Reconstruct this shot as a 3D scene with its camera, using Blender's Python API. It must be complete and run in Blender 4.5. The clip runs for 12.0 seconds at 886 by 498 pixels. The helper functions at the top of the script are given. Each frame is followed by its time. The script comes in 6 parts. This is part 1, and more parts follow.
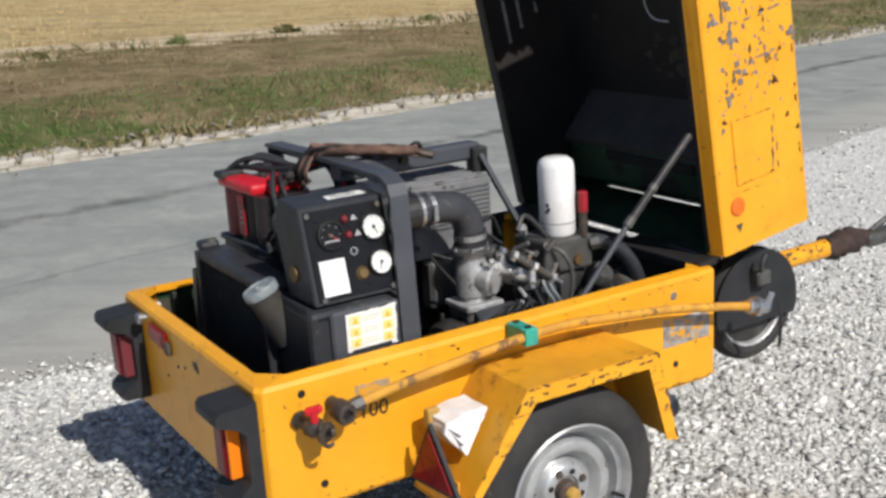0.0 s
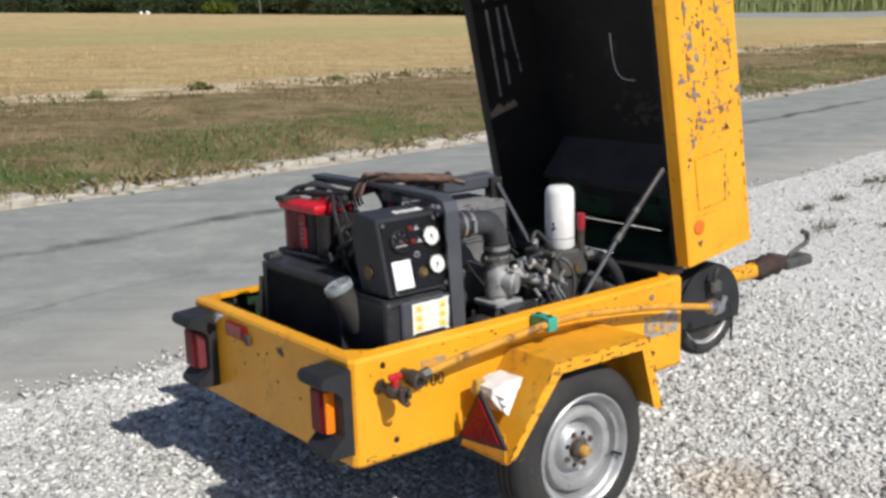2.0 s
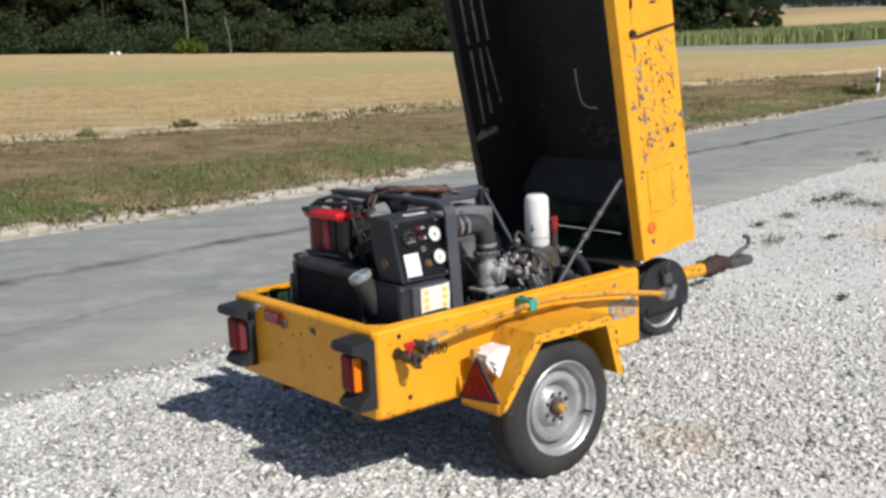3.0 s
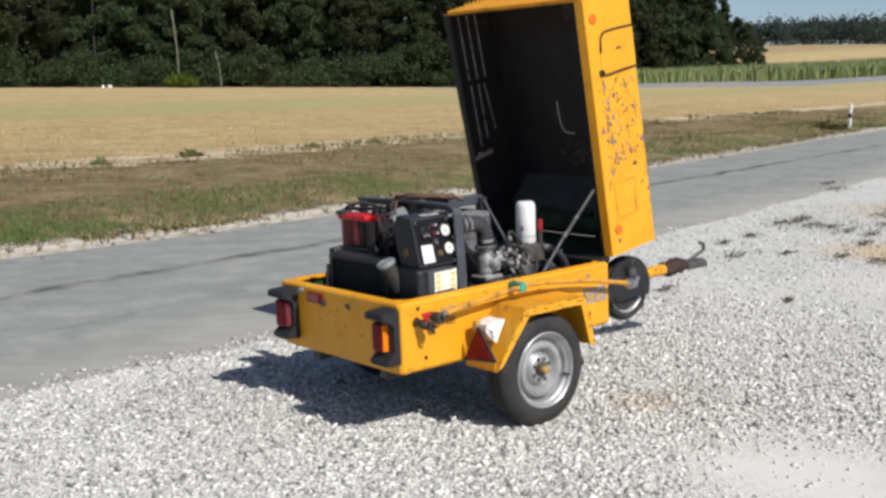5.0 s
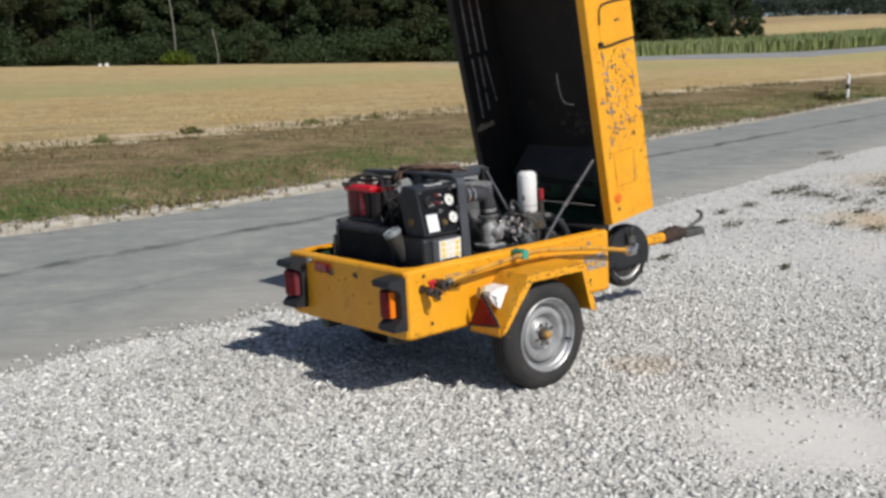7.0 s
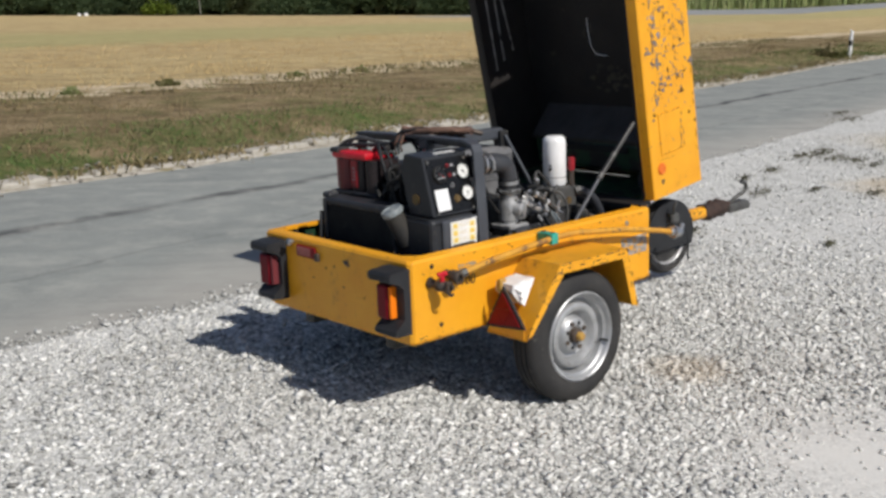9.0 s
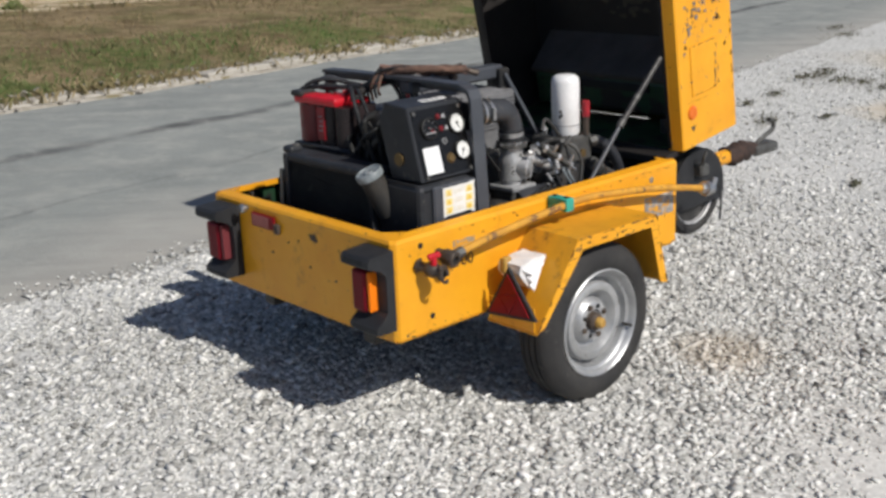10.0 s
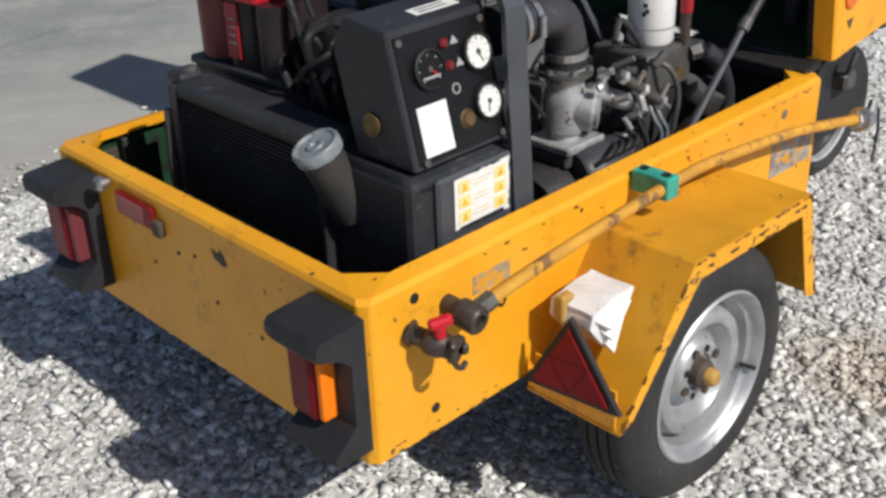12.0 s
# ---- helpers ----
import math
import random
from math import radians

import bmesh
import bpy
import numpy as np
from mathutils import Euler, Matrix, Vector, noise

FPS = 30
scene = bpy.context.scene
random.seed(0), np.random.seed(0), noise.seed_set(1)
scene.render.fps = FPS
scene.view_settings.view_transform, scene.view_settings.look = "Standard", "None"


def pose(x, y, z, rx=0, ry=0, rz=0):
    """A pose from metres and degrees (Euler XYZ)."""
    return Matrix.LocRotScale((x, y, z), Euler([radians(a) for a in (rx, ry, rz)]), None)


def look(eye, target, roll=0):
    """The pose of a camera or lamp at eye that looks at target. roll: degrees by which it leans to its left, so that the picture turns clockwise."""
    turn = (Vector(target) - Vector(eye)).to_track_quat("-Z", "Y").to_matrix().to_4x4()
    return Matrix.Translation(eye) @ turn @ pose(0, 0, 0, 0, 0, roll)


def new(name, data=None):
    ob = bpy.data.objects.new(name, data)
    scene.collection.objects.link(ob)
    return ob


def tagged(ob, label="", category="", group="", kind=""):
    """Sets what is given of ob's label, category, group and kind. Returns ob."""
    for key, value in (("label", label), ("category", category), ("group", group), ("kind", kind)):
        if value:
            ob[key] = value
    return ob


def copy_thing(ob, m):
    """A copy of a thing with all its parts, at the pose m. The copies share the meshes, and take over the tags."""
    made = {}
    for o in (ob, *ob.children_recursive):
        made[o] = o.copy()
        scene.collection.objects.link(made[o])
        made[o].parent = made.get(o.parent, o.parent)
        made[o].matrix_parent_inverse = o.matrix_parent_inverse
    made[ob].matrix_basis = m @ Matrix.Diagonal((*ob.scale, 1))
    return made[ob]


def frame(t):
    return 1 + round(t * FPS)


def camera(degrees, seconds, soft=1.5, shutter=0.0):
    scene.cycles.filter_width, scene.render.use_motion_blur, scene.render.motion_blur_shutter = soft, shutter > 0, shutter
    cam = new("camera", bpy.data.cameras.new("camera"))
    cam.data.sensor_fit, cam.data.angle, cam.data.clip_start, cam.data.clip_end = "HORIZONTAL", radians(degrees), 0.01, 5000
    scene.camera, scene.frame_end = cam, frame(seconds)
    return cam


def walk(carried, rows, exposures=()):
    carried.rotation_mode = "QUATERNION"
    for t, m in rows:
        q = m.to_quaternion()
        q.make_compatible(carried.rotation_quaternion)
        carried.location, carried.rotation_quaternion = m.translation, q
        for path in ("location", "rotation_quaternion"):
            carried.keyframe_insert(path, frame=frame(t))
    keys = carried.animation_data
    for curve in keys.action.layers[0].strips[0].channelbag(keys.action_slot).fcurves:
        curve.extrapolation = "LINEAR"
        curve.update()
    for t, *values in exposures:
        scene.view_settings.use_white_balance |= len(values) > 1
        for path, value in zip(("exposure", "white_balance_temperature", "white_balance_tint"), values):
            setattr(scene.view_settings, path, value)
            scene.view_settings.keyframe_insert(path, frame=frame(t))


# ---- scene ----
cam = camera(43.0, 12.0, soft=3.0)
PATH = [
    (0, (0.011, -0.149, 1.68), (0.005, 1.778, 1.146), -1.1),
    (0.5, (-0.221, -0.319, 1.704), (-0.157, 1.616, 1.204), -1.4),
    (1, (-0.397, -0.44, 1.71), (-0.203, 1.48, 1.183), -2.4),
    (1.5, (-0.46, -0.517, 1.727), (-0.263, 1.413, 1.24), -1.1),
    (2, (-0.493, -0.873, 1.707), (-0.288, 1.069, 1.277), 0.4),
    (2.5, (-0.572, -1.274, 1.72), (-0.373, 0.679, 1.337), -0.5),
    (3, (-0.695, -1.705, 1.737), (-0.439, 0.244, 1.368), -0.3),
    (3.2, (-0.706, -1.857, 1.77), (-0.451, 0.101, 1.455), 0.1),
    (4.8, (-0.945, -2.842, 1.752), (-0.639, -0.886, 1.463), 0.3),
    (5, (-0.954, -2.845, 1.75), (-0.673, -0.889, 1.441), 0.0),
    (5.5, (-0.997, -2.922, 1.749), (-0.751, -0.972, 1.382), -0.0),
    (6, (-0.988, -2.97, 1.745), (-0.717, -1.02, 1.393), 0.2),
    (6.5, (-1.0, -2.994, 1.742), (-0.725, -1.043, 1.395), -0.3),
    (7, (-1.002, -2.998, 1.743), (-0.721, -1.049, 1.391), -0.6),
    (7.2, (-1.011, -3.018, 1.737), (-0.726, -1.072, 1.377), -0.4),
    (8.8, (-0.967, -2.1, 1.688), (-0.631, -0.171, 1.28), -1.2),
    (9, (-0.963, -1.93, 1.667), (-0.656, -0.001, 1.237), 0.0),
    (9.5, (-0.91, -1.518, 1.687), (-0.604, 0.397, 1.198), 0.6),
    (10, (-0.891, -1.018, 1.668), (-0.535, 0.862, 1.086), 0.0),
    (10.5, (-0.808, -0.578, 1.681), (-0.492, 1.29, 1.038), 0.2),
    (11, (-0.794, -0.12, 1.659), (-0.386, 1.699, 0.933), 0.1),
    (11.5, (-0.729, 0.266, 1.601), (-0.289, 2.024, 0.754), -0.7),
    (12, (-0.646, 0.702, 1.601), (-0.257, 2.431, 0.673), 0.5),
]
walk(cam, [(t, look(eye, target, roll)) for t, eye, target, roll in PATH],
     exposures=((0, 0.01), (2, 0.07), (5, 0.05), (6, -0.13), (7, -0.16), (9.5, -0.20), (10.5, -0.12), (12, -0.11)))

# ---- world, sun ----
SUN_EL, SUN_X, SUN_Y = 43.3, 0.545, -0.81
world = bpy.data.worlds.new("world")
scene.world = world
world.use_nodes = True
_wn = world.node_tree.nodes
sky = _wn.new("ShaderNodeTexSky")
sky.sky_type, sky.sun_disc = "NISHITA", False
sky.sun_elevation, sky.sun_rotation = radians(SUN_EL), math.atan2(SUN_X, SUN_Y)
sky.air_density, sky.dust_density, sky.ozone_density = 0.6, 0.7, 1.2
world.node_tree.links.new(sky.outputs[0], _wn["Background"].inputs[0])
_wn["Background"].inputs[1].default_value = 0.094
sun = new("sun", bpy.data.lights.new("sun", "SUN"))
sun.data.energy, sun.data.angle, sun.data.color = 4.75, radians(0.55), (1.0, 0.955, 0.89)
_c = math.cos(radians(SUN_EL))
sun.matrix_world = look((0, 0, 20), (-SUN_X * _c, -SUN_Y * _c, 20 - math.sin(radians(SUN_EL))))
scene.view_settings.exposure = 0.0


# ---- materials ----
class Nodes:
    """A short hand for node materials."""

    def __init__(self, name):
        self.m = bpy.data.materials.new(name)
        self.m.use_nodes = True
        self.t = self.m.node_tree
        self.b = self.t.nodes["Principled BSDF"]
        self.co = self.t.nodes.new("ShaderNodeTexCoord").outputs["Object"]

    def n(self, kind, **inputs):
        node = self.t.nodes.new("ShaderNode" + kind)
        for key, value in inputs.items():
            key = int(key[1:]) if key[0] == "i" and key[1:].isdigit() else key
            if hasattr(value, "is_output"):
                self.t.links.new(value, node.inputs[key])
            else:
                node.inputs[key].default_value = value
        return node

    def noise(self, scale, detail=4.0, rough=0.6, vec=None):
        return self.n("TexNoise", Vector=vec or self.co, Scale=scale, Detail=detail, Roughness=rough).outputs["Fac"]

    def ramp(self, fac, lo, hi):
        node = self.n("MapRange", Value=fac)
        node.inputs["From Min"].default_value, node.inputs["From Max"].default_value = lo, hi
        return node.outputs[0]

    def mix(self, fac, a, b):
        node = self.t.nodes.new("ShaderNodeMix")
        node.data_type = "RGBA"
        for slot, value in ((0, fac), (6, a), (7, b)):
            if hasattr(value, "is_output"):
                self.t.links.new(value, node.inputs[slot])
            else:
                node.inputs[slot].default_value = value if slot == 0 else (*value, 1)
        return node.outputs[2]

    def math(self, op, a, b=0.0):
        node = self.t.nodes.new("ShaderNodeMath")
        node.operation = op
        for slot, value in ((0, a), (1, b)):
            if hasattr(value, "is_output"):
                self.t.links.new(value, node.inputs[slot])
            else:
                node.inputs[slot].default_value = value
        return node.outputs[0]

    def put(self, key, value):
        if hasattr(value, "is_output"):
            self.t.links.new(value, self.b.inputs[key])
        else:
            self.b.inputs[key].default_value = (*value, 1) if isinstance(value, tuple) else value

    def bump(self, height, strength, distance=0.002):
        node = self.n("Bump", Height=height, Strength=strength, Distance=distance)
        self.t.links.new(node.outputs[0], self.b.inputs["Normal"])


def plain(name, c1, c2, rough=0.5, metal=0.0, scale=12.0, fine=140.0, bump=0.15, spots=None):
    """Two-scale colour variation, fine relief, and optional spots (colour, threshold, scale)."""
    k = Nodes(name)
    colour = k.mix(k.ramp(k.noise(scale), 0.35, 0.65), c1, c2)
    grain = k.noise(fine, 3.0)
    colour = k.mix(k.math("MULTIPLY", k.ramp(grain, 0.45, 0.8), 0.35), colour, tuple(v * 0.6 for v in c1))
    if spots:
        sc, thr, ss = spots
        colour = k.mix(k.ramp(k.noise(ss, 6.0, 0.7), thr, thr + 0.03), colour, sc)
    k.put("Base Color", colour)
    k.put("Metallic", metal)
    if metal == 0 and max(c1) < 0.05:
        k.put("Specular IOR Level", 0.28)
    k.put("Roughness", k.math("ADD", k.math("MULTIPLY", k.noise(scale * 3), 0.25), rough - 0.12))
    if bump:
        k.bump(grain, bump)
    return k.m


YEL, YEL2 = (0.80, 0.375, 0.018), (0.73, 0.315, 0.013)


def yellow(name, chip, scratch, centre=None, dirt=0.30, bare=(0.22, 0.20, 0.21), c1=YEL, c2=YEL2):
    """Worn yellow enamel: chips to primer and rust, dark grime, scratches. centre: (x, z, half x, half z) of a badly chipped area."""
    k = Nodes(name)
    colour = k.mix(k.ramp(k.noise(5.0), 0.3, 0.7), c1, c2)
    grime = k.ramp(k.noise(9.0, 8.0, 0.75), 0.56, 0.72)
    colour = k.mix(k.math("MULTIPLY", grime, dirt), colour, (0.16, 0.075, 0.02))
    vec = k.n("Mapping", Vector=k.co, Scale=(1.0, 1.0, 1.0)).outputs[0]
    chips = k.noise(34.0, 5.0, 0.62, vec)
    level = chip
    if centre:
        sep = k.n("SeparateXYZ", Vector=k.co)
        far = k.math("MAXIMUM", k.math("DIVIDE", k.math("ABSOLUTE", k.math("SUBTRACT", sep.outputs[0], centre[0])), centre[2]),
                     k.math("DIVIDE", k.math("ABSOLUTE", k.math("SUBTRACT", sep.outputs[2], centre[1])), centre[3]))
        level = k.math("SUBTRACT", chip, k.math("MULTIPLY", k.ramp(far, 1.1, 0.6), 0.095))
    on = k.ramp(k.math("SUBTRACT", chips, level), 0.0, 0.015)
    under = k.mix(k.ramp(k.noise(15.0), 0.42, 0.58), (0.05, 0.028, 0.018), bare)
    colour = k.mix(on, colour, under)
    lines = k.n("Mapping", Vector=k.co, Scale=(2.0, 9.0, 30.0)).outputs[0]
    cut = k.ramp(k.noise(3.0, 7.0, 0.7, lines), scratch, scratch + 0.03)
    colour = k.mix(k.math("MULTIPLY", cut, 0.85), colour, (0.06, 0.035, 0.02))
    k.put("Base Color", colour)
    rough = k.math("ADD", 0.34, k.math("MULTIPLY", on, 0.4))
    k.put("Roughness", k.math("ADD", rough, k.math("MULTIPLY", k.noise(20.0), 0.12)))
    k.put("Specular IOR Level", 0.4)
    k.bump(k.math("SUBTRACT", k.math("MULTIPLY", k.noise(6.0), 0.5), on), 0.25, 0.0015)
    return k.m


M = dict(
    yellow=yellow("yellow_paint", 0.675, 0.68, None, 0.60, (0.12, 0.08, 0.05)),
    yellow_worn=yellow("yellow_paint_worn", 0.618, 0.625, None, 0.75, (0.11, 0.065, 0.04)),
    yellow_dusty=yellow("yellow_paint_dusty", 0.70, 0.68, None, 1.0, (0.11, 0.065, 0.04), (0.70, 0.33, 0.018), (0.52, 0.245, 0.02)),
    yellow_lid=yellow("yellow_paint_chipped", 0.665, 0.72, (0.18, 0.70, 0.17, 0.34)),
    hose=plain("dirty_yellow_pipe", (0.66, 0.33, 0.03), (0.46, 0.22, 0.03), 0.75, scale=14, fine=60, bump=0.3, spots=((0.20, 0.10, 0.035), 0.55, 15)),
    black=plain("black_paint", (0.024, 0.026, 0.030), (0.036, 0.038, 0.043), 0.42, scale=8, bump=0.15, spots=((0.07, 0.066, 0.060), 0.61, 20)),
    panel=plain("panel_black", (0.006, 0.006, 0.0065), (0.009, 0.009, 0.0095), 0.30, bump=0.05),
    steel_black=plain("dark_steel_frame", (0.046, 0.051, 0.062), (0.062, 0.068, 0.080), 0.45, scale=6, spots=((0.11, 0.10, 0.09), 0.64, 20)),
    guard=plain("black_plastic", (0.018, 0.019, 0.021), (0.028, 0.029, 0.032), 0.55, scale=10, bump=0.3),
    # The paler brown spots put faint reflections into the lining's colour.
    lining=plain("sooty_lining_sheen", (0.017, 0.0155, 0.0155), (0.028, 0.0245, 0.023), 0.60, scale=4, bump=0.5, fine=60, spots=((0.048, 0.040, 0.034), 0.61, 3.5)),
    green=plain("dark_green_paint", (0.014, 0.060, 0.024), (0.009, 0.034, 0.015), 0.5, scale=4, spots=((0.012, 0.012, 0.011), 0.52, 6)),
    engine=plain("oily_iron", (0.026, 0.026, 0.027), (0.056, 0.053, 0.050), 0.5, 0.3, scale=14, bump=0.5, fine=70),
    alu=plain("cast_aluminium", (0.56, 0.56, 0.555), (0.24, 0.24, 0.24), 0.36, 0.35, scale=16, bump=0.4, fine=160, spots=((0.05, 0.045, 0.04), 0.60, 22)),
    iron=plain("cast_grey_iron", (0.11, 0.11, 0.105), (0.065, 0.063, 0.060), 0.55, 0.4, scale=18, bump=0.4, spots=((0.10, 0.05, 0.025), 0.63, 25)),
    rubber=plain("tyre_rubber", (0.026, 0.026, 0.027), (0.045, 0.043, 0.041), 0.78, scale=6, bump=0.4, spots=((0.085, 0.078, 0.070), 0.64, 10)),
    rim=plain("silver_rim", (0.52, 0.525, 0.53), (0.34, 0.345, 0.35), 0.40, 0.5, scale=9, spots=((0.13, 0.11, 0.09), 0.63, 26)),
    grey_chip=plain("bare_primer", (0.235, 0.215, 0.205), (0.12, 0.095, 0.08), 0.6, scale=30),
    rust=plain("brown_rust", (0.12, 0.055, 0.022), (0.055, 0.030, 0.018), 0.92, scale=60),
    hub=plain("rusty_hub", (0.06, 0.045, 0.035), (0.11, 0.08, 0.06), 0.7, 0.2, scale=40),
    cap=plain("yellowed_cap", (0.50, 0.30, 0.06), (0.36, 0.20, 0.05), 0.6, scale=40),
    chrome=plain("zinc", (0.55, 0.55, 0.55), (0.40, 0.40, 0.40), 0.35, 0.9, scale=30),
    brass=plain("dull_brass", (0.20, 0.13, 0.05), (0.11, 0.08, 0.045), 0.5, 0.7, scale=40),
    bronze=plain("brown_fitting", (0.070, 0.055, 0.045), (0.11, 0.09, 0.075), 0.5, 0.6, scale=50, bump=0.3),
    red=plain("red_plastic", (0.62, 0.012, 0.025), (0.50, 0.010, 0.02), 0.35, scale=20, bump=0.05),
    red_mid=plain("worn_red_wrap", (0.36, 0.012, 0.022), (0.22, 0.008, 0.014), 0.4, scale=20, bump=0.1),
    red_dull=plain("dark_red_label", (0.17, 0.008, 0.012), (0.12, 0.007, 0.01), 0.4, scale=20, bump=0.05),
    smoke=plain("battery_case", (0.018, 0.014, 0.015), (0.030, 0.022, 0.023), 0.3, scale=12, bump=0.05),
    white=plain("white_enamel", (0.80, 0.80, 0.80), (0.74, 0.74, 0.73), 0.3, scale=10, bump=0.05),
    paper=plain("white_label", (0.78, 0.78, 0.76), (0.70, 0.69, 0.66), 0.6, scale=18, bump=0.1, spots=((0.38, 0.35, 0.30), 0.70, 30)),
    foam=plain("white_foil", (0.78, 0.78, 0.78), (0.66, 0.66, 0.655), 0.55, scale=16, bump=0.4, fine=50, spots=((0.10, 0.09, 0.09), 0.66, 12)),
    sticker=plain("worn_grey_sticker", (0.34, 0.31, 0.24), (0.30, 0.21, 0.10), 0.6, scale=26, spots=((0.62, 0.29, 0.02), 0.50, 30)),
    badge=plain("worn_pale_badge", (0.42, 0.40, 0.37), (0.14, 0.12, 0.11), 0.6, scale=34, spots=((0.60, 0.28, 0.012), 0.53, 26)),
    streak=plain("painted_sun_streak", (0.36, 0.35, 0.34), (0.17, 0.16, 0.155), 0.6, scale=14, spots=((0.012, 0.011, 0.011), 0.60, 18)),
    sign_faded=plain("bleached_yellow_print", (0.78, 0.62, 0.16), (0.76, 0.66, 0.36), 0.6, scale=30, bump=0),
    pale_print=plain("bleached_print", (0.66, 0.58, 0.36), (0.56, 0.52, 0.44), 0.6, scale=40, bump=0),
    sign=plain("yellow_print", (0.72, 0.46, 0.02), (0.66, 0.40, 0.02), 0.6, scale=20),
    ink=plain("black_print", (0.015, 0.015, 0.015), (0.02, 0.02, 0.02), 0.6, scale=20, bump=0),
    grey_ink=plain("grey_print", (0.30, 0.30, 0.30), (0.36, 0.36, 0.36), 0.6, scale=20, bump=0),
    teal=plain("teal_plastic", (0.045, 0.40, 0.31), (0.025, 0.26, 0.20), 0.40, scale=30, spots=((0.10, 0.075, 0.04), 0.66, 40)),
    rag=plain("brown_rag", (0.15, 0.085, 0.06), (0.075, 0.045, 0.035), 0.9, scale=30, bump=0.6, fine=90),
    rag_pale=plain("pale_brown_sleeve", (0.24, 0.14, 0.11), (0.13, 0.075, 0.06), 0.7, scale=30, bump=0.5, fine=90),
    boot=plain("torn_boot", (0.030, 0.022, 0.020), (0.065, 0.04, 0.032), 0.8, scale=25, bump=0.6, fine=80),
    amber_refl=plain("orange_reflector", (0.75, 0.17, 0.012), (0.66, 0.13, 0.01), 0.25, scale=30, bump=0.2),
    ribbed=plain("grey_ribbed_metal", (0.22, 0.22, 0.225), (0.15, 0.15, 0.155), 0.5, 0.2, scale=12, spots=((0.05, 0.045, 0.04), 0.60, 22)),
    pipe=plain("grey_rubber_pipe", (0.034, 0.036, 0.042), (0.050, 0.053, 0.060), 0.40, scale=10, spots=((0.09, 0.085, 0.08), 0.64, 24)),
    glass_face=plain("gauge_white", (0.74, 0.74, 0.71), (0.66, 0.66, 0.63), 0.2, scale=30, bump=0),
    cloud_cap=plain("pale_cap", (0.155, 0.180, 0.190), (0.27, 0.30, 0.31), 0.42, scale=30, bump=0.3, spots=((0.10, 0.10, 0.095), 0.60, 40)),
    faded=plain("bleached_red", (0.42, 0.13, 0.11), (0.30, 0.075, 0.065), 0.5, scale=24, bump=0.2),
    duct_dust=plain("dusty_grey_sheet", (0.060, 0.056, 0.054), (0.040, 0.037, 0.036), 0.8, scale=7, bump=0.2),
    umber=plain("dusty_brown_plate", (0.060, 0.050, 0.036), (0.035, 0.030, 0.024), 0.8, scale=14, bump=0.3),
    fin=plain("dusty_fin", (0.020, 0.020, 0.020), (0.036, 0.035, 0.033), 0.85, scale=9, bump=0.3, spots=((0.10, 0.095, 0.085), 0.64, 30)),
    pipe_dusty=plain("dusty_filler_pipe", (0.030, 0.030, 0.030), (0.050, 0.046, 0.040), 0.60, scale=12, bump=0.3, spots=((0.085, 0.075, 0.06), 0.62, 18)),
)


def lens(name, c):
    k = Nodes(name)
    wave = k.n("TexWave", Vector=k.co, Scale=28.0).outputs["Fac"]
    k.put("Base Color", c)
    k.put("Roughness", 0.30)
    k.put("Specular IOR Level", 0.12)
    k.bump(wave, 0.3, 0.002)
    return k.m


M["lens_red"] = lens("red_lens", (0.16, 0.006, 0.013))
M["lens_amber"] = lens("amber_lens", (0.85, 0.20, 0.010))
M["lens_clear"] = lens("clear_lens", (0.15, 0.035, 0.04))
M["tri_red"] = lens("red_reflector", (0.20, 0.008, 0.012))


# ---- mesh helpers ----
def thing(name, label, category, matrix=None, group="", kind=""):
    ob = new(name)
    ob.empty_display_size = 0.1
    if matrix is not None:
        ob.matrix_basis = matrix
    return tagged(ob, label, category, group, kind)


def part(name, bm, material, parent=None, label="", smooth=False):
    me = bpy.data.meshes.new(name)
    bmesh.ops.recalc_face_normals(bm, faces=bm.faces)
    bm.to_mesh(me)
    bm.free()
    for m in material if isinstance(material, (list, tuple)) else [material]:
        me.materials.append(M[m] if isinstance(m, str) else m)
    if smooth:
        me.shade_smooth()
        me.set_sharp_from_angle(angle=radians(40))
    ob = new(name, me)
    ob.parent = parent
    return tagged(ob, label)


def box(lo, hi, bevel=0.0, bm=None, m=None, seg=1):
    bm2 = bmesh.new()
    bmesh.ops.create_cube(bm2, size=1.0)
    for v in bm2.verts:
        v.co = Vector([lo[i] + (v.co[i] + 0.5) * (hi[i] - lo[i]) for i in range(3)])
    if bevel:
        bmesh.ops.bevel(bm2, geom=bm2.edges[:], offset=bevel, segments=seg, affect="EDGES", profile=0.5)
    if m is not None:
        bm2.transform(m)
    return join(bm, bm2)


def join(bm, other):
    if bm is None:
        return other
    me = bpy.data.meshes.new("tmp")
    other.to_mesh(me)
    other.free()
    bm.from_mesh(me)
    bpy.data.meshes.remove(me)
    return bm


def turn_to(p, q):
    """The matrix that lays +z along p to q, at p."""
    return Matrix.Translation(p) @ (Vector(q) - Vector(p)).to_track_quat("Z", "Y").to_matrix().to_4x4()


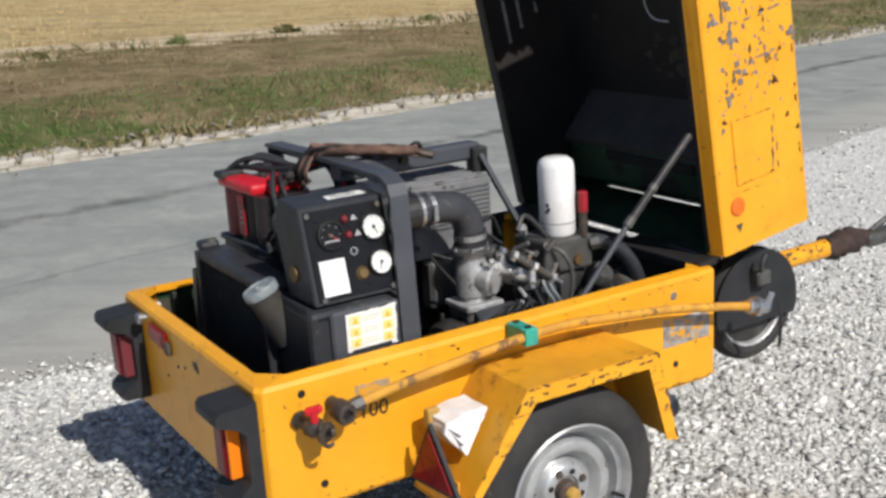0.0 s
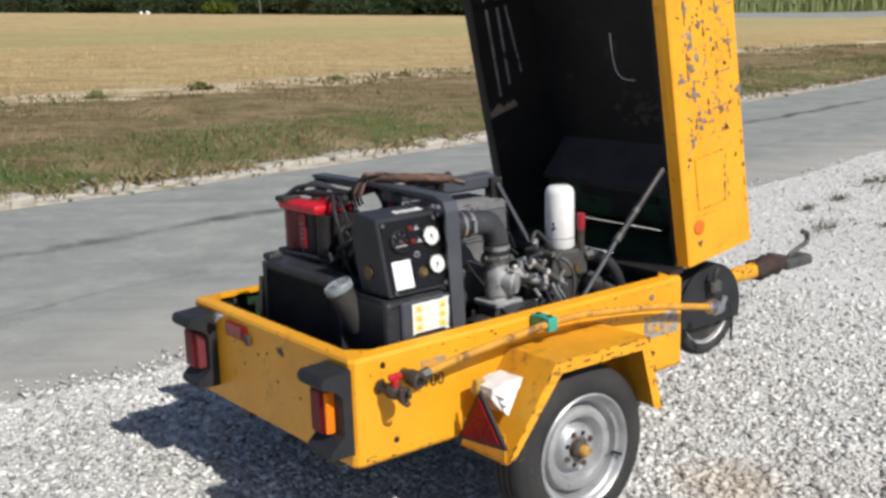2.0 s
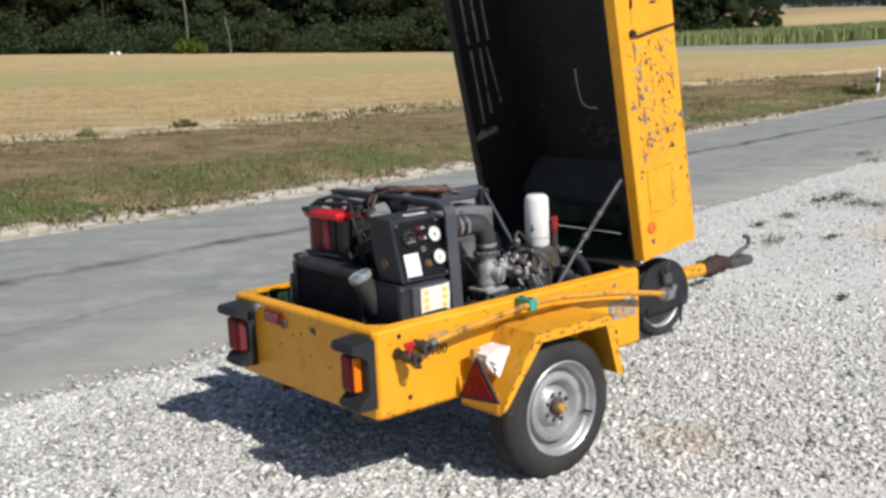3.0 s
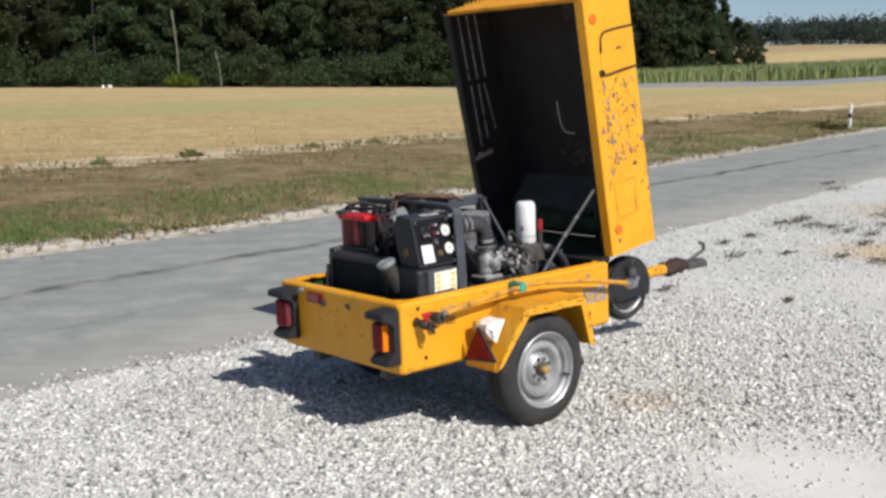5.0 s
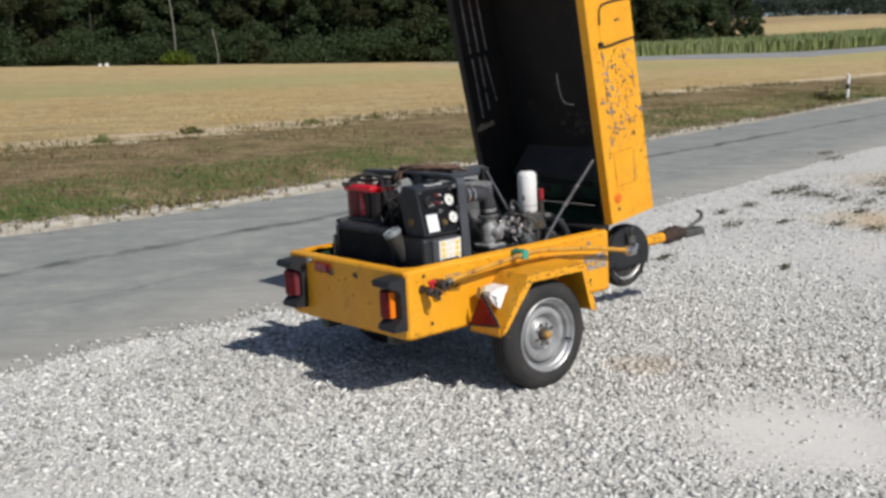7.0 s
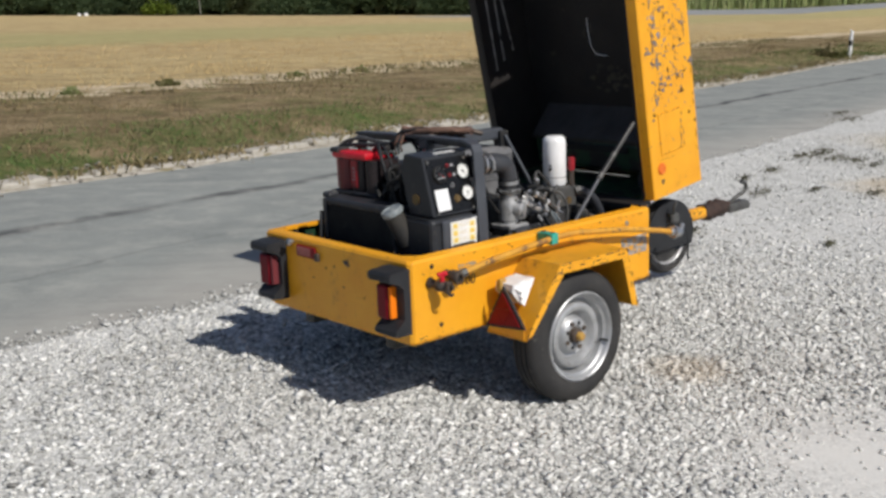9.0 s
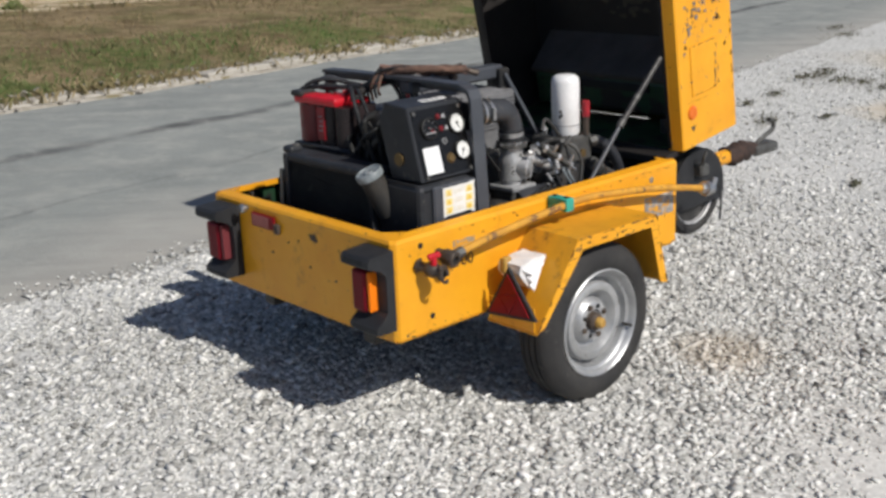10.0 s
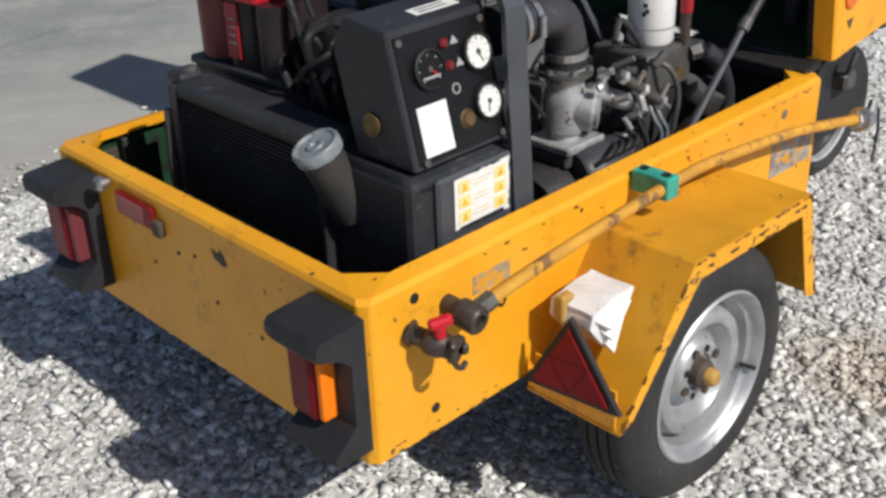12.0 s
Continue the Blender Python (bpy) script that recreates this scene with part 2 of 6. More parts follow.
def lathe(profile, p, q, seg=24, bm=None, closed=False):
    """A body of revolution: profile of (radius, height) along the line p to q."""
    bm2 = bmesh.new()
    rings = []
    for r, h in profile:
        if r < 1e-5:
            rings.append([bm2.verts.new((0, 0, h))])
        else:
            rings.append([bm2.verts.new((r * math.cos(2 * math.pi * k / seg), r * math.sin(2 * math.pi * k / seg), h)) for k in range(seg)])
    pairs = list(zip(rings, rings[1:])) + ([(rings[-1], rings[0])] if closed else [])
    for a, b in pairs:
        for k in range(seg):
            j = (k + 1) % seg
            if len(a) == 1 and len(b) > 1:
                bm2.faces.new((a[0], b[k], b[j]))
            elif len(b) == 1 and len(a) > 1:
                bm2.faces.new((a[k], a[j], b[0]))
            elif len(a) > 1:
                bm2.faces.new((a[k], a[j], b[j], b[k]))
    bm2.transform(turn_to(p, q))
    return join(bm, bm2)


def rod(p, q, r, seg=14, bm=None, ch=0.0):
    n = (Vector(q) - Vector(p)).length
    c = min(ch, r * 0.5, n * 0.3)
    prof = [(0, 0), (r - c, 0), (r, c), (r, n - c), (r - c, n), (0, n)] if c else [(0, 0), (r, 0), (r, n), (0, n)]
    return lathe(prof, p, q, seg, bm)


def smooth_path(points, n=8):
    """A Catmull-Rom line through the points."""
    ps = [Vector(p) for p in points]
    ps = [ps[0] * 2 - ps[1]] + ps + [ps[-1] * 2 - ps[-2]]
    out = []
    for a, b, c, d in zip(ps, ps[1:], ps[2:], ps[3:]):
        for i in range(n):
            t = i / n
            out.append(0.5 * (2 * b + (c - a) * t + (2 * a - 5 * b + 4 * c - d) * t * t + (3 * b - 3 * c + d - a) * t ** 3))
    return out + [ps[-2]]


def tube(points, r, seg=10, bm=None, n=8, wob=0.0):
    path = smooth_path(points, n)
    bm2 = bmesh.new()
    up, rings = Vector((0.123, 0.31, 0.94)), []
    for i, p in enumerate(path):
        d = (path[min(i + 1, len(path) - 1)] - path[max(i - 1, 0)]).normalized()
        x = d.cross(up).normalized()
        y = d.cross(x)
        rr = r * (1 + wob * math.sin(i * 2.3))
        rings.append([bm2.verts.new(p + rr * (math.cos(2 * math.pi * k / seg) * x + math.sin(2 * math.pi * k / seg) * y)) for k in range(seg)])
    for a, b in zip(rings, rings[1:]):
        for k in range(seg):
            bm2.faces.new((a[k], a[(k + 1) % seg], b[(k + 1) % seg], b[k]))
    bm2.faces.new(rings[0][::-1])
    bm2.faces.new(rings[-1])
    return join(bm, bm2)


def slab(points, offset, bm=None):
    """A flat polygon given by its corners, thickened along offset."""
    bm2 = bmesh.new()
    a = [bm2.verts.new(p) for p in points]
    b = [bm2.verts.new(Vector(p) + Vector(offset)) for p in points]
    bm2.faces.new(a)
    bm2.faces.new(b[::-1])
    for i in range(len(a)):
        j = (i + 1) % len(a)
        bm2.faces.new((a[i], b[i], b[j], a[j]))
    return join(bm, bm2)


def strip(line, wide, thick, bm=None, top=0.0):
    """A bent plate: the line of points swept along wide, thickened along thick. top: how much higher its far edge ends."""
    bm2 = bmesh.new()
    wide, thick = Vector(wide), Vector(thick)
    span = max(p[0] for p in line) or 1.0
    rows = [[bm2.verts.new(Vector(p) + o) for o in (Vector(), wide + Vector((0, 0, top * max(p[0], 0) / span)), wide + thick + Vector((0, 0, top * max(p[0], 0) / span)), thick)] for p in line]
    for a, b in zip(rows, rows[1:]):
        for k in range(4):
            bm2.faces.new((a[k], a[(k + 1) % 4], b[(k + 1) % 4], b[k]))
    bm2.faces.new(rows[0])
    bm2.faces.new(rows[-1][::-1])
    return join(bm, bm2)


def jitter(bm, amount, seed=0, freq=30.0):
    for v in bm.verts:
        v.co += amount * noise.noise_vector(v.co * freq + Vector((seed, 0, 0)))
    return bm


# ---- ground, road, verge, field ----
# Along the road: a = (x + y) / sqrt 2; across it, away from the trailer: d = (y - x) / sqrt 2.
Q = math.sqrt(0.5)
ROAD_NEAR, ROAD_FAR, VERGE_FAR = 4.12, 8.82, 15.2
ROADM = Matrix(((Q, -Q, 0, 0), (Q, Q, 0, 0), (0, 0, 1, 0), (0, 0, 0, 1)))  # (a, d, z) to the world


def kerb_line(a):
    """Where the kerb's foot runs, across the road, at a along it."""
    return 8.22 + min(0.35, 0.07 * max(0.0, 6.0 - a)) + min(0.60, 0.0032 * max(0.0, a - 14.0) ** 2)


def rise(x, y):
    """Height of the open country: level near by, rising slowly far off."""
    r = math.hypot(x, y)
    z = -0.03
    side = max(0.0, min(1.0, (x / max(r, 1) - 0.12) / 0.25))
    if r > 165:
        z += side * min(0.034 * (r - 165), 19.0) + (1 - side) * min(0.01 * (r - 165), 4)
    return z


def grid_sheet(us, vs, f):
    bm = bmesh.new()
    rows = [[bm.verts.new(f(u, v)) for v in vs] for u in us]
    for a, b in zip(rows, rows[1:]):
        for i in range(len(vs) - 1):
            bm.faces.new((a[i], b[i], b[i + 1], a[i + 1]))
    return bm


def ground_material():
    k = Nodes("verge_and_stubble")
    sep = k.n("SeparateXYZ", Vector=k.co)
    d = k.math("MULTIPLY", k.math("SUBTRACT", sep.outputs[1], sep.outputs[0]), Q)
    wob = k.math("SUBTRACT", k.noise(0.5, 7.0, 0.65), 0.5)
    dd = k.math("ADD", k.math("ADD", d, k.math("MULTIPLY", wob, 9.0)), k.math("MULTIPLY", k.math("SUBTRACT", k.noise(0.16, 4.0, 0.6), 0.5), 5.0))
    straw = k.mix(k.ramp(k.noise(5.0, 6.0, 0.7), 0.35, 0.65), (0.64, 0.50, 0.265), (0.45, 0.34, 0.17))
    rows = k.n("Mapping", Vector=k.co, Rotation=(0, 0, radians(-45)), Scale=(0.25, 1.4, 1)).outputs[0]
    straw = k.mix(k.math("MULTIPLY", k.ramp(k.noise(2.2, 5.0, 0.7, rows), 0.42, 0.62), 0.7), straw, (0.60, 0.49, 0.27))
    wide = k.n("Mapping", Vector=k.co, Rotation=(0, 0, radians(-45)), Scale=(0.10, 0.45, 1)).outputs[0]
    straw = k.mix(k.math("MULTIPLY", k.ramp(k.noise(1.3, 7.0, 0.75, wide), 0.46, 0.62), 0.6), straw, (0.40, 0.27, 0.13))
    tufts = k.n("Mapping", Vector=k.co, Rotation=(0, 0, radians(-45)), Scale=(0.6, 0.9, 1)).outputs[0]
    straw = k.mix(k.math("MULTIPLY", k.ramp(k.noise(2.6, 6.0, 0.78, tufts), 0.52, 0.60), 0.85), straw, (0.25, 0.18, 0.085))
    straw = k.mix(k.math("MULTIPLY", k.ramp(k.noise(4.2, 4.0, 0.7, wide), 0.55, 0.64), 0.7), straw, (0.70, 0.57, 0.32))
    far_green = k.math("MULTIPLY", k.ramp(dd, 34.0, 40.0), k.ramp(dd, 60.0, 50.0))
    straw = k.mix(k.math("MULTIPLY", k.ramp(k.noise(0.6, 6.0, 0.7), 0.45, 0.7), 0.35), straw, (0.31, 0.215, 0.11))
    straw = k.mix(k.math("MULTIPLY", k.ramp(k.noise(3.2, 8.0, 0.8), 0.52, 0.66), 0.45), straw, (0.27, 0.19, 0.10))
    straw = k.mix(k.math("MULTIPLY", k.math("MULTIPLY", far_green, k.ramp(k.noise(0.5, 6.0, 0.75, wide), 0.34, 0.54)), 0.7), straw, (0.37, 0.36, 0.165))
    straw = k.mix(k.math("MULTIPLY", k.ramp(dd, 135.0, 170.0), 0.6), straw, (0.30, 0.225, 0.13))
    soil = k.mix(k.ramp(k.noise(2.5, 6.0), 0.4, 0.6), (0.78, 0.66, 0.47), (0.58, 0.46, 0.30))
    dry = k.mix(k.ramp(k.noise(1.3, 9.0, 0.85), 0.42, 0.58), (0.17, 0.125, 0.066), (0.40, 0.305, 0.175))
    green = k.mix(k.ramp(k.noise(7.0, 6.0), 0.4, 0.6), (0.085, 0.140, 0.036), (0.19, 0.20, 0.075))
    dry = k.mix(k.math("MULTIPLY", k.ramp(k.noise(0.8, 5.0, 0.7), 0.48, 0.62), 0.6), dry, (0.19, 0.185, 0.075))
    verge = k.mix(k.math("MULTIPLY", k.ramp(dd, 10.6, 8.9), k.ramp(k.noise(0.7, 5.0), 0.44, 0.56)), dry, green)
    soil = k.mix(k.ramp(k.noise(0.55, 6.0, 0.7), 0.42, 0.50), k.mix(0.45, straw, dry), soil)
    colour = k.mix(k.ramp(dd, VERGE_FAR - 0.5, VERGE_FAR + 0.2), verge, soil)
    colour = k.mix(k.ramp(dd, VERGE_FAR + 2.2, VERGE_FAR + 3.4), colour, straw)
    k.put("Base Color", colour)
    k.put("Roughness", 0.95)
    k.put("Specular IOR Level", 0.1)
    k.bump(k.noise(9.0, 8.0, 0.8), 0.9, 0.08)
    return k.m


def road_material():
    k = Nodes("old_asphalt")
    base = k.mix(k.ramp(k.noise(0.9, 6.0, 0.65), 0.35, 0.65), (0.290, 0.304, 0.282), (0.195, 0.208, 0.196))
    grit = k.n("TexVoronoi", Vector=k.co, Scale=85.0)
    base = k.mix(k.ramp(grit.outputs["Color"], 0.2, 0.9), base, (0.265, 0.28, 0.27))
    base = k.mix(k.math("MULTIPLY", k.ramp(k.noise(55.0, 3.0), 0.55, 0.75), 0.5), base, (0.13, 0.13, 0.13))
    sep = k.n("SeparateXYZ", Vector=k.co)
    d = k.math("MULTIPLY", k.math("SUBTRACT", sep.outputs[1], sep.outputs[0]), Q)
    wob = k.math("MULTIPLY", k.math("SUBTRACT", k.noise(0.8, 6.0), 0.5), 0.5)
    for at, wide, amount, sc in ((6.62, 0.07, 0.95, 0.30), (5.35, 0.02, 0.3, 0.5)):
        near = k.ramp(k.math("ABSOLUTE", k.math("ADD", k.math("SUBTRACT", d, at), wob)), wide * 1.8, wide * 0.4)
        near = k.math("MULTIPLY", near, k.ramp(k.noise(sc, 4.0), 0.34, 0.52))
        base = k.mix(k.math("MULTIPLY", near, amount), base, (0.05, 0.05, 0.052))
    dust = k.ramp(k.math("ADD", d, k.math("MULTIPLY", wob, 2.6)), 5.1, 4.2)
    base = k.mix(k.math("MULTIPLY", dust, 0.8), base, (0.40, 0.38, 0.345))
    base = k.mix(k.math("MULTIPLY", k.ramp(k.noise(2.6, 7.0, 0.75), 0.46, 0.64), 0.6), base, (0.375, 0.375, 0.345))
    streaks = k.n("Mapping", Vector=k.co, Rotation=(0, 0, radians(-45)), Scale=(0.22, 1.5, 1)).outputs[0]
    base = k.mix(k.math("MULTIPLY", k.ramp(k.noise(1.6, 6.0, 0.7, streaks), 0.48, 0.7), 0.45), base, (0.165, 0.175, 0.17))
    k.put("Base Color", base)
    k.put("Roughness", 0.9)
    k.put("Specular IOR Level", 0.25)
    k.bump(grit.outputs["Distance"], 0.5, 0.004)
    return k.m


def stone_colour(k, fac):
    ramp = k.t.nodes.new("ShaderNodeValToRGB")
    k.t.links.new(fac, ramp.inputs[0])
    el = ramp.color_ramp.elements
    el[0].position, el[0].color = 0.0, (0.15, 0.147, 0.138, 1)
    el[1].position, el[1].color = 1.0, (0.90, 0.89, 0.86, 1)
    for pos, c in ((0.22, (0.42, 0.422, 0.40)), (0.6, (0.67, 0.67, 0.64)), (0.86, (0.83, 0.825, 0.79))):
        e = el.new(pos)
        e.color = (*c, 1)
    return ramp.outputs[0]


def gravel_material(name, stones):
    k = Nodes(name)
    if stones:
        fac = k.n("NewGeometry").outputs["Random Per Island"]
        colour = stone_colour(k, fac)
        colour = k.mix(k.math("MULTIPLY", k.ramp(k.noise(90.0, 3.0), 0.45, 0.75), 0.5), colour, (0.50, 0.495, 0.47))
    else:
        vor = k.n("TexVoronoi", Vector=k.co, Scale=78.0)
        colour = stone_colour(k, k.ramp(vor.outputs["Color"], 0.15, 0.85))
        colour = k.mix(k.ramp(vor.outputs["Distance"], 0.42, 0.75), colour, (0.50, 0.495, 0.475))
        colour = k.mix(k.math("MULTIPLY", k.ramp(k.noise(34.0, 4.0, 0.7), 0.48, 0.66), 0.5), colour, (0.27, 0.265, 0.25))
        k.bump(vor.outputs["Distance"], -0.6, 0.008)
    sep = k.n("SeparateXYZ", Vector=k.co)
    wob = k.math("MULTIPLY", k.math("SUBTRACT", k.noise(3.0, 5.0), 0.5), 0.5)
    for x, y, r, c, amount in ((0.95, 2.80, 0.27, (0.40, 0.31, 0.20), 0.42), (1.32, 1.58, 0.66, (0.64, 0.63, 0.60), 0.92),
                               (5.1, 7.3, 0.95, (0.56, 0.43, 0.26), 0.75), (4.3, 5.7, 1.0, (0.62, 0.60, 0.57), 0.75), (7.2, 10.4, 1.4, (0.55, 0.45, 0.30), 0.5)):
        dx, dy = k.math("SUBTRACT", sep.outputs[0], x), k.math("SUBTRACT", sep.outputs[1], y)
        far = k.math("SQRT", k.math("ADD", k.math("MULTIPLY", dx, dx), k.math("MULTIPLY", dy, dy)))
        mask = k.ramp(k.math("ADD", far, k.math("MULTIPLY", wob, r * 1.6)), r, r * 0.35)
        colour = k.mix(k.math("MULTIPLY", mask, amount), colour, c)
    colour = k.mix(k.math("MULTIPLY", k.ramp(k.noise(1.1, 5.0), 0.5, 0.7), 0.30), colour, (0.365, 0.355, 0.33))
    colour = k.mix(k.math("MULTIPLY", k.ramp(k.noise(0.55, 6.0, 0.65), 0.50, 0.68), 0.45), colour, (0.66, 0.65, 0.62))
    k.put("Base Color", colour)
    k.put("Roughness", 0.88)
    k.put("Specular IOR Level", 0.25)
    return k.m


def verge_height(a, d):
    """The grass bank beside the road."""
    t = max(0.0, min(1.0, (d - kerb_line(a) - 0.3) / 1.2)) * max(0.0, min(1.0, (VERGE_FAR + 3 - d) / 5.0))
    return 0.050 + 0.15 * t + 0.05 * noise.noise(Vector((a * 0.5, d * 0.5, 0))) * t


radii = [0.0, 2, 4, 6, 8, 10, 12, 14, 17, 20, 25, 30, 40, 55, 75, 100, 140, 165, 180, 200, 240, 300, 380, 500, 700, 1000, 1600, 2600]
part("ground", grid_sheet([r for r in radii[1:]], [radians(k * 5) for k in range(73)],
                          lambda r, a: (r * math.cos(a), r * math.sin(a), rise(r * math.cos(a), r * math.sin(a)) - (0.03 if r < 60 else 0))),
     ground_material(), None)
tagged(bpy.data.objects["ground"], "pale stubble field with bare soil reaching to the horizon", "field", kind="structure")

bm = grid_sheet([-60 + 1.5 * k for k in range(140)], [k / 20 for k in range(21)],
                lambda a, s: ROADM @ Vector((a, kerb_line(a) + 0.16 + s * (17.9 - kerb_line(a)), verge_height(a, kerb_line(a) + 0.16 + s * (17.9 - kerb_line(a))))))
tagged(part("verge", bm, bpy.data.materials["verge_and_stubble"], None), "dry brown and green grass verge along the road", "verge", kind="structure")

bm = grid_sheet([-80 + 4 * k for k in range(90)], [ROAD_NEAR - 1.2, 5.2, 6.4, 7.6, ROAD_FAR + 0.1],
                lambda a, d: ROADM @ Vector((a, d, -0.012 + 0.02 * max(0, 1 - ((d - 6.5) / 2.4) ** 2))))
tagged(part("road", bm, road_material(), None), "worn grey asphalt country road with a dark tar seam", "road", kind="structure")

# the kerb: a bed of pale grit and single worn stones, built at the end of the file
bm = bmesh.new()
rows = []
for k in range(420):
    a = -30 + 0.25 * k
    w0, w1 = kerb_line(a) - 0.10 - 0.10 * noise.noise(Vector((a * 1.7, 3, 0))), kerb_line(a) + 0.42 + 0.25 * noise.noise(Vector((a * 1.1, 9, 0)))
    h = 0.055 + 0.02 * noise.noise(Vector((a * 2.0, 5, 0)))
    rows.append([bm.verts.new(ROADM @ Vector(p)) for p in ((a, w0, -0.02), (a, w0 + 0.06, 0.014), (a, kerb_line(a) + 0.05, 0.020), (a, w1 - 0.15, h), (a, w1, h - 0.03))])
for p, q in zip(rows, rows[1:]):
    for i in range(4):
        bm.faces.new((p[i], q[i], q[i + 1], p[i + 1]))
edge_mat = plain("pale_kerb_grit", (0.42, 0.39, 0.34), (0.27, 0.245, 0.195), 0.9, scale=6.0, fine=25, bump=0.8, spots=((0.20, 0.17, 0.09), 0.57, 4.0))
kerb = tagged(part("kerb", bm, edge_mat, None), "low pale weathered kerb of worn stones, partly overgrown", "kerb", kind="structure")


def heap(x, y):
    """The gravel lies a few centimetres higher behind the trailer's far wheel."""
    return 0.045 * np.exp(-(((x + 1.0) / 0.75) ** 2 + ((y - 3.05) / 0.75) ** 2))


def lot_edge(a):
    return ROAD_NEAR + 0.18 * noise.noise(Vector((a * 0.6, 0, 0))) + 0.10 * noise.noise(Vector((a * 2.3, 4, 0))) + 0.012 * max(a - 8, 0)


bm = bmesh.new()
rows = []
for k in range(400):
    a = -30 + 0.25 * k
    e = lot_edge(a)
    line = [(-40, 0), (-8, 0), (-1.5, 0)] + [(-1.0 + (e + 0.5) * i / 20, 0) for i in range(21)] + [(e - 0.1, 0.002), (e, -0.022)]
    row = []
    for d, z in line:
        p = ROADM @ Vector((a, d, z))
        row.append(bm.verts.new((p.x, p.y, z + float(heap(p.x, p.y)))))
    rows.append(row)
for p, q in zip(rows, rows[1:]):
    for i in range(len(p) - 1):
        bm.faces.new((p[i], q[i], q[i + 1], p[i + 1]))
tagged(part("gravel_lot", bm, gravel_material("gravel_bed", False), None), "pale grey loose gravel lay-by", "gravel", kind="structure")


def mesh_from(name, verts, faces, material, label, category, kind="stuff"):
    me = bpy.data.meshes.new(name)
    n, k = faces.shape
    me.vertices.add(len(verts))
    me.vertices.foreach_set("co", verts.astype(np.float32).ravel())
    me.loops.add(n * k)
    me.loops.foreach_set("vertex_index", faces.astype(np.int32).ravel())
    me.polygons.add(n)
    me.polygons.foreach_set("loop_start", np.arange(0, n * k, k, dtype=np.int32))
    me.update(calc_edges=True)
    me.materials.append(material)
    return tagged(new(name, me), label, category, kind=kind)


def scatter_gravel():
    rng = np.random.default_rng(7)
    bm = bmesh.new()
    bmesh.ops.create_cube(bm, size=1.35)
    base = np.array([v.co[:] for v in bm.verts])
    tri = np.array([[v.index for v in f.verts] for f in bm.faces])
    bm.free()
    near = np.c_[rng.uniform(-3.6, 4.6, 210000), rng.uniform(-0.2, 7.0, 210000)]
    near = near[rng.uniform(0, 1, len(near)) < 1.25 - np.hypot(near[:, 0] - 0.2, near[:, 1] - 2.4) / 3.4]
    mid = np.c_[rng.uniform(-4.2, 7.5, 62000), rng.uniform(-0.6, 11.5, 62000)]
    xy = np.r_[near, mid]
    edge = np.array([lot_edge((x + y) * Q) for x, y in xy])
    d = (xy[:, 1] - xy[:, 0]) * Q
    fade = rng.uniform(0, 1, len(xy)) ** 3 * 0.9
    keep = d < edge - 0.05 + fade * 0.28
    dusty = np.hypot(xy[:, 0] - 1.32, xy[:, 1] - 1.58) < rng.uniform(0.35, 0.90, len(xy))
    xy = xy[keep & ~(dusty & (rng.uniform(0, 1, len(xy)) < 0.97))]
    n = len(xy)
    size = rng.lognormal(math.log(0.0075), 0.44, n).clip(0.003, 0.021)
    shape = base[None] * rng.uniform(0.55, 1.25, (n, len(base), 1)) * size[:, None, None]
    shape = shape * np.stack([rng.uniform(0.8, 1.45, n), rng.uniform(0.7, 1.1, n), rng.uniform(0.38, 0.70, n)], 1)[:, None]
    ang = rng.uniform(0, 6.28, n)
    c, s = np.cos(ang)[:, None], np.sin(ang)[:, None]
    x, y = shape[:, :, 0] * c - shape[:, :, 1] * s, shape[:, :, 0] * s + shape[:, :, 1] * c
    tip = rng.uniform(-0.6, 0.6, (n, 1))
    z = shape[:, :, 2] + x * tip
    pos = np.stack([x + xy[:, :1], y + xy[:, 1:], z + (size * 0.30 + heap(xy[:, 0], xy[:, 1]))[:, None]], 2)
    faces = (tri[None] + (np.arange(n) * len(base))[:, None, None]).reshape(-1, 4)
    mesh_from("gravel_stones", pos.reshape(-1, 3), faces, gravel_material("gravel_stone", True), "loose pale grey crushed stones lying on the lay-by", "gravel")


scatter_gravel()


def blade_stuff(name, count, seed, place, height, width, material, label, category, lean=0.5):
    """Many thin bent blades: place(rng, n) gives x, y, z and a scale."""
    rng = np.random.default_rng(seed)
    x, y, z, sc = place(rng, count)
    n = len(x)
    ang, h = rng.uniform(0, 6.28, n), height * sc * rng.uniform(0.5, 1.3, n)
    w = width * rng.uniform(0.6, 1.4, n)
    lx, ly = rng.normal(0, lean, n) * h, rng.normal(0, lean, n) * h
    cx, cy = np.cos(ang) * w, np.sin(ang) * w
    p = np.stack([np.stack([x - cx, y - cy, z - 0.02], 1), np.stack([x + cx, y + cy, z - 0.02], 1),
                  np.stack([x + lx * 0.4 + cx * 0.7, y + ly * 0.4 + cy * 0.7, z + h * 0.6], 1), np.stack([x + lx, y + ly, z + h], 1)], 1)
    mesh_from(name, p.reshape(-1, 3), np.arange(n * 4).reshape(n, 4), material, label, category)


def blade_material(name, *colours):
    k = Nodes(name)
    ramp = k.t.nodes.new("ShaderNodeValToRGB")
    k.t.links.new(k.n("NewGeometry").outputs["Random Per Island"], ramp.inputs[0])
    el = ramp.color_ramp.elements
    el[0].color, el[1].color = (*colours[0], 1), (*colours[-1], 1)
    for i, c in enumerate(colours[1:-1]):
        el.new((i + 1) / (len(colours) - 1)).color = (*c, 1)
    k.put("Base Color", ramp.outputs[0])
    k.put("Roughness", 0.8)
    k.put("Specular IOR Level", 0.2)
    return k.m


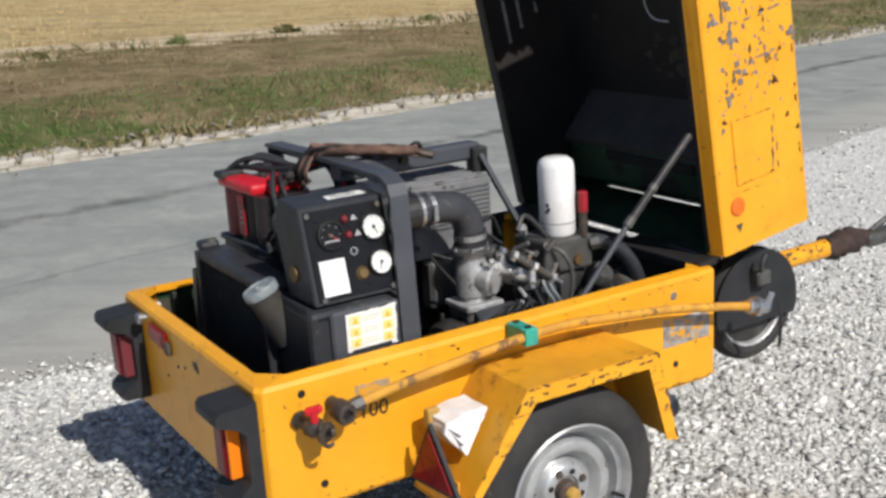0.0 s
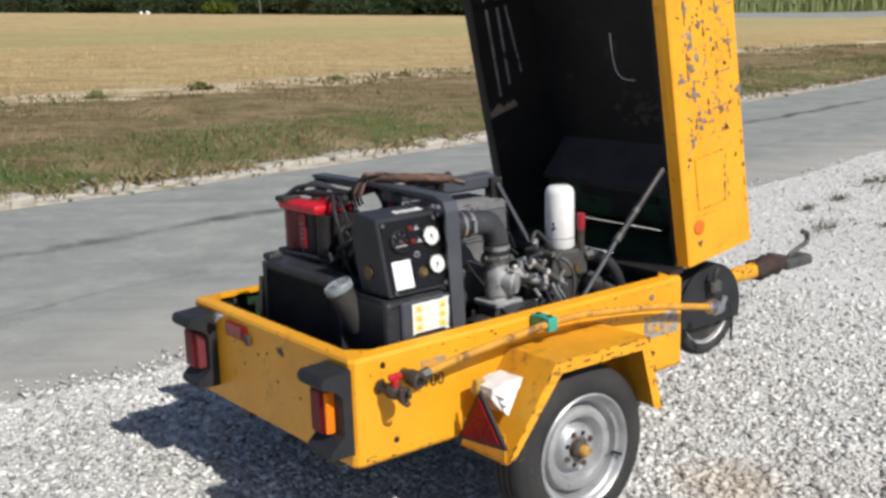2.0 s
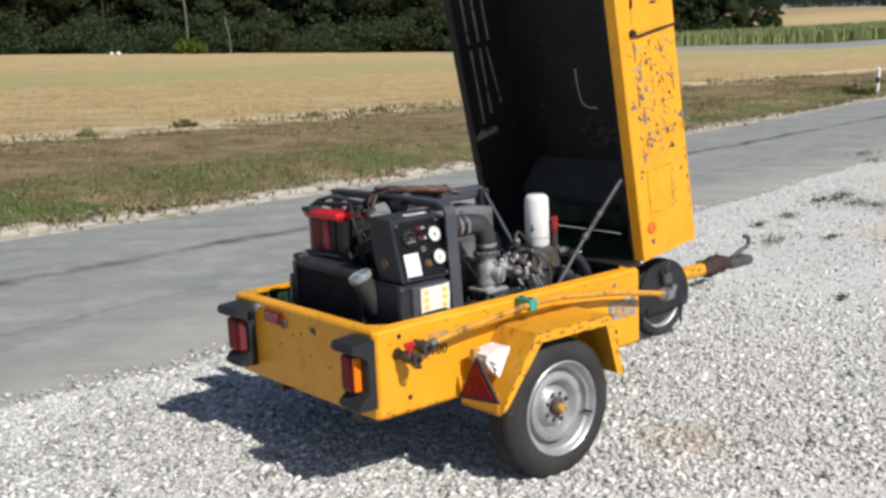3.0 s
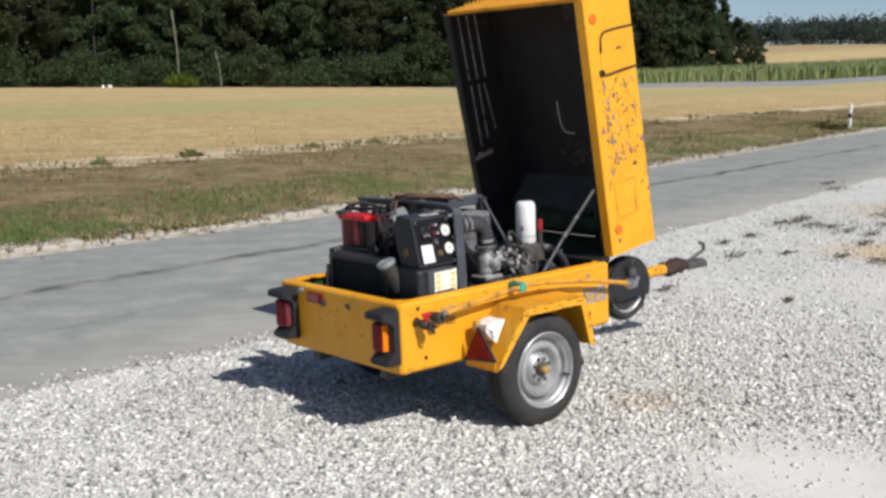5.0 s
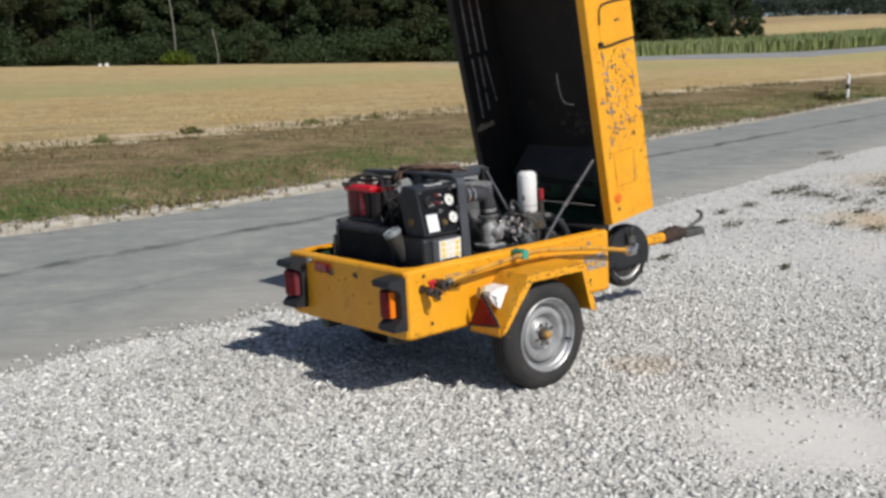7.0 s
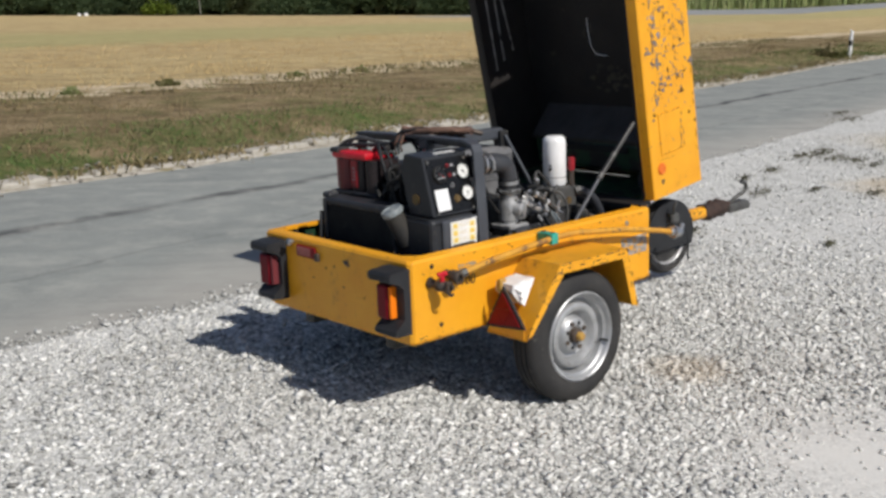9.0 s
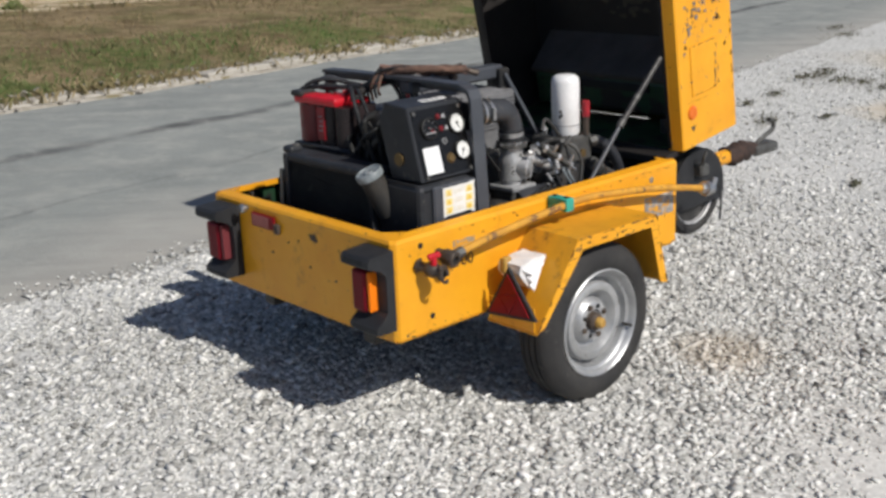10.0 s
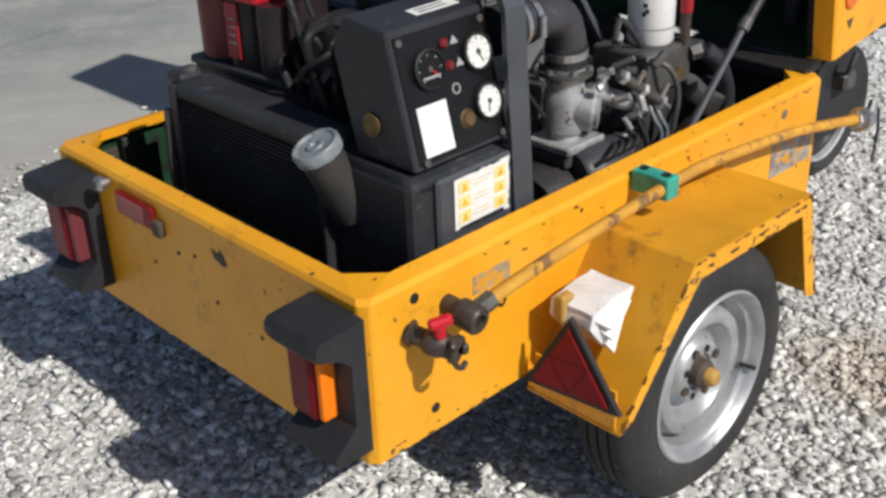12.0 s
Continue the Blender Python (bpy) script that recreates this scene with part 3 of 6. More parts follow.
def kerb_rubble():
    """Pale crumbs and small stones along the far edge of the asphalt."""
    rng = np.random.default_rng(17)
    n = 2200
    a = rng.uniform(-6, 34, n)
    d = np.array([kerb_line(p) for p in a]) + 0.20 + rng.normal(0, 0.20, n)
    base = np.array([(x, y, z) for x in (-1, 1) for y in (-1, 1) for z in (-0.6, 0.6)]) * 0.7
    quad = np.array([(0, 1, 3, 2), (4, 6, 7, 5), (0, 4, 5, 1), (2, 3, 7, 6), (1, 5, 7, 3), (0, 2, 6, 4)])
    size = rng.lognormal(math.log(0.011), 0.5, n).clip(0.005, 0.045)
    p = base[None] * rng.uniform(0.6, 1.3, (n, 8, 3)) * size[:, None, None]
    p += np.stack([(a - d) * Q, (a + d) * Q, 0.02 + 0.06 * (d > np.array([kerb_line(p) for p in a]) + 0.2)], 1)[:, None]
    mesh_from("kerb_rubble", p.reshape(-1, 3), (quad[None] + (np.arange(n) * 8)[:, None, None]).reshape(-1, 4),
              blade_material("rubble", (0.20, 0.175, 0.14), (0.30, 0.27, 0.23), (0.40, 0.37, 0.32)), "pale crumbled stones along the road's far edge", "rubble")


kerb_rubble()


def on_verge(lo, hi, a0, a1, power=1.0):
    def place(rng, n):
        a = rng.uniform(a0, a1, n)
        edge = np.array([noise.noise(Vector((p * 0.22, 7, 0))) + 0.5 * noise.noise(Vector((p * 0.8, 2, 0))) for p in a]) * (1.8 if 15 < hi < 18 else 0.3)
        d = lo + (hi + edge - lo) * rng.uniform(0, 1, n) ** power
        d += np.array([kerb_line(p) - 8.72 for p in a]) * np.clip((15.0 - d) / 5.0, 0, 1)
        patch = np.array([noise.noise(Vector((p * 0.35, q * 0.6, 0))) for p, q in zip(a, d)])
        keep = rng.uniform(-0.6, 0.5, n) < patch
        a, d, patch = a[keep], d[keep], patch[keep]
        z = np.array([verge_height(p, q) for p, q in zip(a, d)])
        z[d > 17.5] = -0.05
        return (a - d) * Q, (a + d) * Q, z, 1 + 0.6 * patch
    return place


blade_stuff("green_grass", 26000, 1, on_verge(8.98, 11.0, -4, 42, 1.6), 0.050, 0.006,
            blade_material("green_blades", (0.075, 0.13, 0.035), (0.12, 0.165, 0.055), (0.20, 0.19, 0.09)), "short green grass beside the kerb", "grass")
blade_stuff("dry_grass", 34000, 2, on_verge(9.6, 15.0, -4, 46), 0.042, 0.008,
            blade_material("dry_blades", (0.155, 0.115, 0.060), (0.20, 0.15, 0.082), (0.25, 0.19, 0.108), (0.15, 0.145, 0.060)), "dry brown grass and weeds on the verge", "grass")
blade_stuff("edge_weeds", 5500, 8, on_verge(14.2, 16.6, -2, 46), 0.10, 0.010,
            blade_material("edge_blades", (0.11, 0.11, 0.045), (0.17, 0.15, 0.07), (0.25, 0.19, 0.10)), "ragged weeds where the verge meets the field", "weeds")
blade_stuff("kerb_weeds", 7000, 12, on_verge(8.66, 8.98, -3, 32), 0.075, 0.007,
            blade_material("kerb_blades", (0.15, 0.14, 0.06), (0.24, 0.19, 0.10), (0.32, 0.26, 0.15)), "dry weed tufts hanging over the kerb", "weeds", 0.7)
blade_stuff("stubble", 60000, 3, on_verge(17.2, 38.0, 0, 60, 1.3), 0.045, 0.010,
            blade_material("straw", (0.36, 0.25, 0.10), (0.52, 0.38, 0.18), (0.60, 0.46, 0.25)), "cut straw stubble on the field", "stubble", 0.35)


def weeds(spots):
    """Flat ragged weeds and twigs in the gravel."""
    rng = np.random.default_rng(3)
    out = []
    for x, y, size in spots:
        n = int(50 + 340 * size)
        a = rng.uniform(0, 6.28, n)
        r = size * rng.uniform(0, 1, n) ** 0.75 * (0.6 + 0.9 * (rng.uniform(0, 1, n) > 0.6))
        px, py = x + r * np.cos(a) * 1.5 * Q - r * np.sin(a) * 0.6 * Q, y + r * np.cos(a) * 1.5 * Q + r * np.sin(a) * 0.6 * Q
        h, w, b = rng.uniform(0.012, 0.035, n), rng.uniform(0.006, 0.024, n), rng.uniform(0, 6.28, n)
        c, s = np.cos(b) * w, np.sin(b) * w
        out.append(np.stack([np.stack([px - c, py - s, h - 0.01], 1), np.stack([px + s * 0.4, py - c * 0.4, h], 1), np.stack([px + c, py + s, h + 0.012], 1), np.stack([px - s * 0.4, py + c * 0.4, h], 1)], 1))
    p = np.concatenate(out)
    mesh_from("weeds", p.reshape(-1, 3), np.arange(len(p) * 4).reshape(-1, 4), blade_material("weed_leaves", (0.060, 0.062, 0.040), (0.13, 0.125, 0.080), (0.085, 0.068, 0.050)), "flat grey-green weeds and twigs in the gravel", "weeds")


weeds(((4.06, 8.6, 0.16), (3.57, 8.14, 0.10), (3.33, 7.3, 0.22), (5.07, 9.63, 0.3), (5.11, 9.28, 0.3), (5.24, 9.12, 0.32), (5.27, 8.79, 0.25), (5.38, 8.5, 0.3), (4.97, 7.86, 0.22),
       (4.35, 7.15, 0.2), (4.55, 6.83, 0.25), (7.66, 13.98, 0.25), (7.33, 13.05, 0.4), (5.26, 9.87, 0.3), (6.35, 9.99, 0.4), (4.81, 9.52, 0.2), (2.13, 5.8, 0.12), (6.0, 9.2, 0.35), (3.9, 7.4, 0.12), (2.9, 5.2, 0.06), (6.9, 10.6, 0.4)))


# ---- delineator post, far road, crops, woods ----
def delineator_post(x, y):
    ob = thing("delineator_post", "white plastic road delineator post with black band", "road post", pose(x, y, 0.16, 2, -2, 40))
    part("body", box((-0.06, -0.035, -0.3), (0.06, 0.035, 0.64), 0.015), "white", ob, smooth=False)
    part("cap", slab([(-0.06, -0.035, 0.64), (0.06, -0.035, 0.64), (0.06, 0.035, 0.69), (-0.06, 0.035, 0.69)], (0, 0, 0.02)), "white", ob)
    part("band", box((-0.064, -0.039, 0.26), (0.064, 0.039, 0.42), 0.012), "ink", ob, "black band")
    part("reflector", box((-0.025, -0.044, 0.29), (0.025, -0.038, 0.39), 0.002), "chrome", ob, "silver reflector")


delineator_post(15.80, 28.72)

def far_line(x):
    """The distant road's line over the fields."""
    return 118 + 0.25 * x + 0.0022 * x * x


bm = grid_sheet([k / 40 for k in range(41)], [0, 1],
                lambda t, s: (14 + 420 * t, far_line(14 + 420 * t) + (0.8 + 5.7 * min(1, 8.4 * t)) * s, rise(14 + 420 * t, far_line(14 + 420 * t)) - 0.05 + 0.64 * s * min(1, 0.15 + 8.4 * t)))
far_road_mat = plain("far_asphalt", (0.27, 0.275, 0.27), (0.22, 0.23, 0.225), 0.9, scale=0.3, fine=2, bump=0)
tagged(part("far_road", bm, far_road_mat, None), "distant pale grey road across the fields", "road", kind="structure")


def leaf_material(name, *colours):
    k = Nodes(name)
    ramp = k.t.nodes.new("ShaderNodeValToRGB")
    k.t.links.new(k.n("NewGeometry").outputs["Random Per Island"], ramp.inputs[0])
    el = ramp.color_ramp.elements
    el[0].color, el[1].color = (*colours[0], 1), (*colours[-1], 1)
    el.new(0.5).color = (*colours[len(colours) // 2], 1)
    tint = k.n("ObjectInfo").outputs["Random"]
    patch = k.ramp(k.noise(0.45, 4.0, 0.6), 0.30, 0.70)
    tone = k.mix(patch, ramp.outputs[0], colours[0])
    tone = k.mix(k.math("MULTIPLY", k.ramp(k.noise(0.22, 3.0), 0.52, 0.66), 0.5), tone, (0.085, 0.078, 0.035))
    hsv = k.n("HueSaturation", Color=tone, Hue=k.math("ADD", 0.455, k.math("MULTIPLY", tint, 0.075)),
              Value=k.math("ADD", 0.75, k.math("MULTIPLY", tint, 0.55)))
    k.put("Base Color", hsv.outputs[0])
    k.put("Roughness", 0.7)
    k.put("Specular IOR Level", 0.15)
    through_leaf = k.n("BsdfTranslucent", Color=hsv.outputs[0])
    both = k.n("MixShader", i0=0.5, i1=k.b.outputs[0], i2=through_leaf.outputs[0])
    k.t.links.new(both.outputs[0], k.t.nodes["Material Output"].inputs[0])
    return k.m


LEAF = leaf_material("broad_leaves", (0.058, 0.082, 0.040), (0.072, 0.100, 0.048), (0.088, 0.116, 0.056))
# The bluish cast of these leaf colours stands in for distance haze.
LEAF_FAR = leaf_material("haze_tinted_leaves", (0.055, 0.080, 0.072), (0.066, 0.094, 0.082), (0.080, 0.108, 0.090))
BARK = plain("bark", (0.030, 0.027, 0.022), (0.05, 0.045, 0.038), 0.9, scale=2, fine=14, bump=0.5)


def leaf_cloud(rng, blobs, count, size):
    """Leaf clumps gathered on the outside of several uneven lobes."""
    blobs = np.array(blobs)
    pick = rng.choice(len(blobs), count, p=blobs[:, 3] ** 2 / (blobs[:, 3] ** 2).sum())
    way = rng.normal(size=(count, 3))
    way /= np.linalg.norm(way, axis=1)[:, None]
    rad = blobs[pick, 3:4] * (0.15 + 0.80 * rng.uniform(0, 1, (count, 1)) ** 0.8 + 0.32 * rng.normal(size=(count, 1)))
    mid = blobs[pick, :3] + way * rad * np.array([1.15, 1.15, 0.75])
    s = size * rng.uniform(0.5, 1.4, (count, 1))
    a = rng.normal(size=(count, 3))
    a /= np.linalg.norm(a, axis=1)[:, None]
    b = np.cross(a, rng.normal(size=(count, 3)))
    b /= np.linalg.norm(b, axis=1)[:, None]
    p = np.stack([mid - a * s, mid + b * s * 0.7, mid + a * s, mid - b * s * 0.7 + a * s * 0.2], 1)
    return p.reshape(-1, 3), np.arange(count * 4).reshape(count, 4)


def tree_kind(seed, height, spread, low, conifer=False, leaves=22000, material=None, size=0.26):
    rng = np.random.default_rng(seed)
    ob = thing("tree", "tall dark green deciduous tree at the wood's edge" if not conifer else "dark green conifer at the wood's edge", "tree", group="trees of the wood")
    bm = bmesh.new()
    lean = rng.normal(0, 0.3, 2)
    tube([(0, 0, -0.3), (lean[0] * 0.3, lean[1] * 0.3, height * 0.35), (lean[0], lean[1], height * 0.85)], 0.12 + height * 0.004, 7, bm, 3)
    blobs = []
    for i in range(44):
        t = (i + rng.uniform(0, 1)) / 44
        h = low + (height - low) * t
        wide = spread * ((1 - t) ** 0.8 + 0.06 if conifer else math.sin(math.pi * min(0.96, 0.16 + 0.80 * t)) ** 0.75)
        a, r = rng.uniform(0, 6.28), wide * rng.uniform(0.25, 0.95)
        size_b = (0.5 if conifer else 1) * spread * rng.uniform(0.14, 0.34) * (1 - 0.35 * t)
        blobs.append((r * math.cos(a), r * math.sin(a), h - size_b * 0.3, max(size_b, 0.5)))
        if i % 6 == 0:
            tube([(lean[0] * t, lean[1] * t, h * 0.72), (r * 0.5 * math.cos(a), r * 0.5 * math.sin(a), h * 0.85), (r * math.cos(a), r * math.sin(a), h)], 0.06, 5, bm, 2)
    part("trunk", bm, BARK, ob, "grey bark trunk and limbs")
    me_v, me_f = leaf_cloud(rng, blobs, leaves, size)
    crown = mesh_from("crown", me_v, me_f, material or LEAF, "", "", "")
    crown.parent = ob
    return ob


rnd = random.Random(11)
kinds = [tree_kind(21, 17, 5.2, 0.6), tree_kind(22, 20, 5.8, 0.6), tree_kind(23, 15, 5.0, 0.4), tree_kind(24, 18.5, 5.5, 0.5), tree_kind(25, 22, 5.6, 0.8), tree_kind(26, 17, 3.8, 0.8, True)]
spots = []
for i in range(23):
    x = -66 + 4.7 * i
    spots.append((x + rnd.uniform(-1.4, 1.4), 149 - 0.10 * (x + 30) + rnd.uniform(-1.5, 2.5), rnd.uniform(0.72, 1.0)))
    spots.append((x + rnd.uniform(-2, 2), 156 - 0.10 * (x + 30) + rnd.uniform(-2, 2), rnd.uniform(0.95, 1.15)))
    spots.append((x + rnd.uniform(-1, 1), 165 - 0.1 * x, rnd.uniform(1.2, 1.45)))
def behind_maize(x):
    return 157 + 0.345 * x + 0.0022 * x * x


for i in range(12):
    x = 44 + 2.75 * i
    spots.append((x + rnd.uniform(-1, 1), behind_maize(x) + rnd.uniform(0, 3), rnd.uniform(0.95, 1.2)))
    spots.append((x + rnd.uniform(-1, 1), behind_maize(x) + rnd.uniform(7, 11), rnd.uniform(1.15, 1.35)))
spots += [(80.5, 200, 0.80), (76.5, 197, 0.80), (84.5, 203, 0.52), (88.0, 206, 0.50), (91.5, 209, 0.40)]
used = set()
for i, (x, y, s) in enumerate(spots):
    k = (5 if i == len(spots) - 5 else rnd.randrange(5)) if i >= len(spots) - 5 else rnd.choice((0, 1, 2, 3, 4, 0, 1, 3, 3, 5))
    m = Matrix.Translation((x, y, rise(x, y))) @ pose(0, 0, 0, 0, 0, rnd.uniform(0, 360)) @ Matrix.Scale(s, 4)
    if k not in used:
        used.add(k)
        kinds[k].matrix_basis = m
    else:
        t = copy_thing(kinds[k], m)
        t.matrix_basis = m
for k in range(6):
    if k not in used:
        kinds[k].matrix_basis = Matrix.Translation((-70 - 4 * k, 152, 0))


def wood_edge_shrubs():
    rng = np.random.default_rng(5)
    blobs = [(x + rng.uniform(-1, 1), 145.5 - 0.10 * (x + 30) + rng.uniform(-1, 1), rng.uniform(0.2, 1.0) + 3.6 * rng.uniform(0, 1) ** 2, rng.uniform(0.5, 2.3)) for x in np.arange(-70, 42, 0.6)]
    v, f = leaf_cloud(rng, blobs, 60000, 0.17)
    mesh_from("shrubs", v, f, LEAF, "dense dark shrubs along the foot of the wood", "shrubs")
    # brighter bush and the bare pale stems at the wood's edge
    v, f = leaf_cloud(rng, [(-13.0, 140.6, 0.9, 1.2), (-11.9, 140.4, 0.6, 0.9), (-14.0, 140.5, 0.6, 0.9)], 900, 0.22)
    mesh_from("bush", v, f, leaf_material("light_leaves", (0.10, 0.16, 0.02), (0.14, 0.20, 0.03), (0.18, 0.25, 0.05)), "single bright green bush before the wood", "bush", "")


wood_edge_shrubs()


def verge_bushes():
    """Low green tufts where the verge meets the field."""
    rng = np.random.default_rng(31)
    for a, d, r in ((9.6, 15.5, 0.15), (12.2, 16.1, 0.15), (15.6, 16.0, 0.10), (17.5, 15.8, 0.12), (7.3, 15.4, 0.09), (6.5, 15.9, 0.10), (31.1, 9.35, 0.30), (30.9, 9.75, 0.36)):
        x, y = (a - d) * Q, (a + d) * Q
        v, f = leaf_cloud(rng, [(x, y, 0.12, r), (x + r * 0.8, y + r * 0.5, 0.08, r * 0.7)], 420, 0.055)
        mesh_from("tuft", v, f, TUFT, "low green weed tuft at the field's edge", "weed")


TUFT = leaf_material("tuft_leaves", (0.16, 0.17, 0.065), (0.22, 0.225, 0.09), (0.30, 0.28, 0.14))
verge_bushes()
pale_stem = plain("birch_stem", (0.20, 0.20, 0.17), (0.13, 0.13, 0.11), 0.8, scale=1.5, fine=9)
for x, h, r in ((-13.2, 9.5, 0.10), (-8.1, 4.4, 0.08)):
    stem = part("birch_stem", tube([(0, 0, -0.2), (-0.2, 0, h * 0.5), (-0.7, 0.1, h)], r, 8), pale_stem, None)
    stem.matrix_basis = pose(x, 140.9, 0)
    tagged(stem, "slender pale bare birch stem before the wood", "tree stem")


for x, r in ((-22.2, 0.22), (-21.4, 0.26)):
    bundle_far = part("wrapped_bundle", jitter(lathe([(0, 0), (r, 0.02), (r * 1.1, r * 0.7), (r * 0.7, r * 1.4), (0, r * 1.5)], (0, 0, 0), (0, 0, 1), 14), 0.04, r * 10, 5), "white", None)
    bundle_far.matrix_basis = pose(x, 139.6, -0.06)
    tagged(bundle_far, "small white wrapped bundle lying at the field's far edge", "bundle")


def crop_strip():
    rng = np.random.default_rng(9)
    n = 80000
    t = 0.108 + 0.892 * rng.uniform(0, 1, n) ** 1.4
    x = 420 * t
    y = 118 + 0.25 * x + 0.0022 * x * x + 12 + rng.uniform(0, 1, n) ** 1.6 * (18 + 40 * t)
    z = np.array([rise(a, b) for a, b in zip(x, y)])
    h = rng.uniform(1.3, 2.3, n)
    a, w = rng.uniform(0, 6.28, n), rng.uniform(0.08, 0.22, n)
    cx, cy = np.cos(a) * w, np.sin(a) * w
    p = np.stack([np.stack([x - cx * 0.3, y - cy * 0.3, z], 1), np.stack([x + cx, y + cy, z + h * 0.5], 1), np.stack([x, y, z + h], 1), np.stack([x - cx, y - cy, z + h * 0.6], 1)], 1)
    mesh_from("maize", p.reshape(-1, 3), np.arange(n * 4).reshape(n, 4), blade_material("maize_leaves", (0.15, 0.20, 0.075), (0.20, 0.25, 0.105), (0.29, 0.31, 0.16)), "green maize crop beyond the far road", "maize")


crop_strip()


def far_woods():
    rng = np.random.default_rng(13)
    blobs = []
    for x in np.arange(150, 620, 7.0):
        y = 640 + 0.25 * (x - 300) + rng.uniform(-12, 12)
        s = rng.uniform(7.0, 11.0) * (1.25 if 330 < x < 430 else 1.0)
        blobs.append((x, y, rise(x, y) + s * 0.6, s))
        blobs.append((x + 3, y + 8, rise(x, y) + s * 0.9, s * 0.8))
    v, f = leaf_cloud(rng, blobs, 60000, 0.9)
    mesh_from("far_woods", v, f, LEAF_FAR, "distant woods on the skyline, haze in the leaf colour", "woods")


far_woods()


# ---- the compressor trailer ----
# Its own axes: u ahead, v to its left, w up; the rear right corner of the tub stands over the origin.
TRAILER = Matrix(((0.84763, -0.52904, -0.04049, -0.4035), (0.52966, 0.84819, 0.00555, 2.2379), (0.03141, -0.02615, 0.99916, -0.0031), (0, 0, 0, 1)))
LENGTH, WIDTH, LOW, TOP = 1.46, 1.03, 0.362, 0.684

trailer = thing("compressor_trailer", "worn yellow towed air compressor trailer with its lid raised, on gravel", "trailer", TRAILER)


def plan(inset, cut=0.035):
    """The tub's outline, its corners cut off, moved inwards."""
    a, b, c, d, k = inset, LENGTH - inset, inset, WIDTH - inset, cut
    return [(a + k, c), (b - k, c), (b, c + k), (b, d - k), (b - k, d), (a + k, d), (a, d - k), (a, c + k)]


def tub():
    bm = bmesh.new()
    prof = [(0.0, LOW, 0.016), (0.0, TOP - 0.004, 0.016), (0.006, TOP + 0.006, 0.018), (0.038, TOP + 0.014, 0.055), (0.038, TOP - 0.008, 0.055), (0.035, TOP - 0.008, 0.055), (0.034, TOP + 0.009, 0.055), (0.006, TOP + 0.001, 0.018), (0.006, LOW, 0.016)]
    rings = [[bm.verts.new((x, y, w)) for x, y in plan(i, k)] for i, w, k in prof]
    for a, b in zip(rings, rings[1:] + rings[:1]):
        for k in range(8):
            bm.faces.new((a[k], a[(k + 1) % 8], b[(k + 1) % 8], b[k]))
    bmesh.ops.bevel(bm, geom=[e for e in bm.edges if abs(e.verts[0].co.z - e.verts[1].co.z) > 0.2], offset=0.003, segments=1, affect="EDGES")
    return bm


part("tub", tub(), ["yellow"], trailer, "yellow sheet-steel tub with inward flange")
part("floor_plate", box((0.008, 0.008, LOW + 0.004), (LENGTH - 0.008, WIDTH - 0.008, LOW + 0.012)), "lining", trailer, "oily black floor plate")
part("bottom_rail", strip([(0.02, 0.012, LOW), (LENGTH - 0.02, 0.012, LOW)], (0, 0.035, 0), (0, 0, -0.012)), "yellow_worn", trailer)
part("bottom_rail", strip([(0.012, 0.02, LOW), (0.012, WIDTH - 0.02, LOW)], (0.035, 0, 0), (0, 0, -0.012)), "yellow_worn", trailer)
part("inner_lining", box((0.10, WIDTH - 0.014, LOW + 0.02), (1.40, WIDTH - 0.008, TOP - 0.012)), "green", trailer, "dark green inside of the tub wall")
part("inner_lining", box((LENGTH - 0.014, 0.05, LOW + 0.02), (LENGTH - 0.008, WIDTH - 0.05, TOP - 0.012)), "lining", trailer, "black inside of the tub wall")
part("inner_lining", box((0.45, 0.008, LOW + 0.02), (LENGTH - 0.04, 0.014, TOP - 0.012)), "lining", trailer, "black inside of the tub wall")
part("corner_plate", box((0.030, WIDTH - 0.022, 0.43), (0.135, WIDTH - 0.015, 0.645), 0.002), "umber", trailer, "dusty brown plate inside the corner")
part("corner_post", box((0.140, WIDTH - 0.040, 0.40), (0.160, WIDTH - 0.016, 0.665), 0.003), "engine", trailer)
# Made-up black strips that keep the yellow flange from showing bright.
part("edge_seal", box((LENGTH - 0.052, 0.06, TOP - 0.014), (LENGTH - 0.030, WIDTH - 0.05, TOP + 0.019), 0.004), "lining", trailer, "black strip along the edge")
part("edge_seal", box((0.46, WIDTH - 0.052, TOP - 0.014), (LENGTH - 0.052, WIDTH - 0.028, TOP + 0.019), 0.004), "lining", trailer, "black strip along the edge")
part("chassis_beam", box((0.05, 0.18, 0.29), (1.44, 0.24, 0.36), 0.004), "engine", trailer)
part("chassis_beam", box((0.05, 0.76, 0.29), (1.44, 0.82, 0.36), 0.004), "engine", trailer)


def disc(name, u, w, r, mat, label=""):
    part(name, lathe([(0, 0), (r, 0), (r, 0.002), (0, 0.002)], (u, 0.0005, w), (u, -1, w), 20), mat, trailer, label)


disc("hole", 0.112, 0.655, 0.010, "ink")
disc("hole", 0.150, 0.412, 0.010, "ink")
disc("hole", 1.292, 0.430, 0.010, "ink")
disc("screw", 1.285, 0.640, 0.012, "chrome", "flat zinc screw head")
disc("screw", 0.90, 0.655, 0.004, "ink")
disc("screw", 0.55, 0.660, 0.004, "ink")
part("sticker", box((0.251, -0.0012, 0.600), (0.347, 0.001, 0.637)), "sticker", trailer, "worn grey sticker")
part("badge", box((1.245, -0.0012, 0.488), (1.425, 0.001, 0.572)), "badge", trailer, "scraped pale badge")


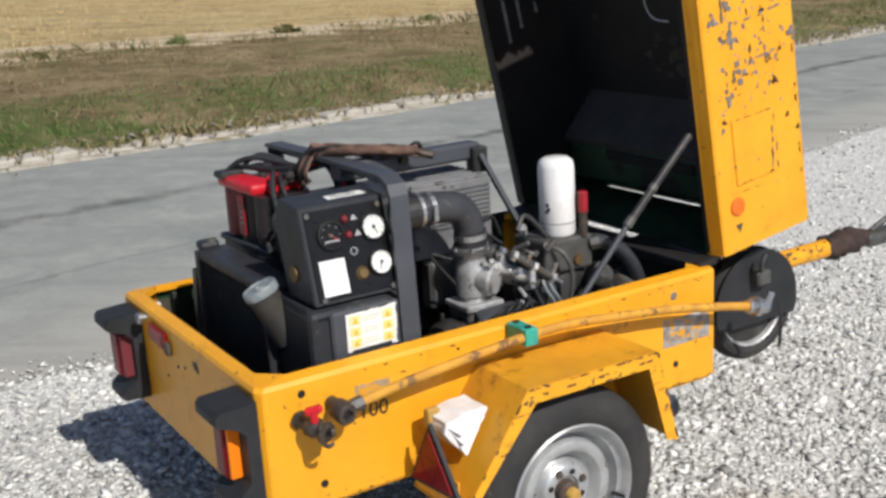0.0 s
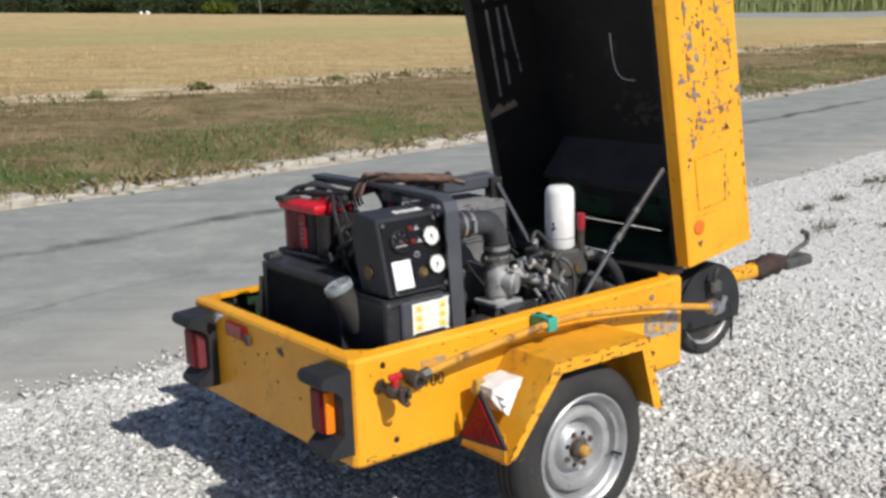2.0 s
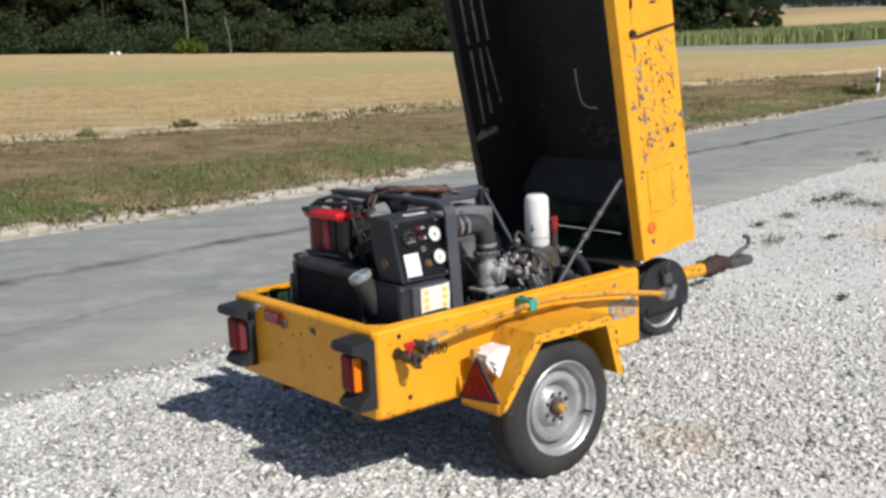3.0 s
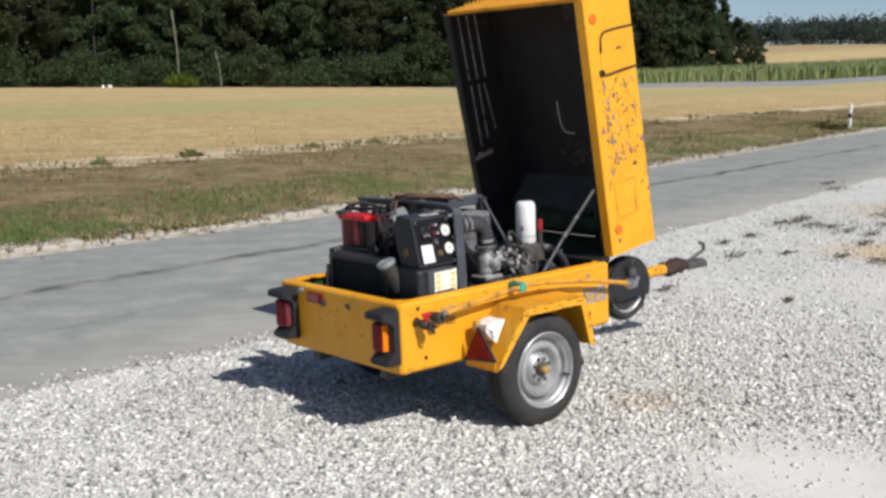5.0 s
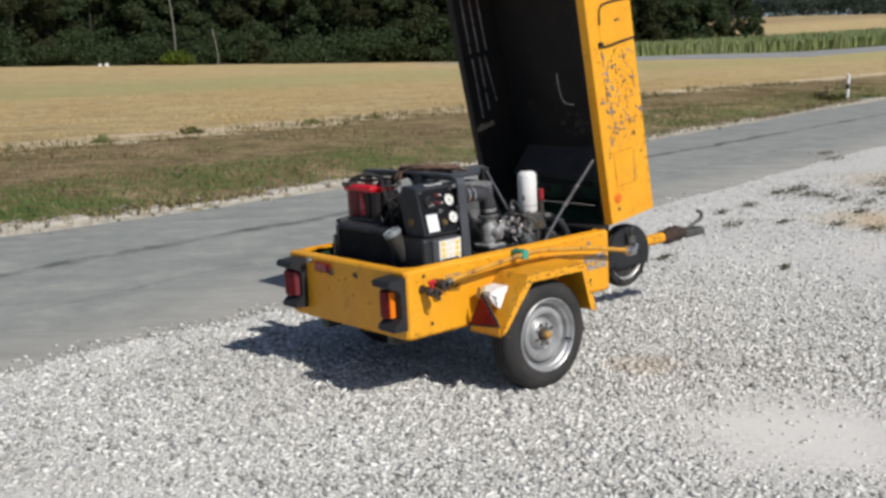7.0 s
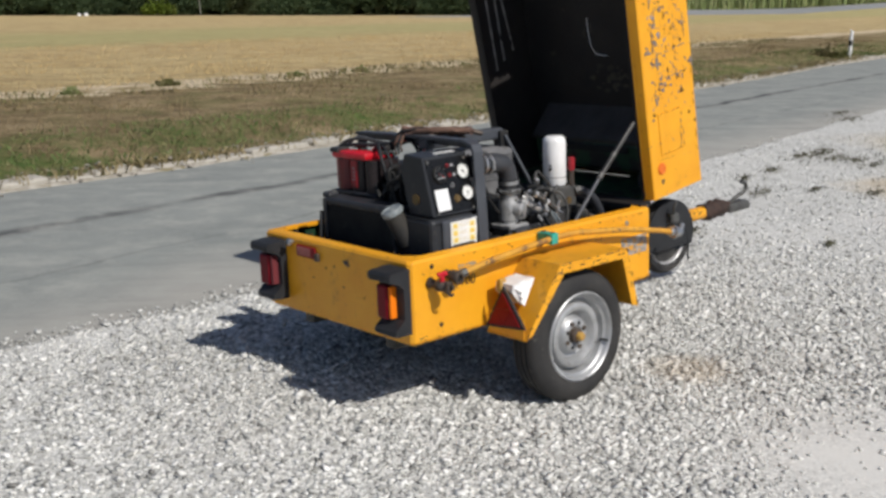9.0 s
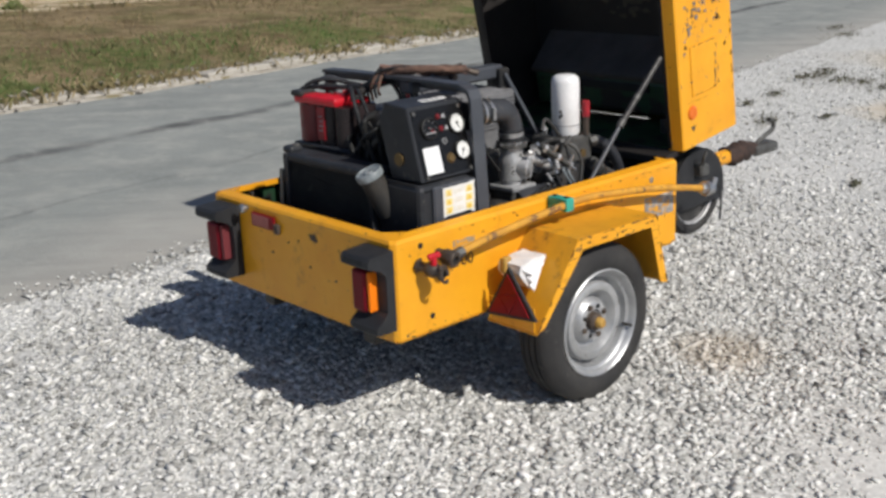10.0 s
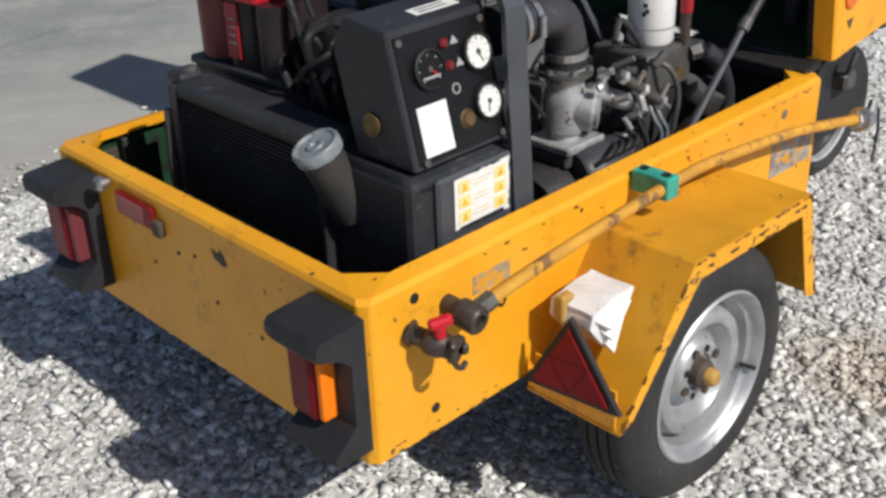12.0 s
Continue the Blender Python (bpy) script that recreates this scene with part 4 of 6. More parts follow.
def words(text, size, m, mat, parent, name="lettering"):
    cu = bpy.data.curves.new(name, "FONT")
    cu.body, cu.size, cu.extrude = text, size, 0.0006
    tmp = new("tmp", cu)
    me = bpy.data.meshes.new_from_object(tmp.evaluated_get(bpy.context.evaluated_depsgraph_get()))
    bpy.data.objects.remove(tmp)
    me.transform(m)
    me.materials.append(M[mat])
    ob = new(name, me)
    ob.parent = parent
    return ob


words("100", 0.056, Matrix.Translation((0.254, -0.002, 0.551)) @ pose(0, 0, 0, 90, 3, 0), "ink", trailer)
# rear wall: screws, a scraped patch and a reflector strip
for v, w in ((0.50, 0.60), (0.44, 0.52), (0.66, 0.53), (0.30, 0.50), (0.56, 0.585)):
    part("rivet", lathe([(0, 0), (0.005, 0), (0.003, 0.003), (0, 0.003)], (0, v, w), (-1, v, w), 8), "hub", trailer)
part("scraped_patch", jitter(slab([(0.001, 0.388, 0.618), (0.001, 0.402, 0.612), (0.001, 0.428, 0.622), (0.001, 0.436, 0.640), (0.001, 0.418, 0.634), (0.001, 0.408, 0.645), (0.001, 0.396, 0.638)], (-0.0022, 0, 0)), 0.003, 3, 90), "hub", trailer, "patch scraped down to dark metal")
refl = part("rear_reflector", box((-0.012, 0.625, 0.612), (-0.001, 0.765, 0.662), 0.003), "tri_red", trailer, "red reflector strip with faded edge")
part("faded_face", box((-0.0140, 0.655, 0.618), (-0.011, 0.758, 0.657), 0.002), "faded", refl, "sun-bleached pink face")
part("end_bracket", box((-0.0150, 0.600, 0.606), (-0.001, 0.626, 0.640), 0.002), "hub", refl, "dark rusty end bracket")


def tail_lamp(v0, v1, amber_first):
    """A lamp in a thick C-shaped rubber guard: back plate, jutting hood and sill in one piece."""
    side = [(-0.002, 0.403), (-0.078, 0.405), (-0.086, 0.413), (-0.084, 0.428), (-0.052, 0.452), (-0.034, 0.470), (-0.034, 0.592), (-0.056, 0.612), (-0.104, 0.628), (-0.109, 0.636), (-0.108, 0.652), (-0.098, 0.663), (-0.002, 0.668)]
    bm = bmesh.new()
    rows = []
    for v, shrink in ((v0 - 0.004, 0.90), (v0 + 0.018, 1.0), (v1 - 0.024, 1.0), (v1 - 0.003, 0.90)):
        rows.append([bm.verts.new((u if u > -0.05 else -0.05 + (u + 0.05) * shrink, v, 0.535 + (w - 0.535) * (0.985 if shrink < 1 else 1.0))) for u, w in side])
    n = len(side)
    for p, q in zip(rows, rows[1:]):
        for k in range(n):
            bm.faces.new((p[k], p[(k + 1) % n], q[(k + 1) % n], q[k]))
    bm.faces.new(rows[0])
    bm.faces.new(rows[-1][::-1])
    bmesh.ops.bevel(bm, geom=[e for e in bm.edges if e.calc_face_angle(0) > 0.5], offset=0.003, segments=1, affect="EDGES")
    guard = part("lamp_guard", bm, "guard", trailer, "thick black rubber lamp guard with hood")
    a, b = (v0 + 0.044, v0 + 0.060) if amber_first else (v0 + 0.026, v0 + 0.042)
    c, d = (v0 + 0.061, v1 - 0.006) if amber_first else (v0 + 0.044, v1 - 0.012)
    near = -0.062
    part("side_lens", box((near - 0.002, a - (0 if amber_first else 0.003), 0.468), (-0.020, b, 0.600), 0.006, seg=2), "lens_amber" if amber_first else "lens_clear", guard, "orange indicator lens" if amber_first else "pale clear lens")
    part("rear_lens", box((-0.070, c, 0.464), (-0.020, d, 0.602), 0.010, seg=2), "lens_red", guard, "red ribbed rear lens")


tail_lamp(0.0, 0.135, True)
tail_lamp(0.860, 0.995, False)
part("wing_screw", lathe([(0, 0), (0.009, 0.0), (0.010, 0.010), (0.016, 0.014), (0.017, 0.024), (0.011, 0.031), (0, 0.032)], (-0.002, 0.80, 0.668), (-1, 0.80, 0.69), 14), "chrome", trailer, "dull round screw knob", True)
part("bottle_cap", lathe([(0, 0), (0.013, 0), (0.013, 0.018), (0.009, 0.024), (0, 0.024)], (0.070, 0.93, 0.640), (0.070, 0.93, 1), 12), "white", trailer, "small white cap in the tub corner")


# fenders and wheels
def fender(side):
    o = (lambda v: v) if side < 0 else (lambda v: WIDTH - v)
    line = [(0.395, 0.330), (0.600, 0.606), (1.015, 0.602), (1.085, 0.335)]
    f = part("fender", strip([(u, o(0.0), w) for u, w in line], (0, o(-0.225) - o(0.0), 0), (0, 0, -0.004)), "yellow_dusty", trailer, "dusty yellow angular fender")
    bm = bmesh.new()
    mid = [(0.425, 0.338), (0.622, 0.566), (0.985, 0.562), (1.045, 0.345)]
    for (a, b), (c, d) in zip(zip(line, line[1:]), zip(mid, mid[1:])):
        slab([(a[0], o(-0.2252), a[1]), (b[0], o(-0.2252), b[1]), (d[0], o(-0.2252), d[1]), (c[0], o(-0.2252), c[1])], (0, o(-0.229) - o(-0.225), 0), bm)
    bmesh.ops.remove_doubles(bm, verts=bm.verts, dist=1e-4)
    part("fender_lip", bm, "yellow_worn", f, "rust-chipped outer lip")
    return f


rfender = fender(-1)
fender(1)


def wheel(u, v, w, out):
    """A road wheel whose outer face looks along out (-1 or 1)."""
    t = part("tyre", lathe([(0.188, 0.012), (0.196, 0.003), (0.225, -0.006), (0.252, 0.0), (0.268, 0.012), (0.281, 0.022), (0.2855, 0.036), (0.2865, 0.048), (0.2795, 0.049), (0.2795, 0.054), (0.287, 0.055),
                            (0.287, 0.074), (0.280, 0.075), (0.280, 0.080), (0.287, 0.081), (0.287, 0.100), (0.280, 0.101), (0.280, 0.106), (0.286, 0.107), (0.2845, 0.122), (0.270, 0.138), (0.235, 0.155), (0.188, 0.140)],
                           (0, 0, 0), (0, 1, 0), 64, closed=True), "rubber", trailer, "dusty black tyre with ribbed tread", True)
    prof = [(0.190, 0.010), (0.194, 0.002), (0.189, -0.003), (0.182, 0.002), (0.178, 0.016), (0.172, 0.024), (0.164, 0.026), (0.160, 0.042), (0.152, 0.060), (0.146, 0.062), (0.143, 0.040), (0.138, 0.030), (0.128, 0.026), (0.112, 0.030), (0.102, 0.044), (0.096, 0.062), (0.088, 0.066), (0.078, 0.058), (0.070, 0.040), (0.062, 0.036), (0.042, 0.036), (0.040, 0.044), (0.0, 0.044)]
    r = part("rim", lathe(prof, (0, 0, 0), (0, 1, 0), 56), "rim", t, "silver pressed-steel rim", True)
    h = part("hub", lathe([(0.033, 0.044), (0.031, 0.022), (0.024, 0.014), (0.0, 0.014)], (0, 0, 0), (0, 1, 0), 24), "hub", t, "rusty hub")
    part("hub_cap", lathe([(0.020, 0.016), (0.020, 0.0), (0.014, -0.008), (0.0, -0.010)], (0, 0, 0), (0, 1, 0), 16), "cap", t, "yellowed grease cap", True)
    for k in range(4):
        a = 0.4 + k * math.pi / 2
        part("wheel_bolt", rod((0.056 * math.cos(a), 0.040, 0.058 * math.sin(a)), (0.058 * math.cos(a), 0.028, 0.058 * math.sin(a)), 0.010, 6), "hub", t)
        b = a + math.pi / 4
        part("wheel_hole", lathe([(0, 0), (0.008, 0), (0.008, 0.002), (0, 0.002)], (0.054 * math.cos(b), 0.034, 0.054 * math.sin(b)), (0.054 * math.cos(b), -1, 0.054 * math.sin(b)), 12), "ink", t)
    part("tyre_valve", rod((0.150, 0.030, -0.05), (0.163, -0.004, -0.054), 0.005, 8), "ink", t)
    t.matrix_basis = pose(u, v, w, 0, 0, 0 if out < 0 else 180)
    return t


wheel(0.757, -0.195, 0.260, -1)
wheel(0.757, 1.195, 0.292, 1)
part("axle", rod((0.757, -0.06, 0.262), (0.757, 1.06, 0.285), 0.03, 12), "engine", trailer)

# warning triangle on its bracket
tri = part("warning_triangle", slab([(0.385, -0.112, 0.540), (0.385, -0.232, 0.378), (0.385, -0.002, 0.355)], (0.010, 0, 0)), "guard", trailer, "red triangular reflector with black rim")
for k, (a, b) in enumerate(((0.0, 1.0),)):
    c = Vector((0.383, -0.1153, 0.4243))
    P = [Vector((0.383, -0.112, 0.540)), Vector((0.383, -0.232, 0.378)), Vector((0.383, -0.002, 0.355))]
    I = [c + (p - c) * 0.80 for p in P]
    mids = [(I[i] + I[(i + 1) % 3]) / 2 for i in range(3)]
    for trio in ((I[0], mids[0], mids[2]), (mids[0], I[1], mids[1]), (mids[2], mids[1], I[2]), (mids[0], mids[1], mids[2])):
        q = sum(trio, Vector()) / 3
        part("reflector_facet", slab([q + (p - q) * 0.97 for p in trio], (-0.004, 0, 0)), "tri_red", tri)
part("triangle_bracket", box((0.395, -0.215, 0.335), (0.400, -0.02, 0.42), 0.001), "yellow", trailer)




def edge_chips(p, q, count, seed, size, parent, m=None, mat="rust"):
    """Small flakes of lost paint along an edge from p to q."""
    rng = random.Random(seed)
    bm = bmesh.new()
    p, q = Vector(p), Vector(q)
    along = (q - p).normalized()
    for _ in range(count):
        t = rng.random()
        if noise.noise(Vector((t * 7, seed, 0))) < -0.05:
            continue
        c, n = p.lerp(q, t), rng.uniform(0.4, 1.6) * size
        side = along.cross(Vector((0.2, -1.0, 0.3))).normalized()
        flat = [c + along * n * rng.uniform(0.6, 2.6) * math.cos(a) + side * n * rng.uniform(0.2, 0.9) * math.sin(a) for a in (0, 0.7, 1.5, 2.3, 3.1, 3.9, 4.7, 5.5)]
        slab(flat, along.cross(side) * rng.choice((-1, 1)) * 0.0016, bm)
    tagged(part("chipped_paint", bm, mat, parent, "rusty chips along the edge"), kind="stuff")


for i, (p, q, n, s) in enumerate((((0.398, -0.2305, 0.338), (0.600, -0.2305, 0.604), 26, 0.0030), ((0.600, -0.2305, 0.603), (1.012, -0.2305, 0.600), 46, 0.0034),
                                  ((1.015, -0.2305, 0.598), (1.082, -0.2305, 0.342), 22, 0.0034), ((0.605, -0.2305, 0.585), (1.0, -0.2305, 0.583), 14, 0.0036),
                                  ((0.40, -0.2305, 0.335), (0.43, -0.2305, 0.345), 6, 0.004), ((0.62, -0.2305, 0.568), (0.985, -0.2305, 0.565), 24, 0.0030))):
    edge_chips(p, q, n, i, s, rfender)
for i, (p, q, n, s) in enumerate((((0.06, -0.001, 0.365), (1.43, -0.001, 0.365), 60, 0.003), ((0.25, -0.001, 0.672), (1.40, -0.001, 0.672), 30, 0.0030), ((0.30, -0.001, 0.640), (1.30, -0.001, 0.650), 12, 0.0026), ((0.90, -0.001, 0.662), (1.42, -0.001, 0.666), 14, 0.0020), ((0.02, -0.001, 0.380), (1.0, -0.001, 0.378), 26, 0.0024))):
    edge_chips(p, q, n, 20 + i, s, trailer)
for i, (p, q, n, s) in enumerate((((0.06, 0.039, 0.6985), (1.42, 0.039, 0.6985), 80, 0.0022), ((0.0385, 0.06, 0.6985), (0.0385, 0.97, 0.6985), 60, 0.0022))):
    edge_chips(p, q, n, 30 + i, s, trailer, mat="ink")

# ---- the raised lid ----
LID = Matrix(((0.989, 0, -0.146, 1.490), (0, 1, 0, 0), (0.146, 0, 0.989, 0.714), (0, 0, 0, 1)))
DEEP, TALL, BROAD, SLOPE = 0.368, 1.385, 1.04, 0.055
lid = thing("lid", "raised yellow canopy lid, side badly chipped, sooty black inside", "lid", TRAILER @ LID)
lid.parent, lid.matrix_basis = trailer, LID
part("side_panel", strip([(-0.010, 0.062, 0), (-0.010, 0.050, 0), (0.0, 0.004, 0), (0.008, 0.0, 0), (DEEP - 0.012, 0, 0), (DEEP, 0.012, 0)], (0, 0, TALL), (0, 0.0025, 0), top=SLOPE), "yellow_lid", lid, "yellow side panel with chipped paint")
part("side_panel", strip([(-0.010, BROAD - 0.058, 0), (-0.010, BROAD - 0.046, 0), (0.0, BROAD, 0), (DEEP - 0.012, BROAD, 0), (DEEP, BROAD - 0.012, 0)], (0, 0, TALL), (0, 0.0025, 0), top=SLOPE), "lining", lid)
bm = box((DEEP, 0.010, 0.0), (DEEP + 0.003, BROAD - 0.010, TALL + SLOPE))
bmesh.ops.subdivide_edges(bm, edges=bm.edges[:], cuts=12, use_grid_fill=True)
part("top_panel", bm, "yellow", lid)
part("lining", box((0.012, 0.004, 0.012), (DEEP - 0.014, 0.012, TALL - 0.01)), "lining", lid, "black inner lining")
part("lining", box((-0.012, BROAD - 0.060, 0.012), (-0.0105, BROAD - 0.045, TALL - 0.004)), "lining", lid, "black inner lining")
part("lining", box((0.002, BROAD - 0.016, 0.012), (DEEP - 0.014, BROAD - 0.004, TALL - 0.01)), "lining", lid, "black inner lining")
bm = box((DEEP - 0.014, 0.006, 0.20), (DEEP - 0.004, BROAD - 0.006, TALL - 0.01))
bmesh.ops.subdivide_edges(bm, edges=bm.edges[:], cuts=12, use_grid_fill=True)
part("lining", bm, "lining", lid, "black inner lining")
part("lining", box((-0.0125, 0.048, 0.006), (-0.0108, 0.064, TALL - 0.004)), "ink", lid, "black strip along the edge")
part("end_panel", box((0.0, 0.006, 0.0), (0.272, BROAD - 0.006, 0.006)), "green", lid, "dark green end panel with air slot")
part("end_panel", box((0.296, 0.006, 0.0), (DEEP, BROAD - 0.006, 0.006)), "green", lid)
part("end_panel", box((0.272, 0.006, 0.0), (0.296, 0.38, 0.006)), "green", lid)
part("end_panel", box((0.272, 0.86, 0.0), (0.296, BROAD - 0.006, 0.006)), "green", lid)
part("duct", box((0.20, 0.10, 0.05), (DEEP - 0.012, 0.94, 0.20), 0.02, seg=2), "green", lid, "dark green air duct inside the lid")
part("duct_rim", box((0.19, 0.09, 0.195), (DEEP - 0.012, 0.95, 0.215), 0.006), "umber", lid, "dusty sheet over the duct")
part("duct_cover", slab([(0.192, 0.10, 0.214), (0.192, 0.94, 0.214), (DEEP - 0.018, 0.94, 0.345), (DEEP - 0.018, 0.10, 0.345)], (0, 0, 0.004)), "duct_dust", lid, "dusty grey sheet sloping over the duct")
part("duct_slot", box((0.188, 0.30, 0.150), (0.201, 0.72, 0.185), 0.003), "ink", lid, "dark slot in the duct")
# wire-mesh end, seen against the sky
bm = bmesh.new()
for k in range(-8, 34):
    y0 = 0.03 * k
    for s in (1, -1):
        a, b = (y0, 0.0), (y0 + 0.30 * s, DEEP - 0.02)
        lo, hi = 0.02, BROAD - 0.02
        n = 12
        seg = [(a[0] + (b[0] - a[0]) * i / n, a[1] + (b[1] - a[1]) * i / n) for i in range(n + 1)]
        seg = [p for p in seg if lo <= p[0] <= hi]
        if len(seg) > 1:
            strip([(p[1], p[0], TALL - 0.004 + SLOPE * p[1] / DEEP) for p in (seg[0], seg[-1])], (0, 0.011, 0), (0, 0, 0.024), bm)
part("mesh_grille", bm, "yellow", lid, "yellow expanded-metal grille")
part("grille_frame", strip([(0.0, 0.01, TALL), (0.0, BROAD - 0.01, TALL)], (0.02, 0, 0), (0, 0, 0.006)), "yellow_worn", lid)
part("grille_frame", strip([(DEEP - 0.02, 0.01, TALL + SLOPE), (DEEP - 0.02, BROAD - 0.01, TALL + SLOPE)], (0.022, 0, 0), (0, 0, 0.006)), "yellow", lid)
# flap seal, reflectors, raised pressing
part("flap_seal", tube([(DEEP, -0.003, 1.208), (0.17, -0.004, 1.207), (0.105, -0.004, 1.185), (0.088, -0.004, 1.10)], 0.006, 8), "ink", lid, "black rubber flap outline")
part("flap_seal", tube([(0.078, -0.006, 0.990), (0.12, -0.005, 0.978), (0.25, -0.004, 0.985), (DEEP, -0.003, 0.990)], 0.006, 8), "ink", lid, "black rubber flap outline")
part("flap_knob", rod((0.078, 0, 0.995), (0.078, -0.014, 0.995), 0.016, 12), "ink", lid)
part("flap", box((0.086, -0.003, 0.992), (DEEP - 0.008, 0.001, 1.200), 0.001), "yellow", lid, "service flap")
part("flap_latch", box((0.21, -0.007, 1.10), (0.25, -0.003, 1.112), 0.001), "hub", lid)
for z, x in ((1.282, 0.058), (0.136, 0.070)):
    part("round_reflector", lathe([(0, 0.006), (0.022, 0.006), (0.028, 0.003), (0.029, 0.0), (0, 0)], (x, -0.0005, z), (x, -1, z), 24), "amber_refl", lid, "round orange reflector")
part("arrow_mark", slab([(0.055, -0.001, 0.082), (0.085, -0.001, 0.082), (0.070, -0.001, 0.056)], (0, -0.0008, 0)), "hub", lid)
part("pressing", box((0.075, -0.004, 0.195), (0.250, 0.001, 0.395), 0.003), "yellow_lid", lid, "raised square pressing")
# chipped paint on the lid's side: columns of old glue marks and the outline of a lost plate
for k, (p, q, n, sz, mat) in enumerate((((0.075, -0.0018, 0.42), (0.085, -0.0018, 0.96), 34, 0.0060, "grey_chip"), ((0.105, -0.0018, 0.44), (0.11, -0.0018, 0.95), 22, 0.0042, "grey_chip"),
                                        ((0.175, -0.0018, 0.50), (0.18, -0.0018, 0.97), 30, 0.0044, "rust"), ((0.235, -0.0018, 0.52), (0.25, -0.0018, 0.97), 26, 0.0040, "grey_chip"),
                                        ((0.315, -0.0018, 0.55), (0.315, -0.0018, 0.95), 16, 0.0040, "grey_chip"), ((0.345, -0.0018, 0.10), (0.345, -0.0018, 0.60), 14, 0.0036, "rust"),
                                        ((0.10, -0.0018, 0.46), (0.30, -0.0018, 0.47), 12, 0.0028, "rust"), ((0.20, -0.0018, 0.55), (0.33, -0.0018, 0.56), 16, 0.0034, "grey_chip"),
                                        ((0.10, -0.0018, 0.66), (0.33, -0.0018, 0.68), 18, 0.0036, "grey_chip"), ((0.08, -0.0018, 0.78), (0.33, -0.0018, 0.79), 9, 0.0030, "grey_chip"),
                                        ((0.12, -0.0018, 0.90), (0.34, -0.0018, 0.91), 16, 0.0036, "grey_chip"),
                                        ((0.075, -0.0058, 0.392), (0.250, -0.0058, 0.392), 14, 0.0026, "rust"), ((0.246, -0.0058, 0.20), (0.246, -0.0058, 0.39), 9, 0.0026, "grey_chip"),
                                        ((0.225, -0.0058, 0.22), (0.235, -0.0058, 0.36), 12, 0.0040, "grey_chip"), ((0.080, -0.0058, 0.200), (0.24, -0.0058, 0.205), 14, 0.0032, "rust"), ((0.05, -0.0018, 0.178), (0.19, -0.0018, 0.172), 12, 0.0022, "rust"))):
    edge_chips(p, q, n, 60 + k, sz, lid, mat=mat)


def paint_mark(x, z, size, mat, seed, arms=4):
    """A cross-shaped or ragged spot where old glue took the paint off."""
    rng = random.Random(seed)
    bm = bmesh.new()
    for k in range(arms + 2):
        a = k * math.pi / 2 + rng.uniform(-0.5, 0.5)
        r = size * rng.uniform(0.35, 0.9) * (k < arms)
        c = (x + r * math.cos(a), z + 1.25 * r * math.sin(a))
        w = size * rng.uniform(0.22, 0.46)
        slab([(c[0] + w * rng.uniform(0.6, 1.2) * math.cos(b), -0.0012, c[1] + w * rng.uniform(0.6, 1.3) * math.sin(b)) for b in (0, 0.8, 1.6, 2.4, 3.1, 3.9, 4.7, 5.5)], (0, -0.0008 - 0.0002 * k, 0), bm)
    tagged(part("chipped_paint", bm, mat, lid, "paint lost down to grey primer" if mat == "grey_chip" else "dark rust spot"), kind="stuff")


for k, (x, z, size) in enumerate(((0.110, 0.620, 0.026), (0.128, 0.525, 0.026), (0.078, 0.460, 0.022), (0.045, 0.690, 0.020), (0.100, 0.715, 0.020), (0.345, 0.590, 0.022), (0.095, 0.800, 0.022), (0.150, 0.865, 0.018), (0.310, 0.780, 0.018), (0.260, 0.900, 0.018), (0.090, 0.930, 0.016))):
    paint_mark(x, z, size, "grey_chip", 300 + k)
for k, (x, z, size) in enumerate(((0.250, 0.533, 0.013), (0.295, 0.552, 0.010), (0.268, 0.465, 0.017), (0.235, 0.680, 0.010), (0.305, 0.352, 0.010), (0.225, 0.760, 0.010), (0.280, 0.700, 0.011), (0.050, 0.395, 0.010), (0.345, 0.300, 0.009))):
    paint_mark(x, z, size, "ink", 340 + k, 3)
# things on the inside
# Pale strips on the side wall imitate sunlight falling through slots.
for x, z0, z1 in ((0.085, 0.98, 1.36), (0.15, 0.98, 1.36), (0.215, 0.98, 1.36), (0.09, 0.58, 0.95), (0.15, 0.62, 0.95), (0.225, 0.66, 0.95)):
    part("pale_streak", strip([(x - (0.03 if z1 < 0.96 and x > 0.2 else 0), BROAD - 0.018, z1), (x, BROAD - 0.018, z0)], (0.013, 0, 0), (0, -0.0012, 0)), "streak", lid, "pale strip painted as a streak of sunlight")
part("cross_rib", box((0.02, BROAD - 0.022, 0.950), (0.34, BROAD - 0.016, 0.982), 0.002), "ink", lid)
part("wire_loop", tube([(DEEP - 0.018, 0.600, 0.80), (DEEP - 0.018, 0.600, 0.72), (DEEP - 0.018, 0.588, 0.645), (DEEP - 0.018, 0.554, 0.614), (DEEP - 0.018, 0.495, 0.608)], 0.0026, 8), "foam", lid, "thin pale looped wire")
rng_s = random.Random(15)
bm = bmesh.new()
for k in range(26):
    a, r = rng_s.uniform(0, 6.28), 0.10 * rng_s.random() ** 0.7
    y, z, w = 0.50 + 1.2 * r * math.cos(a), 0.49 + 0.8 * r * math.sin(a), rng_s.uniform(0.008, 0.026)
    slab([(DEEP - 0.0142, y + w * rng_s.uniform(0.6, 1.4) * math.cos(b), z + 0.6 * w * rng_s.uniform(0.6, 1.4) * math.sin(b)) for b in (0, 0.9, 1.8, 2.7, 3.6, 4.5, 5.4)], (-0.0004 - 0.00006 * k, 0, 0), bm)
tagged(part("grease_smear", bm, "umber", lid, "brown greasy smear on the black lining"), kind="stuff")
